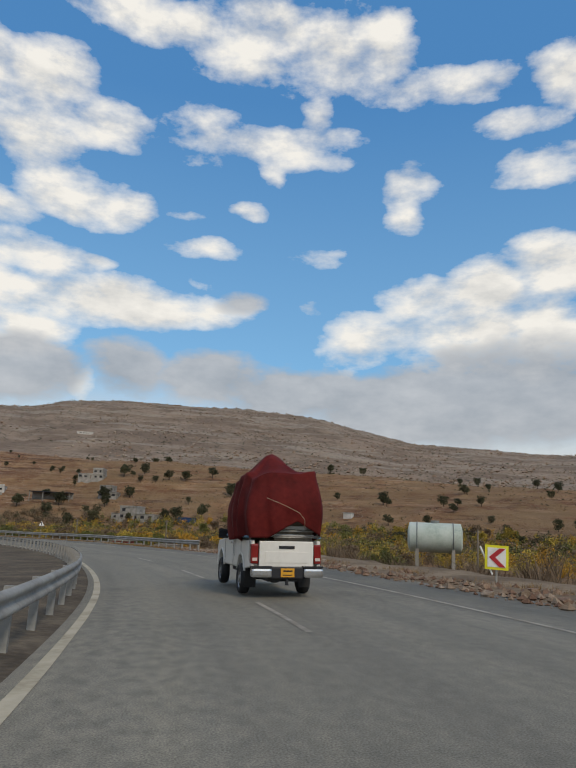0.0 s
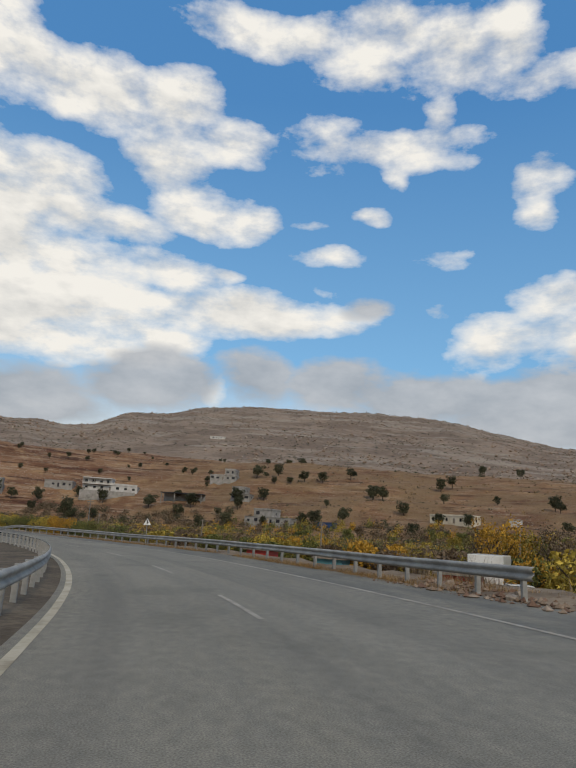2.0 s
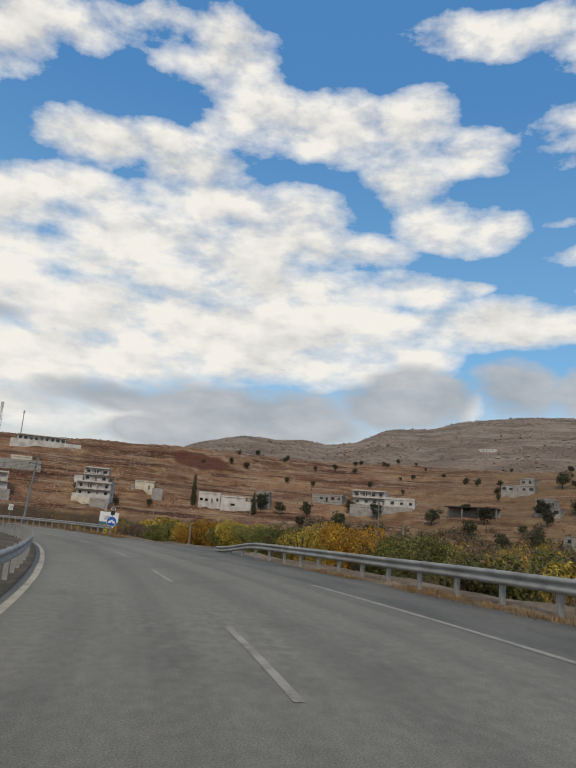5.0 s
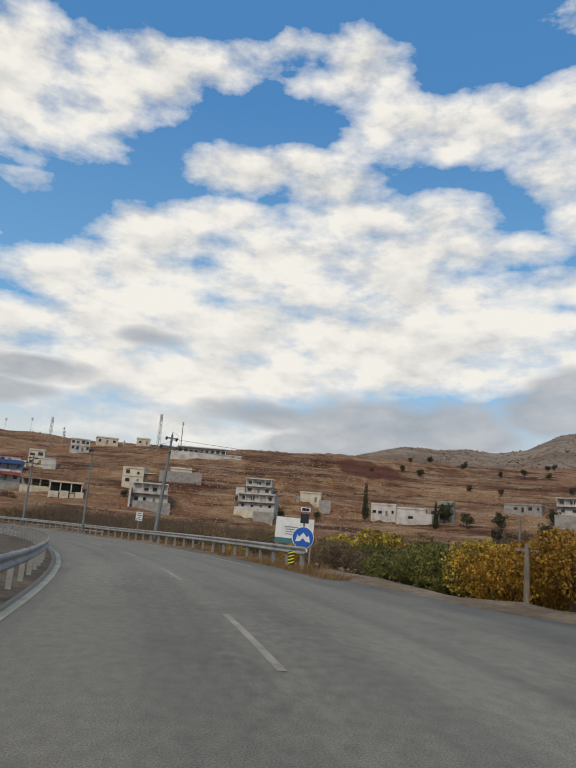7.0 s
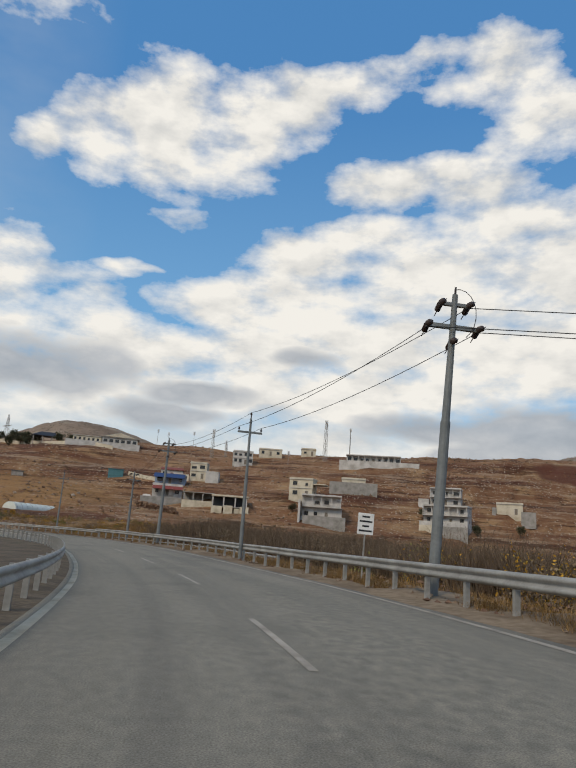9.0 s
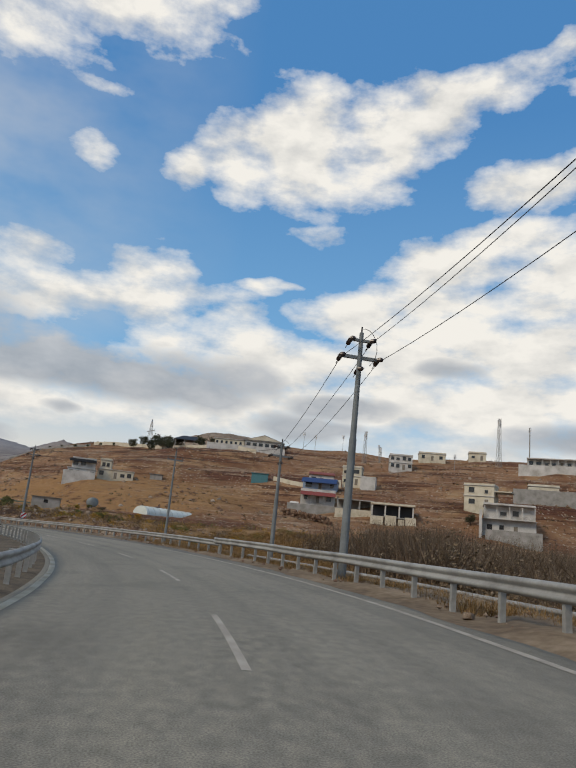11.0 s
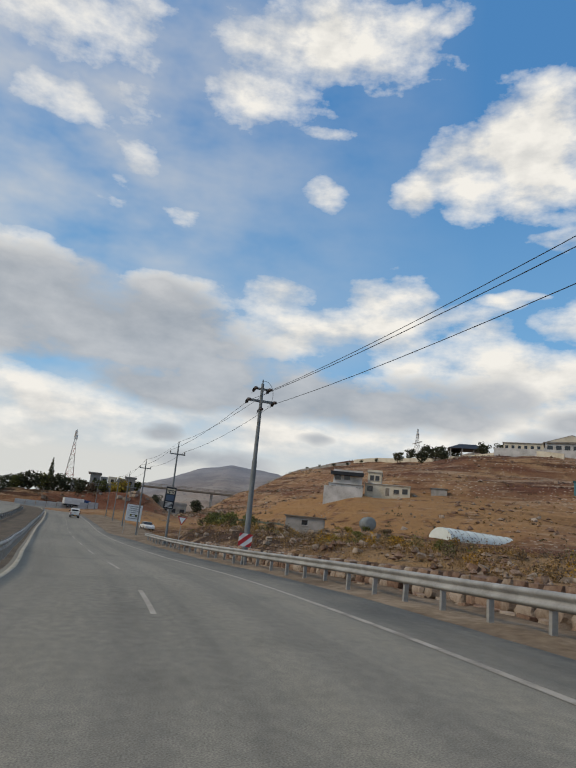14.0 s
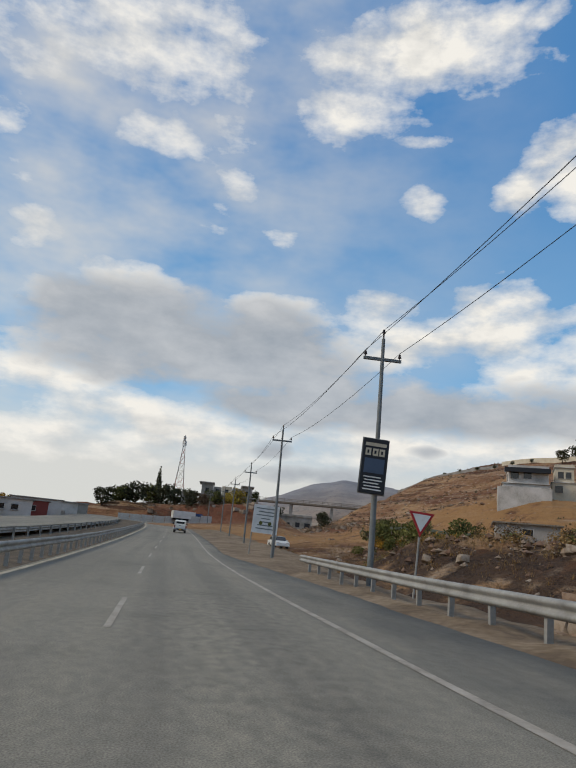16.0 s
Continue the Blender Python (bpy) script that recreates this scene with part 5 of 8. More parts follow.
tufts("dry_grass", strip_places(3600, 12, 60, lambda s: 8.0 + 0 * s, 3.0, 1, 0.12, 0.34) + strip_places(3600, 55, 120, lambda s: 6.3 + 0 * s, 0.6, 2, 0.08, 0.26)
      + strip_places(9000, 152, 262, lambda s: np.interp(s, [152, 165, 180, 262], [4.9, 5.3, 5.6, 6.3]), 1.0, 3, 0.12, 0.40)
      + strip_places(7000, 262, 380, lambda s: np.interp(s, [262, 330, 380], [10, 11.0, 9]), 9.0, 4, 0.12, 0.42), 0.009, "dry straw-coloured grass along the verge")
tufts("tall_dry_grass", strip_places(17000, 240, 274, lambda s: 13.0 + 0 * s, 22.0, 6, 0.25, 0.6), 0.02, "tall straw-coloured grass on the bank below the houses")


# ---- stones ----
def stone_mesh(seed):
    r = np.random.default_rng(seed)
    bm = bmesh.new()
    bmesh.ops.create_icosphere(bm, subdivisions=2, radius=1.0)
    for v in bm.verts:
        n = noise.noise(v.co * 1.3 + Vector((seed * 7.1, 0, 0)))
        v.co *= 1 + 0.45 * n
        for ax in range(3):
            lim = (0.72, 0.62, 0.45)[ax]
            v.co[ax] = max(-lim, min(lim, v.co[ax]))
    me = bpy.data.meshes.new("stone")
    bm.to_mesh(me)
    bm.free()
    me.materials.append(M["rock"])
    return me


STONES = [stone_mesh(k) for k in range(5)]
RED_STONES = []
for me in STONES:
    red = me.copy()
    red.materials.clear()
    red.materials.append(M["red_rock"])
    RED_STONES.append(red)
rubble = thing("rubble_bank", Matrix.Identity(4), "broken limestone rubble dumped along the verge", "rubble")


def chip_mesh(name, x, y, z, size, r):
    """Angular stone chips, one mesh."""
    k = len(x)
    octa = np.array([(1, 0, 0), (0, 0.8, 0), (-0.9, 0, 0), (0, -1, 0), (0.1, 0.1, 0.7), (0, 0, -0.6)])
    tri = np.array([(0, 1, 4), (1, 2, 4), (2, 3, 4), (3, 0, 4), (1, 0, 5), (2, 1, 5), (3, 2, 5), (0, 3, 5)])
    spin = r.uniform(0, math.tau, k)
    jit = octa[None] * r.uniform(0.5, 1.3, (k, 6, 1))
    vx = jit[..., 0] * np.cos(spin)[:, None] - jit[..., 1] * np.sin(spin)[:, None]
    vy = jit[..., 0] * np.sin(spin)[:, None] + jit[..., 1] * np.cos(spin)[:, None]
    verts = np.stack([x[:, None] + vx * size[:, None], y[:, None] + vy * size[:, None], z[:, None] + (jit[..., 2] + 0.15) * size[:, None]], -1).reshape(-1, 3)
    faces = (tri[None] + 6 * np.arange(k)[:, None, None]).reshape(-1, 3)
    me = mesh_from(name, verts, faces, M["rock"])
    me.materials.append(M["red_rock"])
    me.polygons.foreach_set("material_index", np.repeat((r.uniform(size=k) < 0.55).astype(np.int32), 8))
    return me


def strew(count, s0, s1, d0, d1, lo, hi, seed, parent, single=90):
    """The largest stones as pieces, the small ones as one mesh."""
    r = np.random.default_rng(seed)
    ss, dd = r.uniform(s0, s1, count), r.uniform(d0, d1, count)
    size = lo + (hi - lo) * r.uniform(size=count) ** 3
    x, y = road_xy(ss, dd)
    z = np.maximum(ground_z(x, y), np.where(dd < 8.5, road_z(ss, dd), -99))
    order = np.argsort(-size)
    for rank, i in enumerate(order[:single]):
        m = pose(float(x[i]), float(y[i]), float(z[i]) + 0.12 * size[i], *r.uniform(-25, 25, 2), r.uniform(0, 360)) @ Matrix.Scale(float(size[i]), 4)
        part_of("stone", STONES[rank % 5] if r.uniform() < 0.6 else RED_STONES[rank % 5], None, parent, at=m)
    rest = order[single:]
    if len(rest):
        ob = part_of("gravel", chip_mesh("gravel", x[rest], y[rest], z[rest], size[rest], r), None, parent, "small loose stones")
        tagged(ob, kind="stuff")


strew(5200, 10, 59, 6.0, 11.5, 0.02, 0.20, 1, rubble, 80)
rubble_two = thing("rubble_bank", Matrix.Identity(4), "tumbled stones and red earth below the guardrail", "rubble")
strew(3600, 264, 345, 10.4, 24.0, 0.05, 0.31, 2, rubble_two, 110)
strew(700, 318, 365, 15.0, 30.0, 0.08, 0.42, 3, rubble_two, 60)
rubble_three = thing("rubble_bank", Matrix.Identity(4), "scattered stones on the dirt verge", "rubble")
strew(2600, 156, 262, 5.2, 9.5, 0.02, 0.15, 4, rubble_three, 40)
# pale boulders over the slope
slope_stones = thing("slope_boulders", Matrix.Identity(4), "pale boulders scattered over the red slope", "boulders")
strew(520, 255, 480, 60, 200, 0.2, 0.9, 5, slope_stones, 60)


def chips():
    """Small broken stones over the slopes, too many to count."""
    r = np.random.default_rng(91)
    n = 9000
    ss, tt = r.uniform(190, 545, n), r.uniform(0, 1, n)
    dd = np.interp(ss, HILL_S, HILL_FOOT) - 12 + tt * (np.interp(ss, HILL_S, HILL_TOP_D) - np.interp(ss, HILL_S, HILL_FOOT) + 16)
    ok = rough(ss / 14, dd / 5, 3, 92) > 0.05
    ss, dd = ss[ok], dd[ok]
    x, y = road_xy(ss, dd)
    z = ground_z(x, y)
    size = 0.12 + 0.75 * r.uniform(size=len(x)) ** 3
    tagged(new("loose_stones", chip_mesh("loose_stones", x, y, z, size, r)), "pale loose stones strewn over the red slopes", "stones", kind="stuff")


chips()


def mountain_rocks():
    r = np.random.default_rng(93)
    n = 16000
    turn, dist = np.radians(r.uniform(-42, 47, n)), 560 + 1480 * r.uniform(0, 1, n)
    x, y = -60 - dist * np.sin(turn), 60 + dist * np.cos(turn)
    ok = rough(x / 90, y / 90, 3, 94) > 0.0
    x, y = x[ok], y[ok]
    size = 0.8 + 3.2 * r.uniform(size=len(x)) ** 2
    tagged(new("rock_outcrops", chip_mesh("rock_outcrops", x, y, ground_z(x, y), size, r)), "pale limestone outcrops over the far mountain", "rocks", kind="stuff")


mountain_rocks()


# ---- poles and wires ----
def bent(bm, points, r, n=6):
    """One bent pipe through the points."""
    pts = [Vector(p) for p in points]
    rings = []
    for i, p in enumerate(pts):
        t = (pts[min(i + 1, len(pts) - 1)] - pts[max(i - 1, 0)]).normalized()
        u = t.cross(Vector((0.31, 0.17, 0.93))).normalized()
        w = t.cross(u)
        rings.append([bm.verts.new(p + r * (math.cos(k * math.tau / n) * u + math.sin(k * math.tau / n) * w)) for k in range(n)])
    for a, b in zip(rings, rings[1:]):
        for k in range(n):
            bm.faces.new((a[k], a[(k + 1) % n], b[(k + 1) % n], b[k]))
    bm.faces.new(list(reversed(rings[0])))
    bm.faces.new(rings[-1])
    return bm


def utility_pole(x, y, z0, z1, kind, turn, label, lean=0.0):
    """A tapered steel pole. kind 'cross' has one cross-arm with pins; 'dead' has insulator strings and three arms."""
    h = z1 - z0
    ob = thing("utility_pole", pose(x, y, z0, 0, lean, turn), label, "utility pole", "power line beside the road")
    bm = bmesh.new()
    rb, rt = (0.115, 0.065) if kind == "cross" else (0.165, 0.085)
    tube(bm, (0, 0, -0.6), (0, 0, h * 0.56), rb, rb * 0.86, 14)
    tube(bm, (0, 0, h * 0.56 - 0.02), (0, 0, h - 0.25), rb * 0.74, rt, 14)
    tube(bm, (0, 0, h * 0.555), (0, 0, h * 0.565), rb * 0.9, rb * 0.78, 14)
    part("shaft", bm, M["concrete_pole"], ob, smooth=False)
    part("tip", tubed((0, 0, h - 0.3), (0, 0, h), 0.035, 0.03), M["insulator"], ob)
    if kind == "cross":
        part("cross_arm", boxed(-0.72, 0.72, -0.05, 0.05, h - 1.12, h - 1.01), M["concrete_pole"], ob, "dark steel cross-arm")
        for sx in (-0.66, 0.66, 0.0):
            zz = h - 1.01 if sx else h - 0.1
            bm = bmesh.new()
            tube(bm, (sx, 0, zz), (sx, 0, zz + 0.16), 0.02, 0.02, 6)
            for q in range(3):
                tube(bm, (sx, 0, zz + 0.08 + q * 0.05), (sx, 0, zz + 0.12 + q * 0.05), 0.075 - 0.012 * q, 0.05 - 0.008 * q, 10)
            part("insulator", bm, M["insulator"], ob, "dark ceramic pin insulator")
        hung = [(-0.66, h - 0.75), (0.66, h - 0.75), (0.0, h + 0.1)]
    else:
        part("cross_arm", boxed(-0.8, 0.8, -0.06, 0.06, h - 1.35, h - 1.22), M["concrete_pole"], ob, "dark steel cross-arm")
        part("cross_arm", boxed(-0.45, 0.45, -0.06, 0.06, h - 0.62, h - 0.52), M["concrete_pole"], ob, "dark steel cross-arm")
        for sx, zz in ((-0.76, h - 1.28), (0.76, h - 1.28), (-0.42, h - 0.57), (0.42, h - 0.57), (0.0, h - 1.75)):
            for sy in (-1, 1):
                bm = bmesh.new()
                for q in range(4):
                    yy = sy * (0.10 + q * 0.09)
                    tube(bm, (sx, yy, zz - 0.02 * q), (sx, yy + sy * 0.04, zz - 0.02 * q), 0.095, 0.04, 10)
                tube(bm, (sx, 0, zz), (sx, sy * 0.75, zz - 0.14), 0.014, 0.014, 5)
                part("insulator", bm, M["insulator"], ob, "string of dark disc insulators")
        bm = bmesh.new()
        arc = [(0.1 + 0.55 * math.sin(t), -0.1, h - 0.9 + 0.8 * math.cos(t)) for t in np.linspace(-0.3, 2.6, 10)]
        bent(bm, arc, 0.012, 5)
        part("jumper", bm, M["black"], ob, "looped black jumper cable")
        hung = [(-0.76, h - 1.35), (0.76, h - 1.35), (0.42, h - 0.62)]
    m = pose(x, y, z0, 0, lean, turn)
    return [m @ Vector((a, 0, b)) for a, b in hung]


POLES = [(-111.3, 138.3, -1.6, 7.9, "dead", 62), (-131.2, 141.9, -1.6, 7.1, "cross", 78), (-155.3, 145.0, -1.7, 8.6, "dead", 84), (-178.0, 148.6, -2.4, 7.35, "dead", 91), (-190.8, 142.6, -1.6, 7.2, "cross", 99), (-223.8, 128.1, -1.6, 9.2, "dead", 112),
         (-246.9, 117.3, -1.4, 8.3, "cross", 112), (-269.4, 107.3, -0.9, 8.85, "cross", 113), (-295.2, 96.5, 0.1, 9.35, "cross", 113), (-322.5, 84.9, 1.4, 10.5, "cross", 114), (-349.0, 73.5, 2.8, 11.4, "cross", 116), (-374.0, 60.5, 3.8, 12.4, "cross", 117)]
HUNG = []
for x, y, z0, z1, kind, turn in POLES:
    HUNG.append(utility_pole(x, y, z0, z1, kind, turn, "tall grey steel pole carrying three wires" if kind == "cross" else "tall grey steel pole with clustered dark insulators", 3.4 if x > -115 else 0.6 * grain(x, y, 2)))


def wire(a, b, sag, parent, r=0.014):
    pts = [a.lerp(b, t) - Vector((0, 0, sag * 4 * t * (1 - t))) for t in np.linspace(0, 1, 13)]
    rows = []
    for p in pts:
        rows += [(p.x + r * cx, p.y, p.z + r * cz) if abs(b.y - a.y) > abs(b.x - a.x) else (p.x, p.y + r * cx, p.z + r * cz) for cx, cz in ((1, 0), (0, 1), (-1, 0), (0, -1))]
    part_of("wire", mesh_from("wire", rows, grid_faces(len(pts), 4, True), M["black"]), None, parent)


wires = thing("overhead_wires", Matrix.Identity(4), "thin black overhead wires strung between the poles", "wires")
ORDER = list(range(len(POLES)))
for a, b in zip(ORDER, ORDER[1:]):
    for p, q in zip(HUNG[a], HUNG[b]):
        wire(p, q, 0.35, wires)
for p, dz in zip(HUNG[0], (0.0, -0.4, 0.4)):
    wire(p, Vector((-78.0, 172.0, 5.2 + dz)), 0.6, wires)
utility_pole(-78.0, 172.0, -4.5, 5.8, "cross", 40, "tall grey steel pole standing in the hollow")


def wooden_pole(x, y, h, lean):
    ob = thing("wooden_pole", pose(x, y, gz(x, y), 0, lean, 20), "thin weathered wooden pole in the hollow", "utility pole", "wooden poles in the hollow")
    part("shaft", tubed((0, 0, -0.5), (0, 0, h), 0.11, 0.08, n=10), M["wood"], ob)
    part("cross_arm", boxed(-0.35, 0.35, -0.04, 0.04, h - 0.25, h - 0.17), M["wood"], ob)
    return pose(x, y, gz(x, y), 0, lean, 20) @ Vector((0, 0, h - 0.15))


low_wires = thing("overhead_wires", Matrix.Identity(4), "slack telephone wires between wooden poles", "wires")
tops = []
for s, d, h in [(52, 34, 5.6), (80, 33, 5.6), (104, 34, 5.4), (128, 35, 5.6), (150, 34, 5.6), (149.3, 10.3, 0.0), (173, 31.5, 6.0), (200, 36, 5.6)]:
    x, y = (float(v) for v in road_xy(s, d))
    h = h or 0.5 - gz(x, y)
    tops.append(wooden_pole(x, y, h, float(rng.uniform(-2, 2))))
for a, b in zip(tops, tops[1:]):
    wire(a, b, 0.5, low_wires, 0.014)


# ---- signs ----
def flat(points, y0, y1):
    """A plate of that outline, from y0 to y1."""
    bm = bmesh.new()
    a = [bm.verts.new((p[0], y0, p[1])) for p in points]
    b = [bm.verts.new((p[0], y1, p[1])) for p in points]
    n = len(points)
    bm.faces.new(a)
    bm.faces.new(list(reversed(b)))
    for i in range(n):
        bm.faces.new((a[i], b[i], b[(i + 1) % n], a[(i + 1) % n]))
    bmesh.ops.recalc_face_normals(bm, faces=bm.faces)
    return bm


def ring(r, n=32):
    return [(r * math.cos(k * math.tau / n), r * math.sin(k * math.tau / n)) for k in range(n)]


def shifted(pts, dx, dz):
    return [(a + dx, b + dz) for a, b in pts]


def rect(x0, x1, z0, z1):
    return [(x0, z0), (x1, z0), (x1, z1), (x0, z1)]


def sign_post(ob, x, h, r=0.035):
    part("post", tubed((x, 0.05, -0.7), (x, 0.05, h), r, r, n=10), M["steel"], ob)


# chevron board
ob = thing("chevron_sign", pose(7.9, 23.7, 0.62, 0, 2, -14), "yellow-green edged board with a red chevron, on a low post", "road sign")
sign_post(ob, 0.0, 0.9)
part("panel", flat(rect(-0.36, 0.36, 0.16, 0.92), 0.0, 0.02), M["sign_yellow"], ob, "yellow-green edge panel")
part("panel", flat(rect(-0.28, 0.28, 0.24, 0.84), -0.012, -0.004), M["sign_white"], ob, "white face")
part("chevron", flat([(-0.24, 0.54), (0.08, 0.83), (0.27, 0.83), (-0.04, 0.54), (0.27, 0.25), (0.08, 0.25)], -0.024, -0.014), M["sign_red"], ob, "red chevron pointing left")
part("brace", tubed((-0.5, 0.35, 0.85), (-0.12, 0.05, 0.0), 0.03, 0.03), M["sign_white"], ob)

# warning triangle
ob = thing("warning_sign", pose(-35.0, 101.84, -0.42, 0, -1, 24), "white warning triangle with a black arrow symbol, on a grey post", "road sign")
sign_post(ob, 0.0, 1.35)
part("panel", flat([(-0.46, 1.25), (0.46, 1.25), (0.0, 2.05)], 0.0, 0.02), M["sign_and_shade_black"], ob, "dark edge")
part("panel", flat([(-0.40, 1.29), (0.40, 1.29), (0.0, 1.97)], -0.012, -0.004), M["sign_white"], ob, "white face")
part("symbol", flat([(-0.05, 1.36), (0.05, 1.36), (0.05, 1.52), (0.16, 1.52), (0.16, 1.60), (0.05, 1.60), (0.05, 1.70), (0.11, 1.70), (0.0, 1.84), (-0.11, 1.70), (-0.05, 1.70)], -0.024, -0.014), M["sign_and_shade_black"], ob, "black side-road arrow")

# round blue sign with a lamp, and the striped rail end
ob = thing("keep_sign", pose(-85.3, 129.4, -1.42, 0, 2, 46) @ Matrix.Scale(1.22, 4), "round blue sign with white arrows and a flashing lamp above", "road sign")
sign_post(ob, 0.0, 2.35)
part("disc", flat(shifted(ring(0.36), 0, 1.28), 0.0, 0.02), M["sign_blue"], ob)
part("rim", flat(shifted(ring(0.385), 0, 1.28), 0.022, 0.03), M["sign_white"], ob, "white rim")
part("arrows", flat([(-0.26, 1.14), (-0.20, 1.38), (-0.14, 1.30), (0.0, 1.46), (0.14, 1.30), (0.20, 1.38), (0.26, 1.14), (0.10, 1.16), (0.0, 1.27), (-0.10, 1.16)], -0.014, -0.004), M["sign_white"], ob, "white arrow pair")
part("plate", flat(rect(-0.20, 0.20, 0.80, 0.92), -0.004, 0.012), M["sign_white"], ob, "small white plate")
part("bar", flat(rect(-0.14, 0.14, 0.84, 0.88), -0.012, -0.006), M["sign_and_shade_black"], ob)
part("lamp_box", boxed(-0.15, 0.15, -0.06, 0.10, 1.78, 2.10), M["sign_and_shade_black"], ob, "black lamp housing")
part("solar_panel", flat(rect(-0.17, 0.17, 2.18, 2.33), -0.05, -0.02), M["sign_white"], ob, "white-framed solar panel")
part("solar_cell", flat(rect(-0.13, 0.13, 2.205, 2.305), -0.062, -0.052), M["sign_and_shade_black"], ob)
ob = thing("rail_end", pose(-84.6, 128.2, -1.25, 0, 0, 46), "black and yellow striped guardrail end", "rail end")
part("plate", flat(rect(-0.12, 0.12, 0.30, 0.82), 0.0, 0.03), M["sign_and_shade_black"], ob)
for k in range(4):
    part("stripe", flat([(-0.12, 0.32 + 0.13 * k), (0.12, 0.40 + 0.13 * k), (0.12, 0.45 + 0.13 * k), (-0.12, 0.37 + 0.13 * k)], -0.012, -0.004), M["sign_yellow"], ob, "yellow stripe")

# large white board behind it
ob = thing("notice_board", pose(-87.7, 131.2, -0.62, 0, 1.5, 50) @ Matrix.Scale(0.86, 4), "large white board with a faded green foot on two posts", "sign board")
for sx in (-0.95, 0.95):
    sign_post(ob, sx, 1.9, 0.04)
part("panel", flat(rect(-1.05, 1.05, 0.80, 1.92), 0.0, 0.02), M["sign_white"], ob)
part("panel", flat(rect(-1.05, 1.05, 0.52, 0.796), 0.0, 0.02), M["teal"], ob, "green strip")
for k, (x0, x1) in enumerate([(-0.55, 0.2), (-0.5, 0.0), (-0.5, 0.05), (-0.5, -0.08)]):
    part("bar", flat(rect(x0, x1, 1.38 - 0.13 * k, 1.43 - 0.13 * k), -0.01, -0.004), M["grey_tank"], ob)

# white plate with four lines of writing
ob = thing("notice_sign", pose(-116.9, 140.0, -0.75, 0, 2, 64) @ Matrix.Scale(0.88, 4), "white plate with rows of dark writing on a thin post", "road sign")
sign_post(ob, 0.0, 2.2)
part("panel", flat(rect(-0.33, 0.33, 1.42, 2.28), 0.0, 0.02), M["sign_white"], ob)
for k, w in enumerate([0.16, 0.26, 0.14, 0.27]):
    part("bar", flat(rect(-w, w, 2.10 - 0.19 * k, 2.17 - 0.19 * k), -0.01, -0.004), M["sign_and_shade_black"], ob)

# red and white marker plate
ob = thing("marker_plate", pose(-221.2, 128.4, -0.42, 0, 4, 108), "red and white striped marker plate at the foot of a pole", "road sign")
sign_post(ob, 0.0, 0.7)
part("panel", flat(rect(-0.34, 0.34, 0.22, 0.86), 0.0, 0.02), M["sign_white"], ob)
part("stripe", flat([(-0.34, 0.22), (-0.34, 0.42), (0.12, 0.86), (0.34, 0.86), (0.34, 0.82), (-0.26, 0.22)], -0.012, -0.004), M["sign_red"], ob, "red diagonal stripe")
part("stripe", flat([(0.02, 0.22), (0.34, 0.52), (0.34, 0.30), (0.26, 0.22)], -0.012, -0.004), M["sign_red"], ob, "red diagonal stripe")
part("stripe", flat([(-0.34, 0.66), (-0.14, 0.86), (-0.34, 0.86)], -0.012, -0.004), M["sign_red"], ob, "red diagonal stripe")

# give-way triangle
ob = thing("give_way_sign", pose(-244.8, 119.0, -0.62, 0, 3.5, 112), "red-edged give-way triangle with a pale face, on a thin post", "road sign")
sign_post(ob, 0.0, 1.4)
part("panel", flat([(-0.42, 2.18), (0.0, 1.42), (0.42, 2.18)], 0.0, 0.02), M["sign_red"], ob, "red edge")
part("panel", flat([(-0.30, 2.11), (0.0, 1.57), (0.30, 2.11)], -0.012, -0.004), M["sign_white"], ob, "pale face")

# advertising board on the pole
ob = thing("advertising_board", pose(-246.75, 117.15, 2.2, 0, 3.0, 110), "black advertising board with a dull blue picture on a pole", "sign board")
part("panel", boxed(-0.46, 0.46, -0.24, -0.16, 0.0, 1.95, bevel=0.01), M["sign_and_shade_black"], ob)
part("frame", flat(rect(-0.49, 0.49, -0.03, 1.98), -0.155, -0.14), M["steel"], ob, "grey frame")
part("picture", flat(rect(-0.36, 0.36, 0.72, 1.24), -0.25, -0.244), M["slate_print"], ob, "dull blue picture")
part("strip", flat(rect(-0.38, 0.38, 1.68, 1.80), -0.25, -0.244), M["cream_wall"], ob)
for k, x0 in enumerate((-0.36, -0.10, 0.14)):
    part("mark", flat(rect(x0, x0 + 0.20, 1.34, 1.60), -0.25, -0.244), M["cream_wall"], ob, "pale block in place of a letter")
    part("mark", flat(rect(x0 + 0.06, x0 + 0.13, 1.41, 1.53), -0.258, -0.252), M["sign_and_shade_black"], ob)
for k in range(5):
    part("bar", flat(rect(-0.34 + 0.04 * (k % 2), 0.34 - 0.06 * (k % 3), 0.12 + 0.11 * k, 0.16 + 0.11 * k), -0.25, -0.244), M["sign_white"], ob)

# big white board
ob = thing("notice_board", pose(-272.0, 105.7, -0.66, 0, 2, 118), "big white board with rows of writing on two tall posts", "sign board")
for sx in (-0.95, 0.95):
    sign_post(ob, sx, 3.9, 0.045)
part("panel", flat(rect(-1.0, 1.0, 1.75, 3.85), 0.0, 0.02), M["sign_white"], ob)
for k, w in enumerate([0.8, 0.6, 0.75, 0.35, 0.3, 0.6, 0.7]):
    part("bar", flat(rect(-w, w, 3.55 - 0.25 * k, 3.63 - 0.25 * k), -0.01, -0.004), M["grey_tank"], ob)
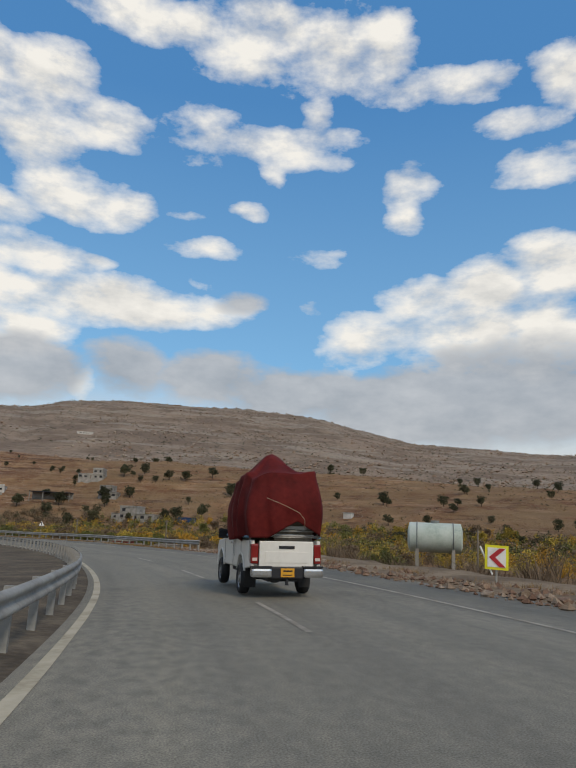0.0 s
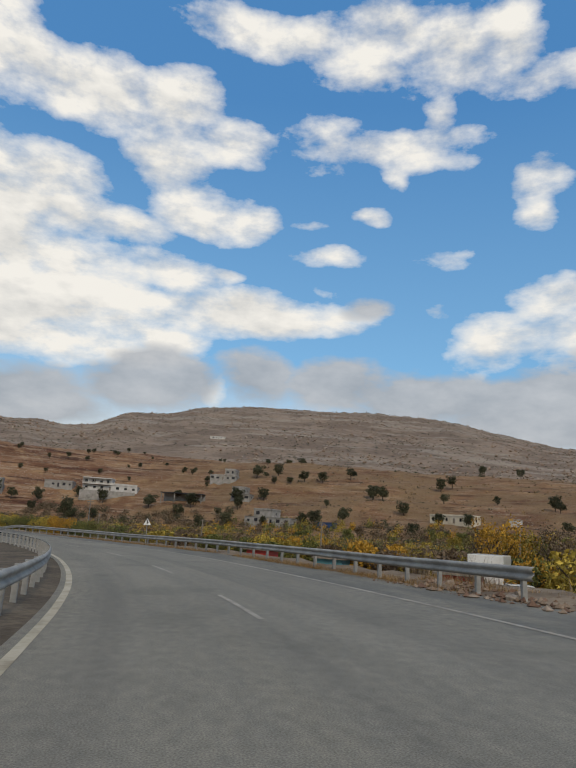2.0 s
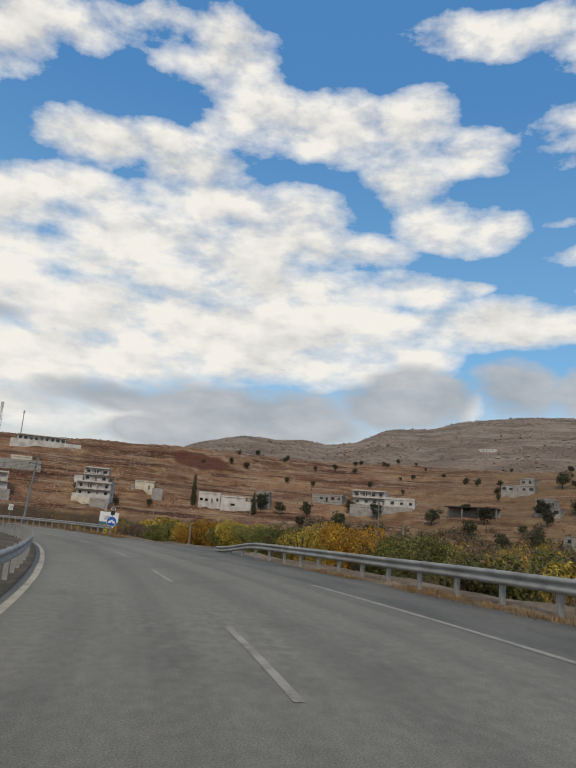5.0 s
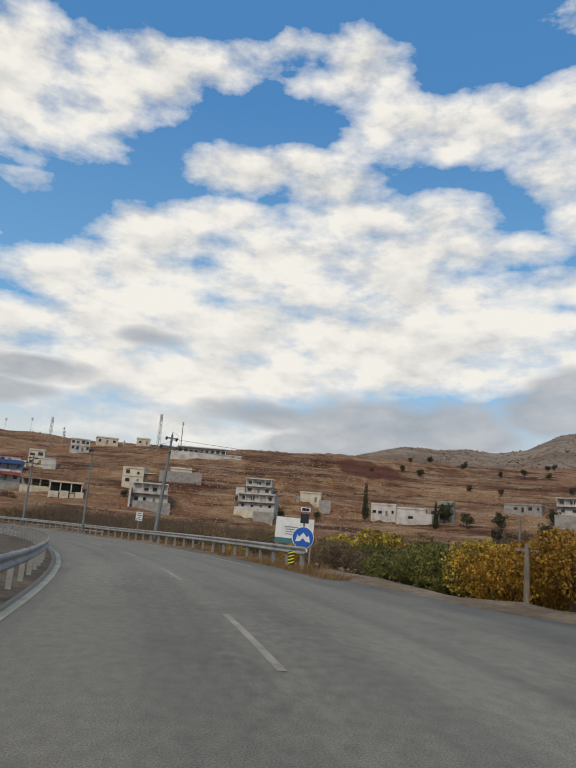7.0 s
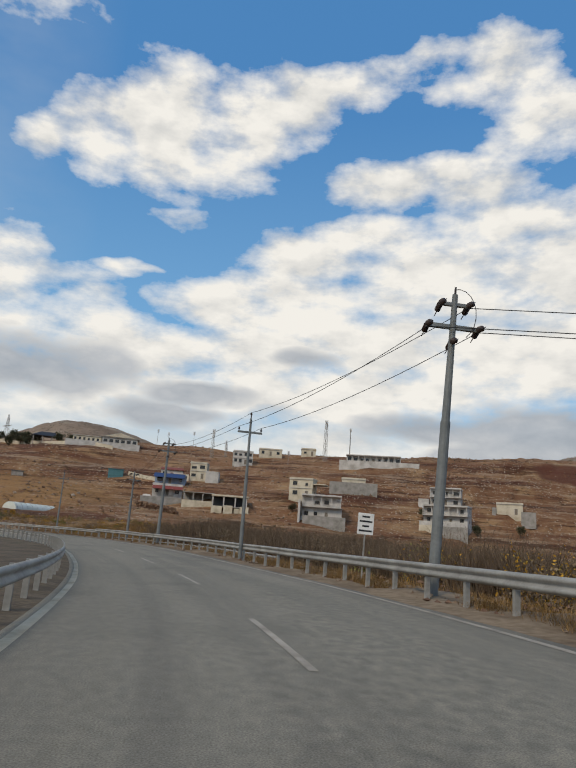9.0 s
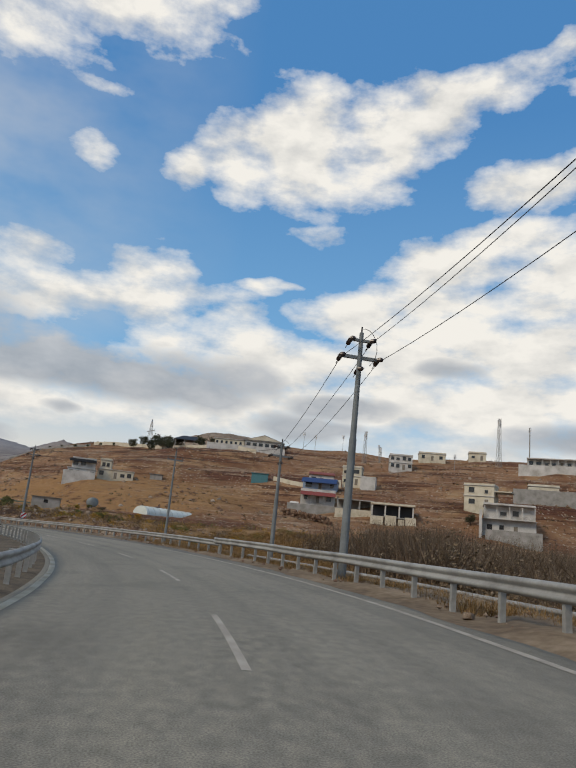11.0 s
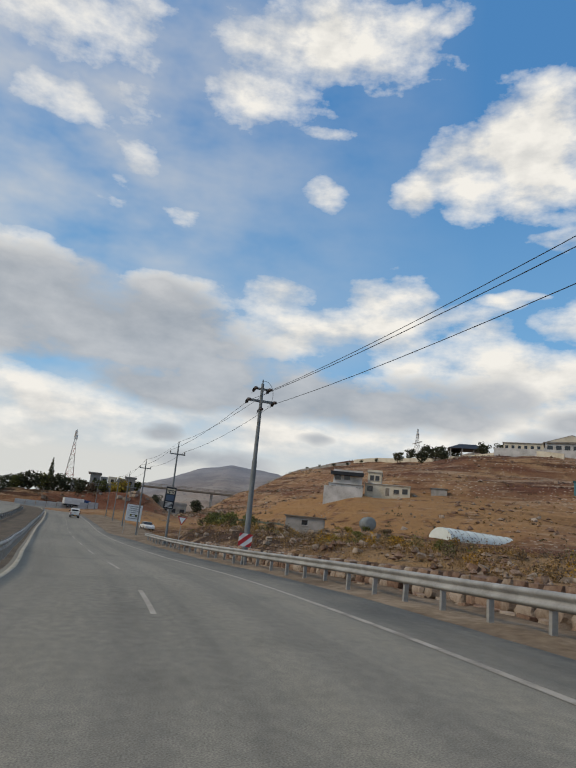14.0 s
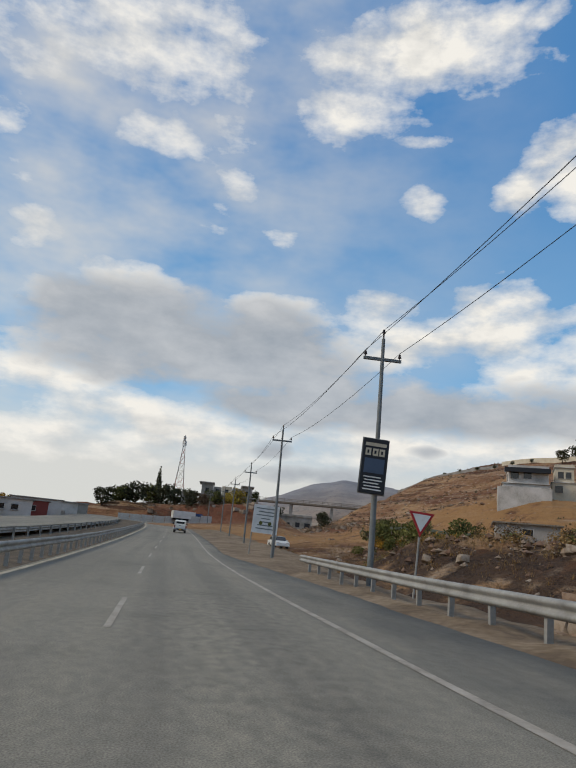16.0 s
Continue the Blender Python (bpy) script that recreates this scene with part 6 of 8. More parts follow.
for sx in (-0.35, 0.35):
    part("emblem", flat(shifted(ring(0.14, 16), sx, 2.5), -0.02, -0.012), M["leaf_green"], ob, "small green emblem")


# ---- tanks, sheds and the plastic tunnel ----
def lying_tank(name, x, y, z, turn, length, r, material, label, legs):
    ob = thing(name, pose(x, y, z, 0, 0, turn), label, "tank")
    bm = bmesh.new()
    prof = [(-length / 2 - 0.10, 0.02), (-length / 2 - 0.08, r * 0.6), (-length / 2, r * 0.97), (-length / 2 + 0.06, r), (length / 2 - 0.06, r), (length / 2, r * 0.97), (length / 2 + 0.08, r * 0.6), (length / 2 + 0.10, 0.02)]
    for (xa, ra), (xb, rb) in zip(prof, prof[1:]):
        tube(bm, (xa, 0, legs + r), (xb, 0, legs + r), ra, rb, 24, False)
    bmesh.ops.remove_doubles(bm, verts=bm.verts, dist=0.001)
    part("shell", bm, material, ob, smooth=True)
    for sx in (-0.35, 0.35):
        bm = bmesh.new()
        bent(bm, [(sx * length, r * 1.03 * math.cos(t), legs + r + r * 1.03 * math.sin(t)) for t in np.linspace(0, math.tau, 25)], 0.03, 5)
        part("hoop", bm, M["grey_tank"], ob, "dark steel hoop")
        for sy in (-0.6, 0.6):
            part("leg", boxed(sx * length - 0.08, sx * length + 0.08, sy * r - 0.08, sy * r + 0.08, -0.8, legs + 0.25 * r), M["block_wall"], ob)
    part("manhole", tubed((0, 0, legs + 2 * r - 0.03), (0, 0, legs + 2 * r + 0.12), 0.22, 0.22, n=16), M["grey_tank"], ob)
    return ob


lying_tank("water_tank", 8.9, 36.9, -0.15, -12, 2.6, 0.75, M["tank"], "pale green cylinder tank with black hoops on block legs", 1.1)
lying_tank("water_tank", -303.5, 136.8, 3.2, 20, 2.6, 1.1, M["grey_tank"], "dull grey cylinder tank lying on the slope", 0.7)

x0, y0 = -303.0, 155.0
ob = thing("plastic_tunnel", pose(x0, y0, gz(x0, y0) + 0.1, 0, 0, 137), "long low tunnel of milky plastic sheet", "greenhouse")
bm = bmesh.new()
rows, n = [], 15
for i, xx in enumerate(np.linspace(-10.2, 10.2, 40)):
    k = 1.0 + 0.03 * math.sin(i * 1.9)
    rows += [(xx, 2.2 * k * math.cos(t), 2.0 * k * math.sin(t) + 0.03 * math.sin(i * 3 + t * 5) - 0.05) for t in np.linspace(0, math.pi, n)]
me = mesh_from("sheet", rows, grid_faces(40, n), M["plastic_sheet"], smooth=True)
part_of("sheet", me, None, ob)
for sx in (-10.2, 10.2):
    part("end_sheet", flat([(2.2 * math.cos(t), 2.0 * math.sin(t) - 0.05) for t in np.linspace(0, math.pi, 15)], -0.02, 0.02), M["plastic_sheet"], ob).matrix_basis = pose(sx, 0, 0, 0, 0, 90)
for xx in np.linspace(-9.5, 9.5, 9):
    bm = bmesh.new()
    bent(bm, [(xx, 2.24 * math.cos(t), 2.05 * math.sin(t)) for t in np.linspace(0, math.pi, 13)], 0.03, 5)
    part("hoop", bm, M["steel"], ob)


# ---- houses ----
def face_turn(x, y, to=(-110.0, 110.0)):
    """The turn with which a thing's front, its -y side, looks at a place."""
    dx, dy = to[0] - x, to[1] - y
    return math.degrees(math.atan2(dx, -dy))


def window(parent, x, y, z, w, h, side=0.0, shade_fill=False, frame_mat="white_wall"):
    """A window on a wall that faces -y; side: turn of the wall."""
    bm = bmesh.new()
    t = 0.05
    for a in ((-w / 2, w / 2, z, z + t), (-w / 2, w / 2, z + h - t, z + h), (-w / 2, -w / 2 + t, z + t, z + h - t), (w / 2 - t, w / 2, z + t, z + h - t)):
        box(bm, a[0], a[1], -0.05, 0.05, a[2], a[3])
    win = part("window", bm, M[frame_mat], parent)
    win.matrix_basis = pose(0, 0, 0, 0, 0, side) @ pose(x, y, 0)
    # an open one is closed by a black panel, painted for the shade inside
    part("pane_or_shade_fill", boxed(-w / 2 + 0.03, w / 2 - 0.03, -0.02, 0.04, z + 0.03, z + h - 0.03), M["sign_and_shade_black"] if shade_fill else M["glass"], win)
    if not shade_fill:
        part("sill", boxed(-w / 2 - 0.08, w / 2 + 0.08, -0.12, 0.02, z - 0.08, z - 0.004), M["block_wall"], win)
    return win


def house(x, y, w, d, floors, label, wall="white_wall", turn=None, z=None, floor_h=3.1, win=3, porch=False, raw=False, side_win=1, roof="white_wall", sink=3.5, parapet=0.5, steps=(), group="houses on the slope"):
    """A flat-roofed house. floors: for each storey the share of the width and an offset; porch: columns in front of the top storey."""
    turn = face_turn(x, y) if turn is None else turn
    z = gz(x, y) if z is None else z
    ob = thing("house", pose(x, y, z, 0, 0, turn), label, "house", group)
    vary = np.random.default_rng(int(abs(x) * 7 + abs(y) * 13))
    turn_in = vary.uniform(-9, 9)
    ob.matrix_basis = pose(x, y, z, 0, 0, turn + turn_in)
    for k, (share, off) in enumerate(floors):
        ww, cx = w * share, w * off
        z0, z1 = k * floor_h, (k + 1) * floor_h
        yy = 0.0
        bm = boxed(cx - ww / 2, cx + ww / 2, -d / 2, d / 2, z0 - (sink if k == 0 else 0), z1 - 0.16, bevel=0.03)
        body = part("wall", bm, M[wall], ob)
        slab = part("roof_slab", boxed(cx - ww / 2 - 0.25, cx + ww / 2 + 0.25, -d / 2 - 0.3, d / 2 + 0.2, z1 - 0.158, z1 - 0.004, bevel=0.03), M[roof], ob)
        top = k == len(floors) - 1
        if porch and top:
            bar = part("porch_floor", boxed(cx - ww / 2, cx + ww / 2, -d / 2 - 1.7, -d / 2 - 0.31, z0 - 0.14, z0 + 0.04), M[roof], ob)
            part("porch_roof", boxed(cx - ww / 2 - 0.1, cx + ww / 2 + 0.1, -d / 2 - 1.9, -d / 2 - 0.31, z1 - 0.15, z1 + 0.12), M[roof], ob)
            n = max(3, int(ww / 2.2))
            for i in range(n):
                px = cx - ww / 2 + 0.15 + (ww - 0.3) * i / (n - 1)
                part("column", boxed(px - 0.12, px + 0.12, -d / 2 - 1.65, -d / 2 - 1.41, z0 + 0.04, z1 - 0.15), M[roof], ob)
            for q in range(3):
                part("railing", boxed(cx - ww / 2, cx + ww / 2, -d / 2 - 1.60, -d / 2 - 1.56, z0 + 0.3 + 0.3 * q, z0 + 0.34 + 0.3 * q), M["steel"], ob)
        if top and parapet:
            part("parapet", boxed(cx - ww / 2 - 0.1, cx + ww / 2 + 0.1, -d / 2 - 0.12, -d / 2 + 0.06, z1, z1 + parapet), M[wall], ob)
            for e in (-1, 1):
                xa = cx + e * (ww / 2)
                part("parapet", boxed(xa - 0.09, xa + 0.09, -d / 2 + 0.08, d / 2, z1, z1 + parapet), M[wall], ob)
        n = max(1, int(round(win * share)))
        for i in range(n):
            px = cx - ww / 2 + ww * (i + 0.5) / n
            if k == 0 and i == n // 2 and n > 1:
                # the doorway of an unfinished house is coloured black for the shade within
                door = part("door", boxed(px - 0.5, px + 0.5, -d / 2 - 0.05, -d / 2 + 0.05, 0.0, 2.1), M["sign_and_shade_black"] if raw else M["wood"], ob)
                part("frame", boxed(px - 0.6, px + 0.6, -d / 2 - 0.03, -d / 2 + 0.03, 0.0, 2.2), M[roof], door)
            elif vary.uniform() < 0.86:
                wide = min(vary.uniform(0.9, 2.2), 0.62 * ww / n)
                window(ob, px + vary.uniform(-0.2, 0.2), -d / 2, z0 + vary.uniform(0.7, 1.0), wide, vary.uniform(1.0, 1.6), 0.0, raw, "block_wall" if raw or vary.uniform() < 0.5 else "wood")
        for i in range(side_win):
            for side, ex in ((-90, ww / 2 - cx), (90, ww / 2 + cx)):
                window(ob, (i - (side_win - 1) / 2) * 2.4, -ex, z0 + 0.9, vary.uniform(0.7, 1.3), 1.2, side, raw, "block_wall")
    for x0, x1, y0, y1, z0, z1, m_ in steps:
        part("terrace_wall", boxed(x0, x1, y0, y1, z0 - (2.5 if z0 < 0.5 else 0), z1, bevel=0.02), M[m_], ob)
    return ob


F1 = [(1, 0)]
F2 = [(1, 0), (1, 0)]
house(-172.7, 376.2, 29, 11, [(1, 0), (0.52, -0.24)], "long white two-storey house with a terrace and dark windows", win=7, porch=True, steps=[(-1.0, 14.4, -5.6, -5.4, 3.1, 4.0, "white_wall"), (-15, 14, -9.5, -9.2, -3.5, -0.4, "block_wall")])
house(-118.5, 409, 15, 10, [(1, 0), (0.4, 0.28)], "low modern grey house with an upper box room", "block_wall", win=5, roof="white_wall")
house(-97, 371, 10, 8, [(1, 0.0), (0.7, -0.1)], "unfinished grey block house with openings painted black for shade", "block_wall", win=3, raw=True, roof="block_wall")
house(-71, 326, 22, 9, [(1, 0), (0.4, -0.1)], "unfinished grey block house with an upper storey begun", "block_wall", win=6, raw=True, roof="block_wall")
house(7.6, 327, 20, 7, F1, "long low cream house behind small trees", "cream_wall", win=6, side_win=1)
house(31, 319, 4, 3.5, F1, "tiny white hut on the dry slope", win=1, side_win=0, floor_h=2.3, parapet=0.0)
house(-203, 375, 15, 9, F1, "low brown unfinished house with black panels for shaded open rooms", "block_wall", win=5, raw=True, roof="block_wall")
house(-246, 335, 10.5, 8, F1, "white house with a row of tall windows", win=4, porch=False, floor_h=4.6)
house(-235.5, 340, 12, 8, F1, "blank white-rendered building with a stepped roof", floor_h=4.9, win=1, side_win=0, steps=[(6.0, 8.6, -4, 3, -1.2, 3.2, "white_wall")])
house(-226, 349, 10, 7.5, [(1, 0), (0.6, 0.15)], "unfinished concrete house with black panels for shaded open floors", "block_wall", win=3, raw=True, roof="block_wall")
for x, y, h in [(-166, 318, 8.5), (-160, 313, 6.5), (-172, 331, 7.5), (-186, 322, 6.0), (-152, 318, 6.0), (-212, 345, 7.0), (-262, 290, 4.5), (-280, 282, 4.0), (-296, 238, 3.5), (-258, 306, 4.0)]:
    tree("dark", x, y, h, label="dark round-headed tree beside the houses")
B3 = [(1.05, 0), (1, 0)]
house(-283.7, 296, 11, 8, F2, "white terraced house with flat roofs stepping downhill", win=3, porch=True, steps=[(-9.5, -5.7, -6, -1, -1.5, 2.2, "white_wall")])
house(-272, 286, 15, 7, F2, "white lower terrace of a stepped house", win=4, porch=True, steps=[(-8, 8, -7.5, -7.2, -2.6, 0.9, "white_wall"), (1, 9, -11.5, -11.2, -4.0, -0.8, "block_wall"), (-7.5, 0.5, -9.6, -9.3, -3.4, -0.6, "cream_wall")])
house(-288.9, 245.2, 13, 8, B3, "white house with an open columned upper floor", win=4, porch=True, floor_h=3.7, steps=[(-7.6, -6.9, -8, 3, -2, 5.6, "white_wall"), (-6, 8, -8.6, -8.3, -2.2, 0.6, "block_wall")])
house(-309.5, 272, 9, 8, F1, "small white house behind a grey yard wall", "cream_wall", win=3, floor_h=3.6, steps=[(-9, 9, -7.5, -7.25, -1.5, 2.0, "block_wall")])
house(-303.5, 246, 8.5, 7, F2, "cream house with a flat canopy", "cream_wall", win=2, steps=[(4.3, 9, -3.5, 3, 4.4, 4.7, "cream_wall")])
house(-270.5, 314.5, 9, 6, F1, "small cream house with a flat roof", "cream_wall", win=2, floor_h=3.8, steps=[(-6, -4.6, -4, 2, -1.5, 2.2, "block_wall"), (4, 9, -5.5, -5.2, -2.2, 1.0, "block_wall")])
# the red and blue roofed house that steps down the slope
at_ = (-155.0, 140.0)
ob = house(-329.4, 204.2, 10.6, 7, F1, "white ground floor with a red sheet awning and a white balustrade", win=3, turn=face_turn(-329, 204, at_), parapet=0.95, floor_h=3.3, steps=[(-9.0, 9, -8.5, -8.2, -5.0, -0.9, "block_wall")], z=gz(-329.4, 204.2) + 0.8)
part("awning", boxed(-5.4, 5.4, -1.25, 1.25, -0.05, 0.05), M["roof_red"], ob, "red sheet awning").matrix_basis = pose(0, -4.75, 2.75, 30)
for sx in (-5.2, -1.8, 1.8, 5.2):
    part("awning_post", tubed((sx, -5.9, -0.3), (sx, -5.9, 2.5), 0.06, 0.06), M["steel"], ob)
ob = house(-342.5, 209.5, 11.5, 6, F1, "pale blue middle house with a blue sheet awning", "blue_render", win=3, turn=face_turn(-342, 209, at_), floor_h=3.2)
part("awning", boxed(-6.0, 5.6, -1.6, 1.6, -0.06, 0.06), M["blue_metal"], ob, "blue sheet awning").matrix_basis = pose(0, -4.6, 3.0, 32)
ob = house(-358, 215, 9.0, 6, F1, "low house under a dark red sheet roof", win=3, roof="roof_red", turn=face_turn(-358, 215, at_), parapet=0.0, floor_h=3.2)
part("roof", boxed(-4.6, 4.6, -1.7, 1.7, -0.06, 0.06), M["roof_red"], ob, "dark red sheet roof").matrix_basis = pose(0, -2.1, 3.85, 18)
house(-349, 223.4, 6.6, 6, F2, "yellowish house with an open terrace", "cream_wall", win=2, turn=face_turn(-349, 223, at_), steps=[(3.4, 8.6, -5.5, -1, -0.5, 3.0, "white_wall"), (-9, -3.4, -4.4, -4.2, -1, 1.2, "cream_wall")])
ob = thing("shelter", pose(-315.5, 211.2, gz(-315.5, 211.2), 0, 0, face_turn(-315.5, 211.2, at_)), "low open shelter with dark bays and a flat roof", "shelter")
part("roof", boxed(-5.4, 5.4, -3.4, 3.2, 3.3, 3.6, bevel=0.04), M["block_wall"], ob)
part("back_wall", boxed(-5.2, 5.2, 2.6, 2.9, -1.5, 3.3), M["block_wall"], ob)
part("yard_wall", boxed(-5.6, 9.0, -3.9, -3.6, -3.0, 0.7), M["cream_wall"], ob)
for sx in (-5.0, -1.8, 1.4, 4.8):
    part("pillar", boxed(sx - 0.2, sx + 0.2, -3.2, -2.8, -1.0, 3.3), M["block_wall"], ob)
ob = thing("porch_house", pose(-306, 219, gz(-306, 219) + 0.9, 0, 0, face_turn(-306, 219, at_)), "cream house front with a columned porch over a patched wall", "house")
part("roof", boxed(-6.2, 6.2, -3.6, 3.4, 3.2, 3.75, bevel=0.05), M["cream_wall"], ob)
# shade of the recess put into the colour: a black back wall
part("back_wall", boxed(-5.8, 5.8, 0.4, 0.7, 0, 3.2), M["sign_and_shade_black"], ob, "back wall painted black for the shade of the porch")
part("floor", boxed(-6, 6, -3.4, 3.4, -0.3, 0.0), M["block_wall"], ob)
for k, (xa, xb, top) in enumerate([(-6.0, -2.4, -0.1), (-1.9, 1.2, 0.25), (1.7, 3.4, -0.6), (3.6, 6.6, 0.1)]):
    part("wall_panel", boxed(xa, xb, -3.9 - 0.3 * (k % 2), -3.5, -5.5, top, bevel=0.03), M["cream_wall"], ob)
for sx in (-5.7, -2.0, 1.9, 5.7):
    part("column", boxed(sx - 0.2, sx + 0.2, -3.3, -2.9, 0, 3.2), M["white_wall"], ob)
ob = thing("water_tank", pose(-331.2, 197.2, gz(-331.2, 197.2), 0, 0, face_turn(-331, 197, at_)), "square white water tank beside the house", "tank")
part("shell", boxed(-1.4, 1.4, -1.2, 1.2, -0.6, 2.4, bevel=0.15), M["sign_white"], ob)
part("lid", tubed((0, 0, 2.4), (0, 0, 2.52), 0.35, 0.33, n=16), M["sign_white"], ob)
# the wall of red stones below it
ob = thing("stone_wall", Matrix.Identity(4), "tumbling wall of red field stones below the house", "wall")
r_ = np.random.default_rng(19)
for k in range(150):
    t_, row = (k % 30) / 29, k // 30
    x, y = -316.5 + 13.5 * t_ + 0.25 * r_.normal(), 190.0 + 9.5 * t_ - 0.35 * row + 0.25 * r_.normal()
    part_of("stone", RED_STONES[k % 5], None, ob, at=pose(x, y, gz(x, y) + 0.15 + 0.42 * row, r_.uniform(-20, 20), 0, r_.uniform(0, 360)) @ Matrix.Scale(float(r_.uniform(0.4, 0.75)), 4))
# along the crest
house(-377, 255, 9.0, 8, F2, "white two-storey villa on the crest", win=4, sink=2.5, floor_h=2.9)
house(-338, 302, 24, 8, F1, "long low white building with a columned front on the crest", win=9, porch=True, sink=2.5, steps=[(-15, 20, -6, -5.7, -2.5, 0.6, "white_wall")])
house(-376, 290, 7, 6, F1, "small cream house on the crest", "cream_wall", win=2, sink=2.5)
house(-384, 273, 11, 7, F1, "low cream building on the crest", "cream_wall", win=3, sink=2.5)
# the white house above the field
ob = house(-368.5, 132.0, 9.0, 8, [(1, 0), (0.85, 0.05)], "white house with a dark roof band and a walled yard", win=4, turn=face_turn(-368.5, 132.0, (-181, 124)), sink=2.0, steps=[(-5.6, 4.6, -7.0, -6.7, -1.8, 1.9, "white_wall"), (-5.6, -5.3, -6.7, -4.2, -1.8, 1.9, "white_wall")])
part("roof_band", boxed(-4.2, 4.6, -5.2, -3.9, 5.2, 6.1), M["sign_and_shade_black"], ob, "dark roof band")
house(-371.0, 143.5, 12, 8, [(1, 0), (0.3, -0.3)], "long cream house beside the white one", "cream_wall", win=5, turn=face_turn(-371.0, 143.5, (-181, 124)), sink=2.0)
# the hall and wall on the crest
ob = thing("hall", pose(-419.7, 207.7, gz(-419.7, 207.7) - 1.0, 0, 0, face_turn(-419.7, 207.7, (-160, 138))), "long white hall with a low grey gable roof", "building")
part("wall", boxed(-8.5, 8.5, -5, 5, -3, 3.4), M["white_wall"], ob)
part("roof", flat([(-9.2, 3.3), (9.2, 3.3), (0, 6.2)], -5.6, 5.6), M["block_wall"], ob, "grey sheet gable roof")
part("annexe", boxed(-22, -8.8, -4, 4, -3, 3.0, bevel=0.04), M["cream_wall"], ob, "long cream annexe")
part("annexe_roof", boxed(-22.4, -8.8, -4.4, 4.3, 3.004, 3.2), M["white_wall"], ob)
for k in range(6):
    window(ob, -21.0 + 2.1 * k, -4.0, 0.8, 1.1, 1.4)
part("terrace", boxed(-25, 9.5, -8.2, -7.9, -5.0, 0.4), M["white_wall"], ob, "white terrace wall")
part("gable", flat([(-7.2, 3.7), (7.2, 3.7), (0, 5.8)], -5.72, -5.62), M["cream_wall"], ob)
for k in range(6):
    window(ob, -6.9 + 2.75 * k, -5.0, 1.0, 1.9, 1.5)


def long_wall(s0, s1, d0, d1, h, material, label, lift=0.0):
    ob = thing("boundary_wall", Matrix.Identity(4), label, "wall", "boundary walls")
    rows = []
    n = 14
    for k, t in enumerate(np.linspace(0, 1, n)):
        x, y = (float(v) for v in road_xy(s0 + (s1 - s0) * t, d0 + (d1 - d0) * t))
        zz = gz(x, y) + lift
        x2, y2 = (float(v) for v in road_xy(s0 + (s1 - s0) * t, d0 + (d1 - d0) * t + 0.3))
        rows += [(x, y, zz - 1.5), (x, y, zz + h), (x2, y2, zz + h), (x2, y2, zz - 1.5)]
    part_of("panel", mesh_from("panel", rows, grid_faces(n, 4, True), M[material]), None, ob)
    return ob


long_wall(425, 520, 150, 140, 1.8, "cream_wall", "long cream garden wall along the crest")
long_wall(520, 556, 138, 118, 1.2, "block_wall", "low grey wall at the edge of the crest")
ob = thing("pavilion", pose(-446.9, 177.4, gz(-446.9, 177.4), 0, 0, face_turn(-446.9, 177.4, (-160, 138))), "open garden pavilion with a dark hipped roof", "pavilion")
bm = bmesh.new()
tip = [bm.verts.new((-3, 0, 6.2)), bm.verts.new((3, 0, 6.2))]
eave = [bm.verts.new(v) for v in ((-7.5, -4.5, 3.8), (7.5, -4.5, 3.8), (7.5, 4.5, 3.8), (-7.5, 4.5, 3.8))]
for f in ((eave[0], eave[1], tip[1], tip[0]), (eave[2], eave[3], tip[0], tip[1]), (eave[1], eave[2], tip[1]), (eave[3], eave[0], tip[0]), tuple(reversed(eave))):
    bm.faces.new(f)
part("roof", bm, M["sign_and_shade_black"], ob)
for sx in (-6.5, -2.2, 2.2, 6.5):
    for sy in (-4, 4):
        part("column", boxed(sx - 0.18, sx + 0.18, sy - 0.18, sy + 0.18, -1, 3.8), M["block_wall"], ob)


# small sheds and shelters
def shed(x, y, w, d, h, wall, roof, label, z=None, turn=None, win=1):
    ob = thing("shed", pose(x, y, gz(x, y) if z is None else z, 0, 0, face_turn(x, y) if turn is None else turn), label, "shed")
    part("wall", boxed(-w / 2, w / 2, -d / 2, d / 2, -1.0, h, bevel=0.02), M[wall], ob)
    part("roof", boxed(-w / 2 - 0.3, w / 2 + 0.3, -d / 2 - 0.3, d / 2 + 0.3, h + 0.004, h + 0.16), M[roof], ob)
    for k in range(win):
        window(ob, (k - (win - 1) / 2) * 2.0, -d / 2, h * 0.35, 1.1, 0.9)
    return ob


shed(-297.2, 126.5, 6.2, 4, 2.0, "block_wall", "wood", "low grey block shed with a white window", z=gz(-297.2, 126.5) + 0.3, turn=face_turn(-297, 126, (-204, 126)))
shed(-371.8, 157.5, 4.2, 2.6, 1.5, "block_wall", "grey_tank", "small grey sheet-roofed hut on the slope", win=0)
shed(-46, 321, 9, 3, 2.0, "blue_metal", "blue_metal", "stall under bright blue sheeting", win=0)
net = thing("shade_net", pose(-289.5, 118.5, gz(-289.5, 118.5) + 0.2, 0, 0, face_turn(-289.5, 118.5, (-204, 126))), "dark sagging shade net stretched over low posts", "shade net")
for sx in (-5.0, -2.5, 0.0, 2.5, 5.0):
    part("post", tubed((sx, 0, -1.0), (sx, 0, 1.75), 0.05, 0.04, n=8), M["wood"], net)
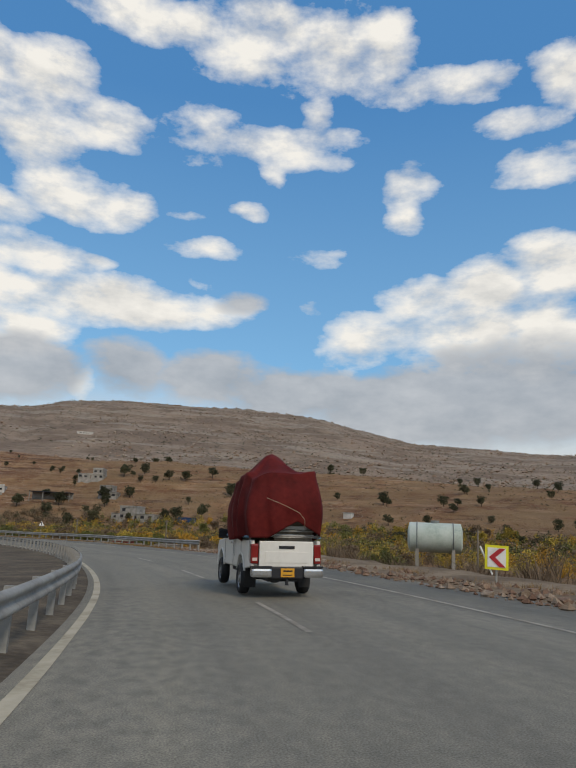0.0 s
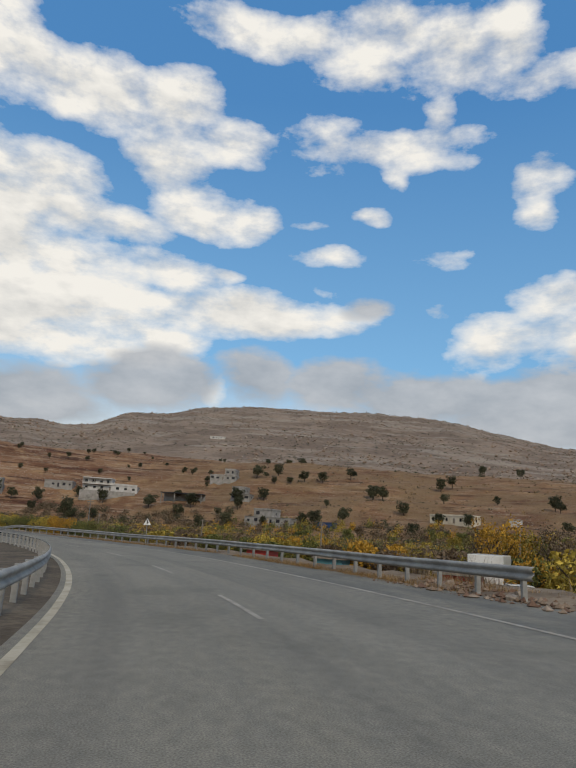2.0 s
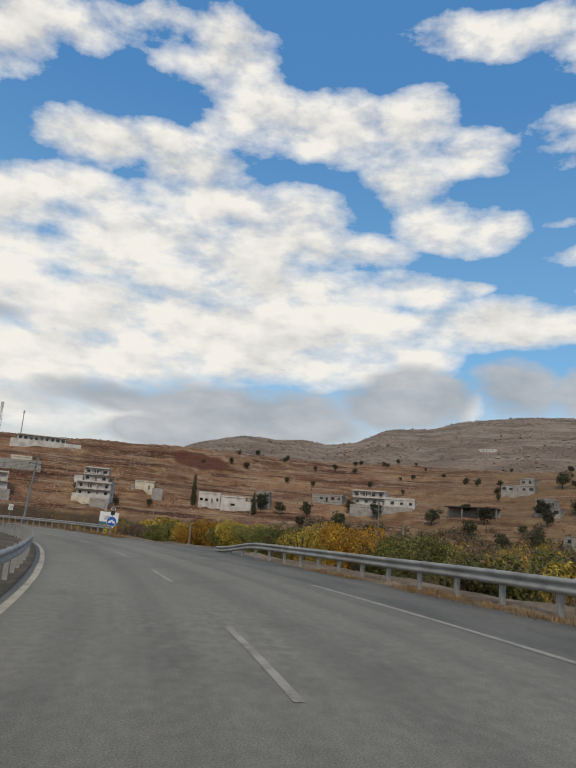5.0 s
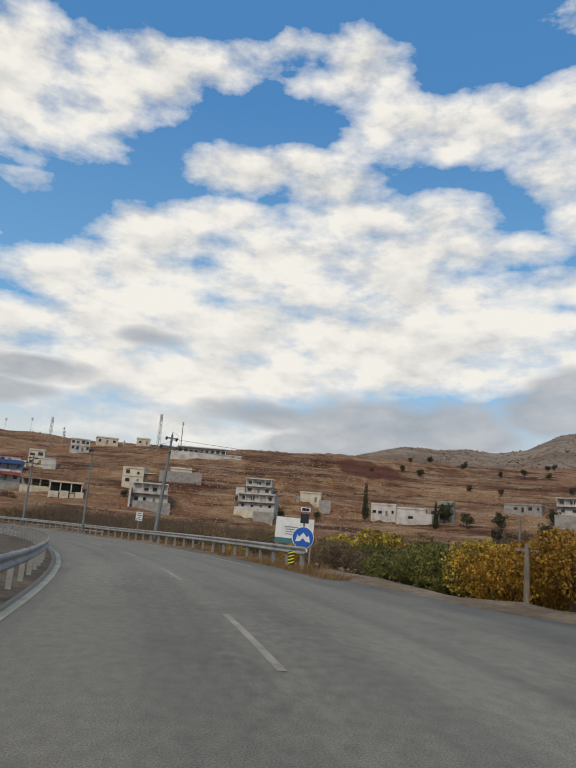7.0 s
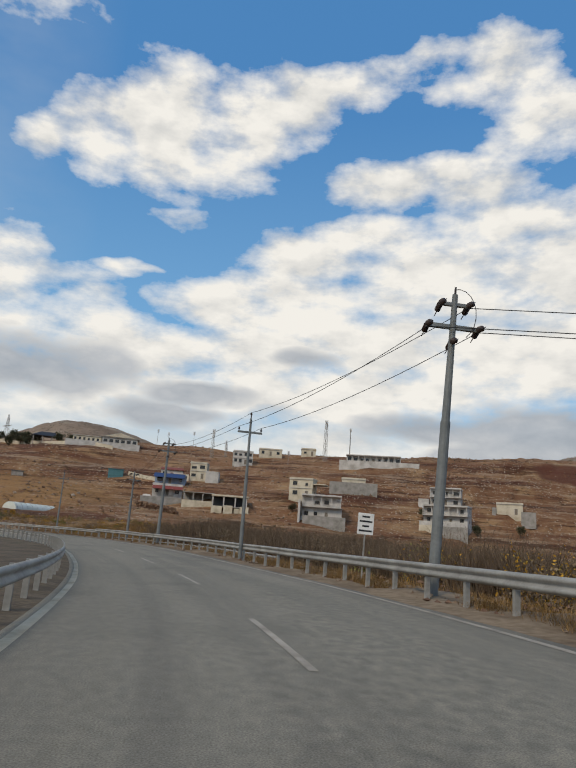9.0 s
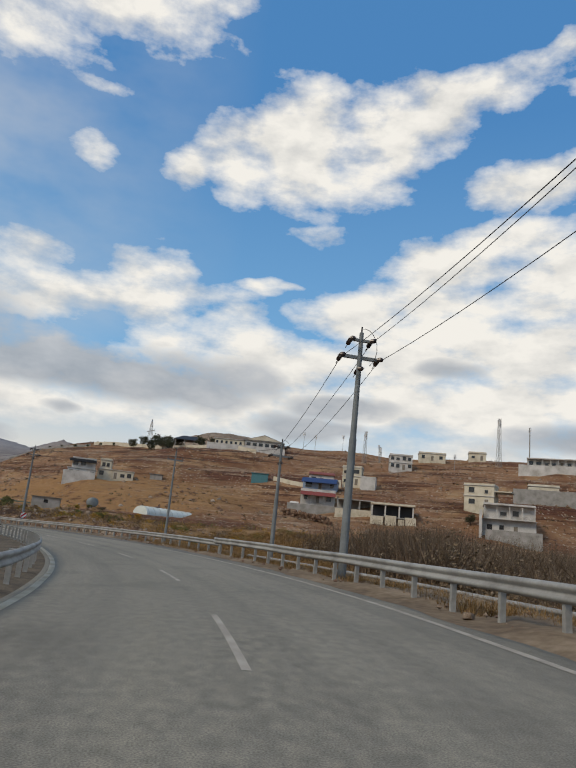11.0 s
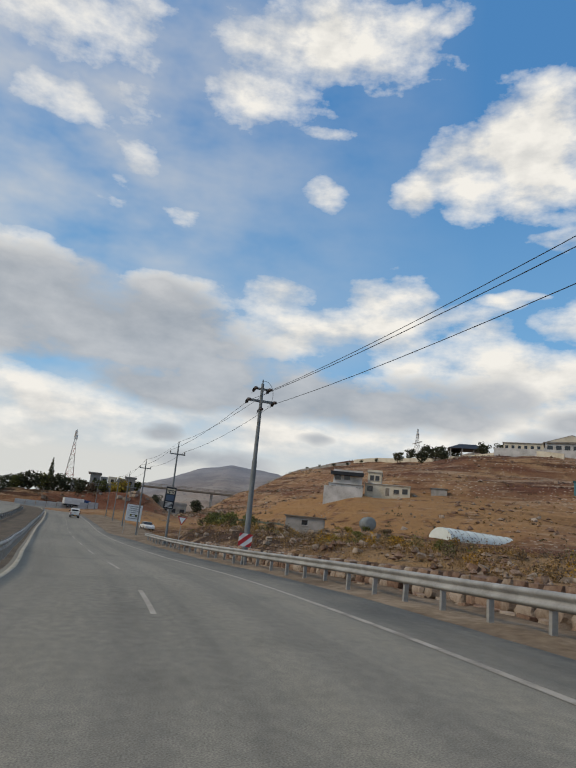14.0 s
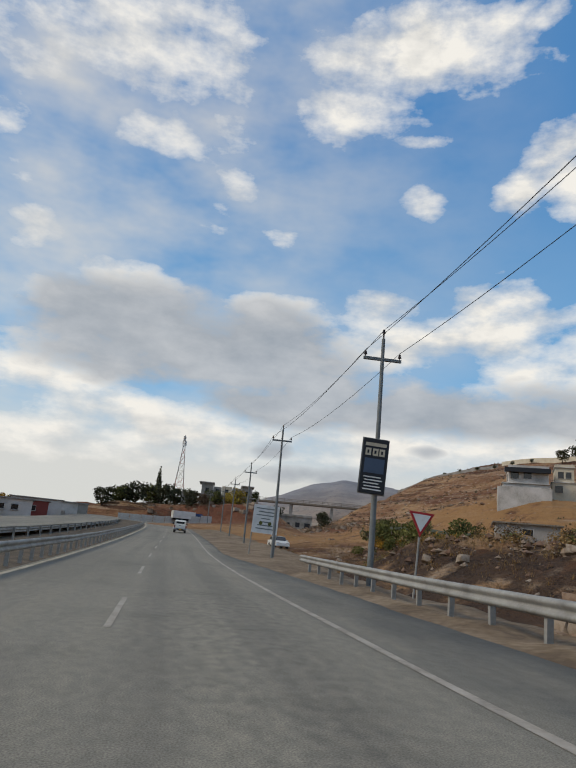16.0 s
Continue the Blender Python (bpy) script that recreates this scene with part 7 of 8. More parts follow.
net_rows = [(xx, yy, 1.7 - 0.05 * math.cos(xx * math.tau / 2.5) + 0.16 * yy) for xx in np.linspace(-5.2, 5.2, 41) for yy in (-1.1, -0.4, 0.3, 1.0)]
sheet = part_of("netting", mesh_from("netting", net_rows, grid_faces(41, 4), M["leaf_dark"]), None, net)
sheet.modifiers.new("thick", "SOLIDIFY").thickness = 0.02
ob = thing("shelter", pose(-126, 362, gz(-126, 362), 0, 0, face_turn(-126, 362)), "long dark flat-roofed shelter on posts", "shelter")
part("roof", boxed(-11, 11, -3.5, 3.5, 4.2, 4.6), M["sign_and_shade_black"], ob)
for sx in (-10.5, -3.5, 3.5, 10.5):
    for sy in (-3.2, 3.2):
        part("post", boxed(sx - 0.15, sx + 0.15, sy - 0.15, sy + 0.15, -1, 4.2), M["block_wall"], ob)
part("back_wall", boxed(-11, 11, 3.0, 3.2, -1, 4.2), M["block_wall"], ob)
shed(-362, 193, 5.8, 3, 2.6, "teal", "teal", "teal netting enclosure on the slope", win=0)
long_wall(377, 391, 131, 128, 1.5, "cream_wall", "low cream garden wall on the slope")
# far village on the ridge
for k in range(34):
    a, dist = radians(rng.uniform(23, 41)), rng.uniform(520, 780)
    x, y = -60 - dist * math.sin(a), 60 + dist * math.cos(a)
    house(x, y, rng.uniform(7, 15), 8, F1 if k % 4 else F2, "small pale house of the far village", ["block_wall", "cream_wall", "block_wall", "white_wall"][k % 4], win=3, side_win=0, group="far village")
    tree("dark", x - rng.uniform(6, 14), y - rng.uniform(2, 10), rng.uniform(5, 9), label="dark tree among the far village houses")
house(-320, 1029, 24, 9, F1, "lone long white building far up the mountain", win=6, side_win=0, sink=4)


# ---- masts ----
def lattice_mast(x, y, z, h, base, label, top_w=0.25, red=False):
    ob = thing("lattice_mast", pose(x, y, z, 0, 0, 20), label, "mast", "masts on the skyline")
    n = max(6, int(h / 2.4))
    corners = [(-1, -1), (1, -1), (1, 1), (-1, 1)]

    def at_(k, c):
        t = k / n
        w = base * (1 - t) ** 1.25 + top_w * (1 - (1 - t) ** 1.25)
        return Vector((c[0] * w / 2, c[1] * w / 2, h * t))
    for c in corners:
        bm = bmesh.new()
        bent(bm, [at_(k, c) for k in range(n + 1)], 0.06, 5)
        part("leg", bm, M["steel"], ob)
    for band in range(2):
        bm = bmesh.new()
        for k in range(n):
            if (k // 2) % 2 != band:
                continue
            for i in range(4):
                c, e = corners[i], corners[(i + 1) % 4]
                tube(bm, at_(k, c), at_(k + 1, e), 0.035, 0.035, 4)
                tube(bm, at_(k, e), at_(k + 1, c), 0.035, 0.035, 4)
                tube(bm, at_(k, c), at_(k, e), 0.035, 0.035, 4)
        part("bracing", bm, M["red_metal"] if band and red else M["steel"], ob)
    for k in range(5):
        a = k * 1.4
        part("antenna", boxed(-0.18, 0.18, -0.1, 0.1, -0.9, 0.9), M["sign_white"], ob).matrix_basis = pose(0.55 * math.cos(a), 0.55 * math.sin(a), h - 1.4 - 1.6 * (k % 2), 0, 0, math.degrees(a))
    return ob


def thin_mast(x, y, z, h, label, r=0.14):
    ob = thing("mast", pose(x, y, z), label, "mast", "masts on the skyline")
    part("shaft", tubed((0, 0, -1), (0, 0, h), r, r * 0.6), M["steel"], ob)
    for k in range(3):
        part("antenna", boxed(-0.16, 0.16, -0.5, -0.34, h - 2.0, h - 0.2), M["sign_white"], ob).matrix_basis = pose(0, 0, 0, 0, 0, 120 * k)
    return ob


lattice_mast(-428, 27.4, gz(-428, 27.4) - 0.5, 24.5, 4.4, "tall lattice mast on the mound above the road", red=True)
lattice_mast(-356.5, 287.4, gz(-356.5, 287.4) - 0.5, 20, 1.6, "slender lattice radio mast on the crest", 0.9)
thin_mast(-350.3, 297.0, gz(-350.3, 297.0) - 0.5, 15.5, "slim grey antenna mast on the crest", 0.3)
lattice_mast(-403.4, 250.1, gz(-403.4, 250.1) - 0.5, 15, 1.4, "slender lattice radio mast on the crest", 0.8)
lattice_mast(-400.7, 256.4, gz(-400.7, 256.4) - 0.5, 7.5, 1.0, "short lattice mast on the crest", 0.7)
for x, y, h in [(-421.7, 227.0, 9.6), (-419.9, 232.1, 8.6), (-433.6, 251.0, 10.0), (-435.3, 271.1, 7.6), (-360, 270, 7.0)]:
    thin_mast(x, y, gz(x, y) - 0.5, h, "thin lamp post on the crest", 0.09)
ob = lattice_mast(-485.5, 161.5, gz(-485.5, 161.5) - 0.5, 15, 3.2, "power pylon with a wide cross-arm above the garden trees", 0.4)
part("cross_arm", boxed(-4.5, 4.5, -0.2, 0.2, 8.6, 8.9), M["steel"], ob)


# ---- viaduct in the distance ----
ob = thing("viaduct", pose(-639.0, 35.2, 0, 0, 0, 101.1), "long brownish girder viaduct far off between the hills", "bridge")
part("deck", boxed(-60, 70, -4, 4, 29.0, 30.0), M["wood"], ob)
for zz in (30.7, 31.5):
    part("rail", boxed(-60, 70, -4.2, -4.0, zz, zz + 0.22), M["wood"], ob)
for k in range(5):
    part("pier", boxed(-50 + 26 * k, -48.2 + 26 * k, -2.5, 2.5, -4, 29.0), M["block_wall"], ob)
for k in range(33):
    part("railing_post", boxed(-59.5 + 4 * k, -59.2 + 4 * k, -4.25, -4.21, 29.0, 31.9), M["wood"], ob)


# ---- buildings where the road bends away ----
def ruin(x, y, z, turn):
    ob = thing("ruined_house", pose(x, y, z, 0, 0, turn), "unfinished stone house with a ragged roofline on the mound", "house")
    r = np.random.default_rng(17)
    part("ground_floor", boxed(-8, 8, -4, 4, -4, 2.6, bevel=0.05), M["block_wall"], ob)
    part("slab", boxed(-8.6, 8.6, -4.6, 4.4, 2.604, 2.95, bevel=0.04), M["block_wall"], ob)
    for k, (xa, xb, top) in enumerate([(-7.6, -4.2, 6.2), (-4.0, -1.6, 5.4), (-1.4, 1.6, 5.7), (1.8, 4.6, 5.5), (4.8, 7.8, 6.0)]):
        part("wall", boxed(xa, xb, -3.8 + 0.4 * (k % 2), 3.5, 2.96, top, bevel=0.06), M["cream_wall" if k == 2 else "block_wall"], ob)
        window(ob, (xa + xb) / 2, -3.8 + 0.4 * (k % 2), 3.5, 1.1, 1.3, 0, True, "block_wall")
    part("roof_slab", boxed(-8.4, -3.8, -4.4, 4, 6.204, 6.55, bevel=0.04), M["block_wall"], ob)
    part("roof_slab", boxed(4.4, 8.4, -4.4, 4, 6.004, 6.4, bevel=0.04), M["block_wall"], ob)
    for sx in (-9.6, 9.8):
        part("pillar", boxed(sx - 0.3, sx + 0.3, -4.2, -3.6, -4, 2.6), M["block_wall"], ob)
    part("side_block", boxed(-13.5, -8.7, -2, 3.5, -4, 3.2, bevel=0.05), M["block_wall"], ob)
    for k in range(4):
        window(ob, -5.6 + 3.6 * k, -4.0, 0.4, 1.4, 1.4, 0, True, "block_wall")
    return ob


mx, my = bend_place(207, 14)
ruin(mx, my, gz(mx, my) + 0.2, face_turn(mx, my, (BX, BY)))
mx, my = bend_place(217, 36)
house(mx, my, 15, 8, F1, "low grey concrete building behind trees", "block_wall", win=5, raw=True, roof="block_wall", turn=face_turn(mx, my, (BX, BY)), sink=4, floor_h=4.2)
ob = thing("roadside_wall", Matrix.Identity(4), "low white concrete wall at the foot of the earth bank", "wall")
for k in range(8):
    mx, my = bend_place(183 - 0.3 * k, -14 + 3.1 * k)
    part("panel", boxed(-1.5, 1.5, -0.12, 0.12, -1.0, 1.5, bevel=0.02), M["white_wall"], ob).matrix_basis = pose(mx, my, gz(mx, my) + 0.5, 0, 0, heading(430) + 6)
for k in range(60):
    mx, my = bend_place(float(r_.uniform(186, 204)), float(r_.uniform(-16, 55)))
    part_of("stone", STONES[k % 5], None, rubble_two, at=pose(mx, my, gz(mx, my) + 0.1, 0, 0, r_.uniform(0, 360)) @ Matrix.Scale(float(r_.uniform(0.4, 1.3)), 4))
long_wall(430, 475, -20.5, -20, 1.4, "block_wall", "grey retaining wall beside the opposite carriageway", 0.0)
for s, d, w, h, wall, words in [(430, -24, 9, 3.0, "white_wall", "low white shop beside the opposite carriageway"), (446, -24, 12, 2.8, "white_wall", "white flat-roofed shop with a broad canopy"), (420, -24, 7, 2.6, "roof_red", "red sheet-metal kiosk beside the road"),
                                (462, -24, 14, 2.7, "block_wall", "grey workshop with a sloping roof"), (478, -26, 18, 3.0, "block_wall", "long grey warehouse beside the road"), (410, -25, 7, 2.6, "white_wall", "small white kiosk with a red awning")]:
    x, y = (float(v) for v in road_xy(s, d))
    shed(x, y, w, 6, h, wall, "block_wall", words, z=float(road_z(s)) - 0.2, turn=face_turn(x, y, (-222, 120)), win=2)

# the dry-stone wall that holds the bank behind the guardrail
ob = thing("stone_wall", Matrix.Identity(4), "rough dry-stone wall holding the bank behind the guardrail", "wall")
r_ = np.random.default_rng(29)
for k in range(290):
    row = k // 72
    s, d = 268 + 0.60 * (k % 72) + 0.3 * (row % 2) + 0.1 * r_.normal(), 8.6 + 0.14 * row + 0.06 * r_.normal()
    x, y = (float(v) for v in road_xy(s, d))
    w_ = float(r_.uniform(0.28, 0.48))
    part_of("stone", (STONES if r_.uniform() < 0.5 else RED_STONES)[int(r_.integers(5))], None, ob, at=pose(x, y, float(road_z(s, 8)) - 0.10 + 0.24 * row, r_.uniform(-8, 8), r_.uniform(-8, 8), heading(s) + 90 + r_.uniform(-15, 15)) @ Matrix.Diagonal((w_, 0.4, 0.33, 1)))

# low stone walls in the rubble
ob = thing("stone_wall", Matrix.Identity(4), "tumbledown dry-stone wall below the field", "wall")
r_ = np.random.default_rng(9)
for k in range(110):
    s, d = 318 + 42 * (k % 55) / 55, 27.0 + 0.25 * r_.normal()
    x, y = (float(v) for v in road_xy(s, d))
    part_of("stone", STONES[k % 5], None, ob, at=pose(x, y, gz(x, y) + 0.25 + 0.45 * (k // 55), 0, 0, r_.uniform(0, 360)) @ Matrix.Scale(float(r_.uniform(0.35, 0.6)), 4))


# ---- vehicles ----
M["car_white"] = mat("white_car_paint", [(0.58, 0.565, 0.52), (0.68, 0.665, 0.62), (0.72, 0.705, 0.66)], 1.2, 0.35, 0.0, 0.02, spec=0.5, coat=0.4)
M["chrome"] = mat("brushed_chrome", [(0.50, 0.51, 0.52), (0.62, 0.63, 0.64)], 0.5, 0.22, 0.9, 0.0)
M["tail_red"] = mat("red_lamp_glass", [(0.15, 0.006, 0.006), (0.24, 0.011, 0.010)], 0.3, 0.2, 0.0, 0.0, spec=0.6)
M["lamp_clear"] = mat("pale_lamp_glass", [(0.50, 0.42, 0.38), (0.62, 0.54, 0.50)], 0.3, 0.2, 0.0, 0.0, spec=0.6)
M["plate_yellow"] = plain("orange_number_plate", (0.62, 0.30, 0.02), 0.5)
M["canvas"] = mat("dark_red_canvas", [(0.060, 0.007, 0.006), (0.098, 0.010, 0.009), (0.135, 0.016, 0.013)], 0.9, 0.8, bump=0.3, bump_scale=0.2, spec=0.15)
M["blue_pipe"] = plain("faded_blue_paint", (0.12, 0.27, 0.40), 0.5)
M["rope"] = plain("pale_rope", (0.30, 0.24, 0.17), 0.9)
M["alloy"] = mat("grey_steel_rim", [(0.22, 0.22, 0.22), (0.33, 0.33, 0.33)], 0.2, 0.4, 0.6, 0.0)


def prism(outline, x0, x1, bevel=0.0):
    """A side outline of (y, z) drawn out across x."""
    bm = bmesh.new()
    a = [bm.verts.new((x0, y, z)) for y, z in outline]
    b = [bm.verts.new((x1, y, z)) for y, z in outline]
    n = len(outline)
    bm.faces.new(a)
    bm.faces.new(list(reversed(b)))
    for i in range(n):
        bm.faces.new((a[i], b[i], b[(i + 1) % n], a[(i + 1) % n]))
    bmesh.ops.recalc_face_normals(bm, faces=bm.faces)
    if bevel:
        es = [e for e in bm.edges if abs(e.verts[0].co.x - e.verts[1].co.x) < 1e-5]
        bmesh.ops.bevel(bm, geom=es, offset=bevel, segments=3, affect="EDGES", profile=0.5)
    return bm


def arch(cy, r, z0, n=9):
    return [(cy + r * math.cos(t), max(z0, 0.37 + r * math.sin(t))) for t in np.linspace(math.pi, 0, n)]


def revolve(profile, n=28):
    """A wheel about x from (x, radius) pairs."""
    bm = bmesh.new()
    rings = [[bm.verts.new((x, r * math.cos(k * math.tau / n), r * math.sin(k * math.tau / n))) for k in range(n)] for x, r in profile]
    for a, b in zip(rings, rings[1:]):
        for k in range(n):
            bm.faces.new((a[k], a[(k + 1) % n], b[(k + 1) % n], b[k]))
    return bm


def wheel(parent, x, y, r=0.37, side=1):
    hub = part("wheel", revolve([(-0.11 * side, 0.02), (-0.11 * side, r * 0.6), (-0.12 * side, r * 0.66), (-0.125 * side, r * 0.86), (-0.10 * side, r * 0.97), (-0.04 * side, r), (0.04 * side, r), (0.10 * side, r * 0.97), (0.125 * side, r * 0.86), (0.11 * side, r * 0.64)]), M["black"], parent, "black tyre", smooth=True)
    hub.matrix_basis = pose(x, y, r)
    bm = revolve([(0.10 * side, r * 0.655), (0.075 * side, r * 0.62), (0.05 * side, r * 0.56), (0.085 * side, r * 0.34), (0.09 * side, r * 0.2), (0.12 * side, r * 0.17), (0.12 * side, 0.005)])
    rim = part("rim", bm, M["alloy"], hub, "grey steel rim")
    bm = bmesh.new()
    for k in range(12):
        a = k * math.tau / 12
        tube(bm, (0.06 * side, 0.47 * r * math.cos(a), 0.47 * r * math.sin(a)), (0.085 * side, 0.47 * r * math.cos(a), 0.47 * r * math.sin(a)), 0.028, 0.028, 8)
    part("slot", bm, M["sign_and_shade_black"], hub, "dark rim slots")
    return hub


def pickup(m, label, paint="car_white", detail=True, group=""):
    """A single-cab pickup; +y is forward, the origin under the rear axle."""
    ob = thing("pickup_truck", m, label, "pickup truck", group)
    W = 0.885
    # cab and bonnet
    low = [(0.98, 0.52)] + [(1.02, 0.52)] + [(2.58, 0.50)] + arch(3.06, 0.46, 0.50) + [(3.56, 0.45), (3.84, 0.48), (3.90, 0.62), (3.88, 0.92), (3.72, 1.06), (2.50, 1.14), (0.98, 1.16)]
    part("body", prism(low, -W, W, 0.05), M[paint], ob)
    cab = [(0.98, 1.14), (2.52, 1.13), (1.88, 1.70), (1.55, 1.78), (1.16, 1.77), (1.00, 1.62)]
    part("cab", prism(cab, -W + 0.09, W - 0.09, 0.06), M[paint], ob)
    for sx in (-1, 1):
        bm = flat([(1.14, 1.20), (2.28, 1.20), (1.82, 1.62), (1.22, 1.66)], -0.01, 0.01)
        g = part("side_window", bm, M["glass"], ob)
        g.matrix_basis = pose(sx * (W - 0.085), 0, 0, 0, 0, 90)
        part("door_line", boxed(sx * (W + 0.001) - 0.006, sx * (W + 0.001) + 0.006, 1.10, 1.115, 0.55, 1.14), M["sign_and_shade_black"], ob)
        part("door_line", boxed(sx * (W + 0.001) - 0.006, sx * (W + 0.001) + 0.006, 2.42, 2.435, 0.55, 1.12), M["sign_and_shade_black"], ob)
        part("door_handle", boxed(sx * W - 0.03, sx * W + 0.03, 1.20, 1.38, 1.02, 1.06, bevel=0.01), M["chrome"], ob, "chrome door handle")
        mirror = part("mirror", boxed(sx * (W + 0.02), sx * (W + 0.21), 2.16, 2.28, 1.16, 1.31, bevel=0.04), M["sign_and_shade_black"], ob, "black door mirror")
        part("fender_flare", prism(arch(3.06, 0.50, 0.48) + list(reversed(arch(3.06, 0.46, 0.48))), sx * W - 0.02, sx * W + 0.03), M[paint], ob)
        part("headlamp", boxed(sx * 0.72 - 0.16, sx * 0.72 + 0.16, 3.72, 3.905, 0.78, 0.96, bevel=0.03), M["lamp_clear"], ob, "clear headlamp")
    bm = bmesh.new()
    vs = [bm.verts.new(v) for v in ((-0.72, 2.49, 1.17), (0.72, 2.49, 1.17), (0.62, 1.93, 1.67), (-0.62, 1.93, 1.67))]
    vs2 = [bm.verts.new(v.co + Vector((0, 0.03, 0.03))) for v in vs]
    bm.faces.new(vs)
    bm.faces.new(list(reversed(vs2)))
    for i in range(4):
        bm.faces.new((vs[i], vs2[i], vs2[(i + 1) % 4], vs[(i + 1) % 4]))
    part("windscreen", bm, M["glass"], ob)
    part("rear_window", boxed(-0.6, 0.6, 0.985, 1.0, 1.22, 1.56), M["glass"], ob)
    part("front_bumper", boxed(-0.88, 0.88, 3.72, 3.96, 0.42, 0.66, bevel=0.06), M[paint], ob)
    part("grille", boxed(-0.5, 0.5, 3.88, 3.925, 0.70, 0.90, bevel=0.02), M["sign_and_shade_black"], ob, "dark grille")
    # bed
    side = [(-1.28, 0.62), (-0.52, 0.55)] + arch(0.0, 0.46, 0.55) + [(0.52, 0.55), (0.95, 0.55), (0.95, 1.14), (-1.28, 1.14)]
    for sx in (-1, 1):
        part("bed_side", prism(side, sx * W - sx * 0.09, sx * W, 0.02), M[paint], ob)
        part("fender_flare", prism(arch(0.0, 0.50, 0.50) + list(reversed(arch(0.0, 0.46, 0.50))), sx * W - 0.02, sx * W + 0.03), M[paint], ob)
        lamp = part("tail_lamp", boxed(sx * 0.80 - 0.092, sx * 0.80 + 0.092, -1.33, -1.12, 0.68, 1.07, bevel=0.03), M["tail_red"], ob, "red tail lamp")
        part("reversing_lens", boxed(sx * 0.80 - 0.06, sx * 0.80 + 0.06, -1.345, -1.31, 0.74, 0.80), M["lamp_clear"], lamp, "pale lens")
        part("mud_flap", boxed(sx * 0.72 - 0.15, sx * 0.72 + 0.15, -0.47, -0.44, 0.16, 0.52), M["black"], ob, "black mud flap")
        part("bumper_corner", boxed(sx * 0.65 - 0.25, sx * 0.65 + 0.25, -1.52, -1.28, 0.42, 0.60, bevel=0.05), M["chrome"], ob, "chrome bumper corner")
        part("bumper_pad", boxed(sx * 0.65 - 0.25, sx * 0.65 + 0.25, -1.50, -1.28, 0.602, 0.64), M["sign_and_shade_black"], ob)
    part("bed_floor", boxed(-W + 0.09, W - 0.09, -1.2, 0.97, 0.60, 0.68), M[paint], ob)
    gate = part("tailgate", boxed(-0.69, 0.69, -1.34, -1.25, 0.62, 1.13, bevel=0.02), M[paint], ob)
    part("gate_handle", boxed(-0.20, 0.20, -1.36, -1.33, 0.98, 1.04, bevel=0.01), M["sign_and_shade_black"], gate, "black tailgate handle")
    part("gate_panel", boxed(-0.55, 0.55, -1.352, -1.338, 0.70, 0.92, bevel=0.006), M[paint], gate)
    part("bumper_centre", boxed(-0.40, 0.40, -1.46, -1.28, 0.40, 0.62, bevel=0.02), M["sign_and_shade_black"], ob, "black bumper step")
    plate = part("number_plate", boxed(-0.17, 0.17, -1.475, -1.462, 0.43, 0.60), M["plate_yellow"], ob, "orange number plate")
    part("bar", boxed(-0.11, 0.12, -1.482, -1.477, 0.535, 0.562), M["sign_and_shade_black"], plate)
    part("bar", boxed(-0.12, 0.11, -1.482, -1.477, 0.462, 0.478), M["sign_and_shade_black"], plate)
    part("tow_hook", tubed((0, -1.40, 0.40), (0, -1.40, 0.27), 0.03, 0.05), M["sign_and_shade_black"], ob)
    part("chassis", boxed(-0.45, 0.45, -1.25, 3.5, 0.33, 0.52), M["sign_and_shade_black"], ob, "dark chassis")
    part("axle", tubed((-0.7, 0, 0.36), (0.7, 0, 0.36), 0.07, 0.07), M["sign_and_shade_black"], ob)
    for sx in (-1, 1):
        for yy in (0.0, 3.06):
            wheel(ob, sx * 0.77, yy, 0.37, sx)
    return ob


lead = pose(0.88, 19.45, 0.13, 0, -1.4, 14.3)
truck = pickup(lead, "white single-cab pickup truck loaded high under a dark red cover")
# this one stands high on its springs
for piece in truck.children:
    if not piece.name.startswith("wheel"):
        piece.matrix_basis = Matrix.Diagonal((0.96, 1, 1.16, 1)) @ piece.matrix_basis


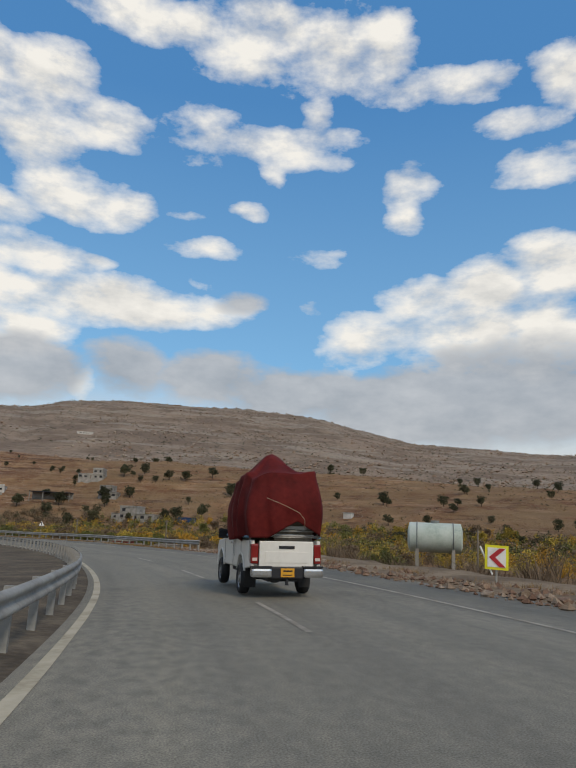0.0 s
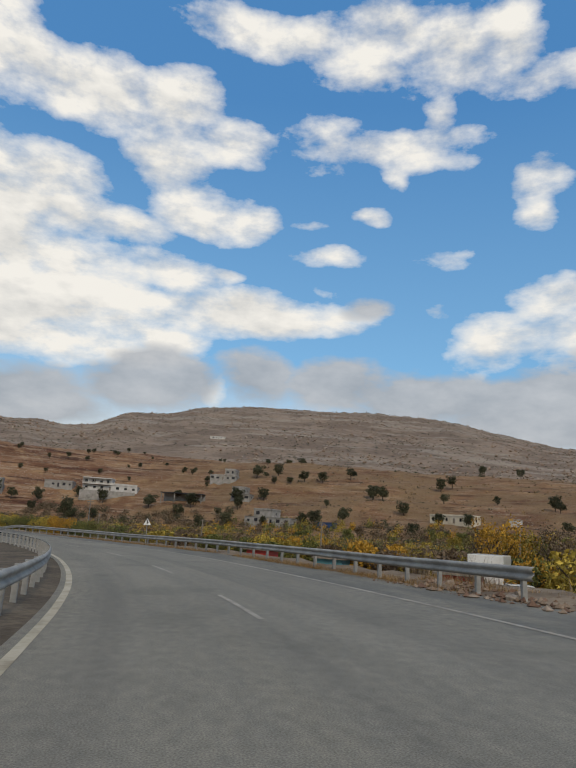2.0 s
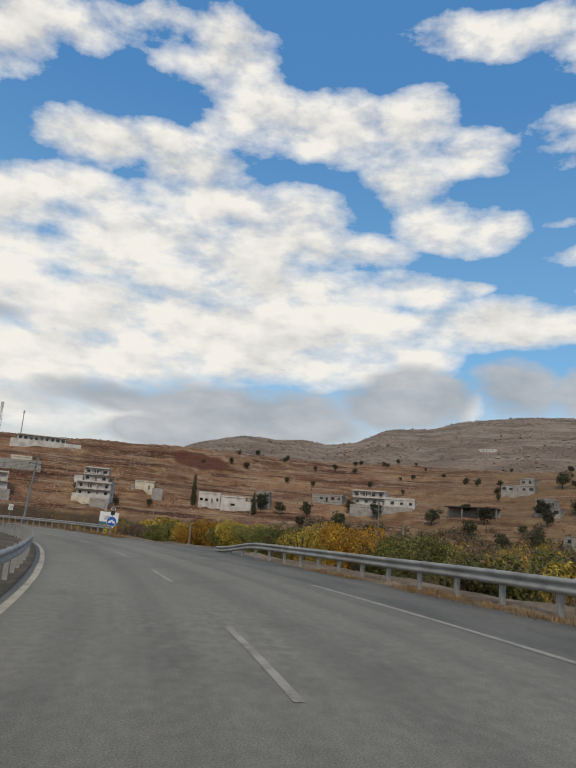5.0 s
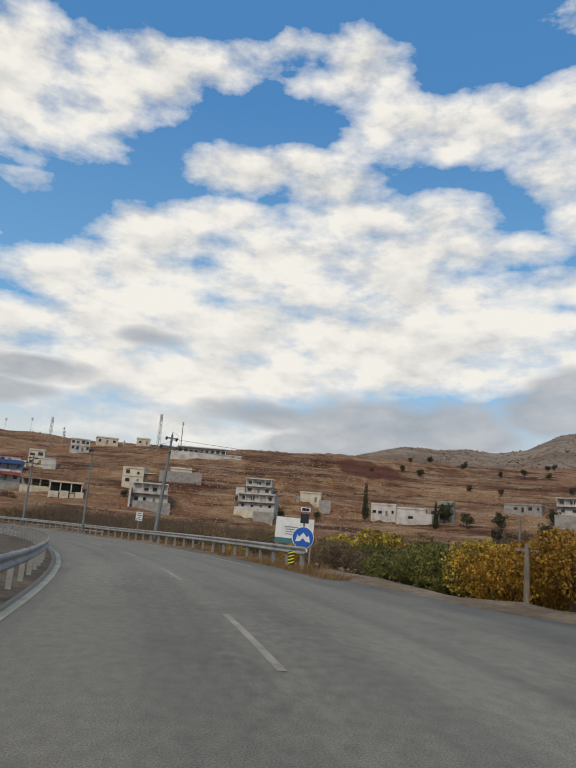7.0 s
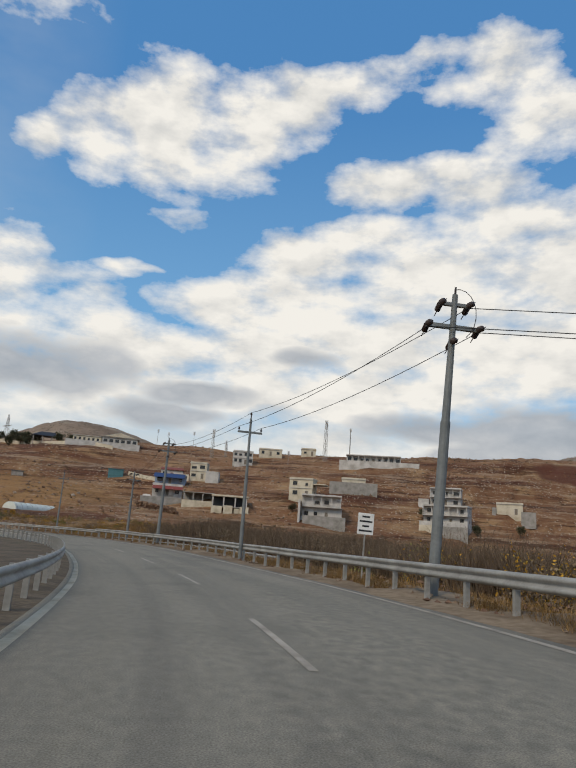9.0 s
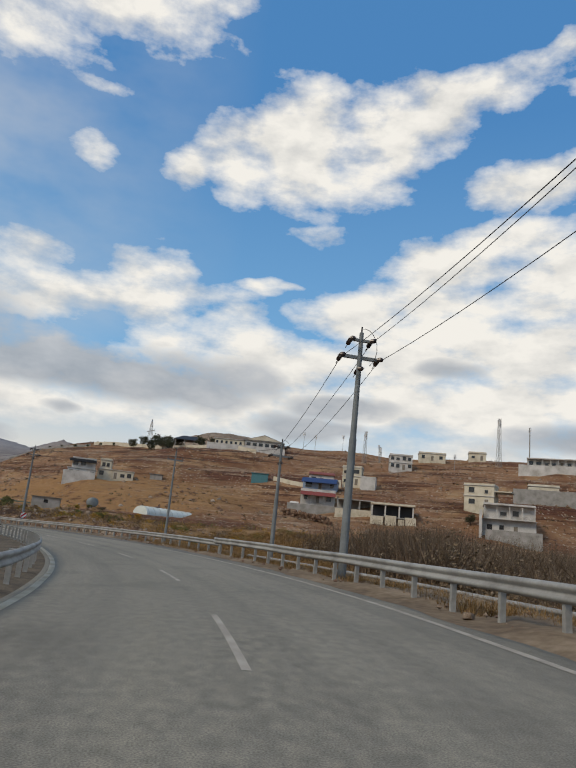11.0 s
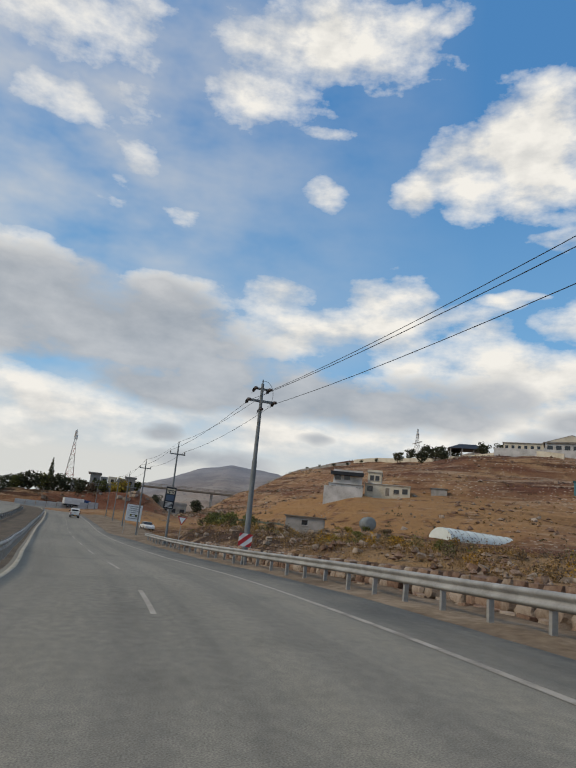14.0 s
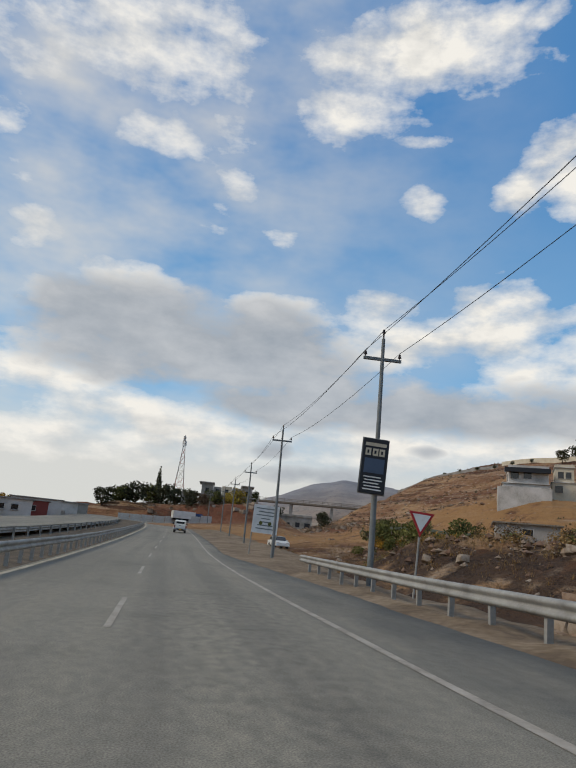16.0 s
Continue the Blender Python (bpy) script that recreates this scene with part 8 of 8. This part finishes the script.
def load_cover():
    """A dark red canvas over a tall load, pulled into folds."""
    ob = thing("load_cover", lead @ pose(0, 0, 0.36), "dark red canvas cover tied over a tall load", "load cover")
    n, rows = 120, []
    levels = np.linspace(0, 1, 26)
    for lv in levels:
        for k in range(n):
            a = k * math.tau / n
            c, s_ = math.cos(a), math.sin(a)
            # a rounded box in plan: x across, y along
            p = 6.0
            rr = (abs(c) ** p + abs(s_) ** p) ** (-1 / p)
            px, py = rr * c, rr * s_
            bulge = 1.0 + 0.06 * math.sin(math.pi * min(lv * 1.15, 1)) - 0.20 * max(0, lv - 0.35) ** 1.3
            left = max(0.0, -c)
            fold = 0.085 * math.sin(a * 13 + 1.2 * math.sin(3 * lv)) * (0.12 + 1.0 * left) * (0.45 + 0.55 * (1 - lv))
            fold += 0.022 * math.sin(a * 29 + 4 * lv) * (1 - 0.6 * lv) * (0.3 + left)
            hem_rear = 1.02 + 0.40 * max(0.0, 1 - abs(px - 0.25) / 0.75) * (py < -0.75)
            hem = hem_rear if py < -0.75 else 0.98 + 0.06 * math.sin(a * 9) + (0.25 if py > 0.8 else 0)
            top = 2.56 + 0.10 * math.exp(-((px - 0.9) / 0.35) ** 2 - ((py + 0.95) / 0.4) ** 2) - 0.20 * math.exp(-((px + 1.0) / 0.28) ** 2 - ((py + 1.0) / 0.3) ** 2) - 0.06 * math.cos(9 * py) * left - 0.10 * max(0, py)
            zz = hem + (top - hem) * lv
            rows.append(((0.95 * px) * bulge + fold * px, -0.02 + 1.36 * py * bulge + 0.22 * (py > 0) * py + fold * py, zz))
    faces = [tuple(f) for f in grid_faces(len(levels), n, True)]
    # the top, drawn in towards a ridge
    last = (len(levels) - 1) * n
    ring_ = [rows[last + k] for k in range(n)]
    cx, cy = np.mean([v[0] for v in ring_]), np.mean([v[1] for v in ring_])
    for j, q in enumerate((0.78, 0.55, 0.32, 0.12)):
        base = len(rows)
        for k in range(n):
            vx, vy, vz = ring_[k]
            nx_, ny_ = cx + (vx - cx) * q, cy + (vy - cy) * q
            peak = 0.62 * math.exp(-((nx_ + 0.18) / 0.55) ** 2 - ((ny_ - 0.05) / 0.70) ** 2)
            rows.append((nx_, ny_, 2.58 + (vz - 2.58) * q ** 2 + peak * (1 - q * q) + 0.015 * math.sin(9 * nx_ + 5 * ny_)))
        start = last if j == 0 else base - n
        faces += [(start + k, start + (k + 1) % n, base + (k + 1) % n, base + k) for k in range(n)]
    faces.append(tuple(len(rows) - n + k for k in range(n)))
    canvas = part_of("canvas", mesh_from("canvas", rows, faces, M["canvas"], smooth=True), None, ob)
    sol = canvas.modifiers.new("thick", "SOLIDIFY")
    sol.thickness = 0.012
    bm = bmesh.new()
    bent(bm, [(-0.55, -1.50, 1.95), (-0.1, -1.53, 1.78), (0.25, -1.52, 1.62), (0.40, -1.47, 1.46), (0.43, -1.36, 1.28)], 0.007, 5)
    part("rope", bm, M["rope"], ob, "pale tie rope")
    return ob


load_cover()
ob = thing("load_rack", lead @ pose(0, 0, 0.21), "welded pipe rack standing in the truck bed", "rack")
for sx in (-1, 1):
    part("side_rail", tubed((sx * 0.90, -1.1, 1.19), (sx * 0.90, 1.9, 1.19), 0.025, 0.025), M["blue_pipe"], ob, "faded blue side pipe")
    for yy in (-1.05, 0.0, 0.9):
        part("upright", tubed((sx * 0.84, yy, 0.66), (sx * 0.84, yy, 1.9), 0.02, 0.02), M["steel"], ob)
for zz in (1.22, 1.34):
    part("cross_rail", tubed((-0.75, -1.16, zz), (0.86, -1.16, zz), 0.022, 0.022), M["steel"], ob)
part("crate", boxed(-0.25, 0.72, -1.05, -0.2, 0.68, 1.62, bevel=0.02), M["wood"], ob, "slatted crate of the load")
for k in range(4):
    part("slat", boxed(-0.27, 0.74, -1.075, -1.055, 0.78 + 0.2 * k, 0.86 + 0.2 * k), M["sign_white"], ob)


def saloon(m, paint, label, high=1.42, name="car"):
    """A plain four-door car; +y is forward, the origin under its middle."""
    ob = thing(name, m, label, "car")
    low = [(-2.15, 0.30), (-1.75, 0.26)] + arch(-1.32, 0.36, 0.26, 7) + arch(1.32, 0.36, 0.26, 7) + [(1.95, 0.26), (2.18, 0.34), (2.20, 0.62), (2.05, 0.78), (1.05, 0.92), (-1.6, 0.96), (-2.15, 0.90), (-2.22, 0.60)]
    part("body", prism(low, -0.86, 0.86, 0.06), M[paint], ob)
    part("cabin", prism([(-1.75, 0.94), (1.05, 0.91), (0.35, high - 0.03), (-0.2, high), (-1.05, high - 0.02), (-1.45, high - 0.15)], -0.74, 0.74, 0.08), M["glass"], ob, "dark glazed cabin")
    part("roof", boxed(-0.66, 0.66, -1.12, 0.30, high - 0.03, high + 0.025, bevel=0.03), M[paint], ob)
    for sx in (-1, 1):
        part("pillar", boxed(sx * 0.735 - 0.02, sx * 0.735 + 0.02, -0.42, -0.34, 0.93, high - 0.02), M[paint], ob)
        part("tail_lamp", boxed(sx * 0.66 - 0.17, sx * 0.66 + 0.17, -2.25, -2.14, 0.66, 0.82, bevel=0.02), M["tail_red"], ob, "red tail lamp")
        part("headlamp", boxed(sx * 0.62 - 0.17, sx * 0.62 + 0.17, 2.08, 2.21, 0.58, 0.72, bevel=0.02), M["lamp_clear"], ob, "clear headlamp")
        part("mirror", boxed(sx * 0.80, sx * 1.0, 0.62, 0.72, 0.92, 1.05, bevel=0.02), M[paint], ob)
        for yy in (-1.32, 1.32):
            wheel(ob, sx * 0.76, yy, 0.31, sx)
    part("rear_plate", boxed(-0.25, 0.25, -2.245, -2.20, 0.62, 0.73), M["sign_white"], ob)
    part("bumper", boxed(-0.85, 0.85, -2.28, -2.12, 0.30, 0.50, bevel=0.04), M[paint], ob)
    part("bumper", boxed(-0.85, 0.85, 2.12, 2.27, 0.28, 0.46, bevel=0.04), M[paint], ob)
    return ob


# the car ahead, a parked car and the lorry at the bend
s_, d_ = 397.0, 1.9
x, y = (float(v) for v in road_xy(s_, d_))
pickup(pose(x, y, float(road_z(s_, d_)), 2.0, 0, heading(s_)), "dark pickup truck with a white tailgate driving ahead", "car_white")
x, y = -303.2, 98.3
saloon(pose(x, y, max(gz(x, y), 0.15), 0, 0, 300), "car_white", "white saloon car parked on the dirt beside a board")


def lorry(m, label):
    ob = thing("lorry", m, label, "lorry")
    part("box_body", boxed(-1.2, 1.2, -4.5, 1.6, 1.0, 2.9, bevel=0.05), M["car_white"], ob)
    part("cab", prism([(1.75, 0.6), (3.9, 0.6), (3.95, 1.5), (3.6, 2.6), (1.75, 2.7)], -1.15, 1.15, 0.08), M["blue_metal"], ob, "blue cab")
    part("windscreen", boxed(-1.0, 1.0, 3.70, 3.90, 1.55, 2.35), M["glass"], ob)
    part("chassis", boxed(-0.5, 0.5, -4.4, 3.6, 0.55, 0.98), M["sign_and_shade_black"], ob)
    for sx in (-1, 1):
        for yy in (-3.2, -2.0, 2.9):
            wheel(ob, sx * 1.0, yy, 0.48, sx)
    return ob


x, y = bend_place(182, 3)
lorry(pose(x, y, gz(x, y) + 0.3, 0, 0, heading(440) - 80), "white box lorry with a blue cab standing at the bend")
# the yard below the guardrail
for s, d, turn, paint, words in [(66, 20.5, 60, "car_white", "white car parked in the yard below the road"), (71, 22, 95, "car_white", "dusty white car parked among scrap"), (93, 21, 40, "car_white", "white car parked under the bank")]:
    x, y = (float(v) for v in road_xy(s, d))
    saloon(pose(x, y, gz(x, y) + 0.05, 0, 0, turn), paint, words, 1.5)
x, y = -2.4, 90.0
lorry(pose(x, y, gz(x, y) + 0.35, 0, 0, -12), "old white box lorry in the yard below the road")
for k, (s, d) in enumerate([(79, 15.5), (81, 16.5), (83.5, 15.2), (86, 16), (88, 15.4)]):
    x, y = (float(v) for v in road_xy(s, d))
    ob = thing("feed_sack", pose(x, y, gz(x, y) - 0.05, 0, 0, 40 * k), "bulging white woven sack in the yard", "sack", "sacks in the yard")
    bm = bmesh.new()
    bmesh.ops.create_icosphere(bm, subdivisions=3, radius=1.0)
    for v in bm.verts:
        v.co = Vector((0.75 * v.co.x * (1 - 0.15 * v.co.z), 0.6 * v.co.y, 0.55 + 0.55 * max(-1, min(1, 1.3 * v.co.z)))) * (1 + 0.05 * noise.noise(v.co * 4))
    part("bag", bm, M["sign_white"], ob, smooth=True)
for k, (s, d, m_) in enumerate([(75, 22, "red_metal"), (98, 21, "red_metal"), (90, 23, "teal")]):
    x, y = (float(v) for v in road_xy(s, d))
    shed(x, y, 3.2, 2.4, 1.9, m_, "wood", "rusty red sheet-metal stall in the yard" if m_ == "red_metal" else "green sheet-metal stall in the yard", win=0)
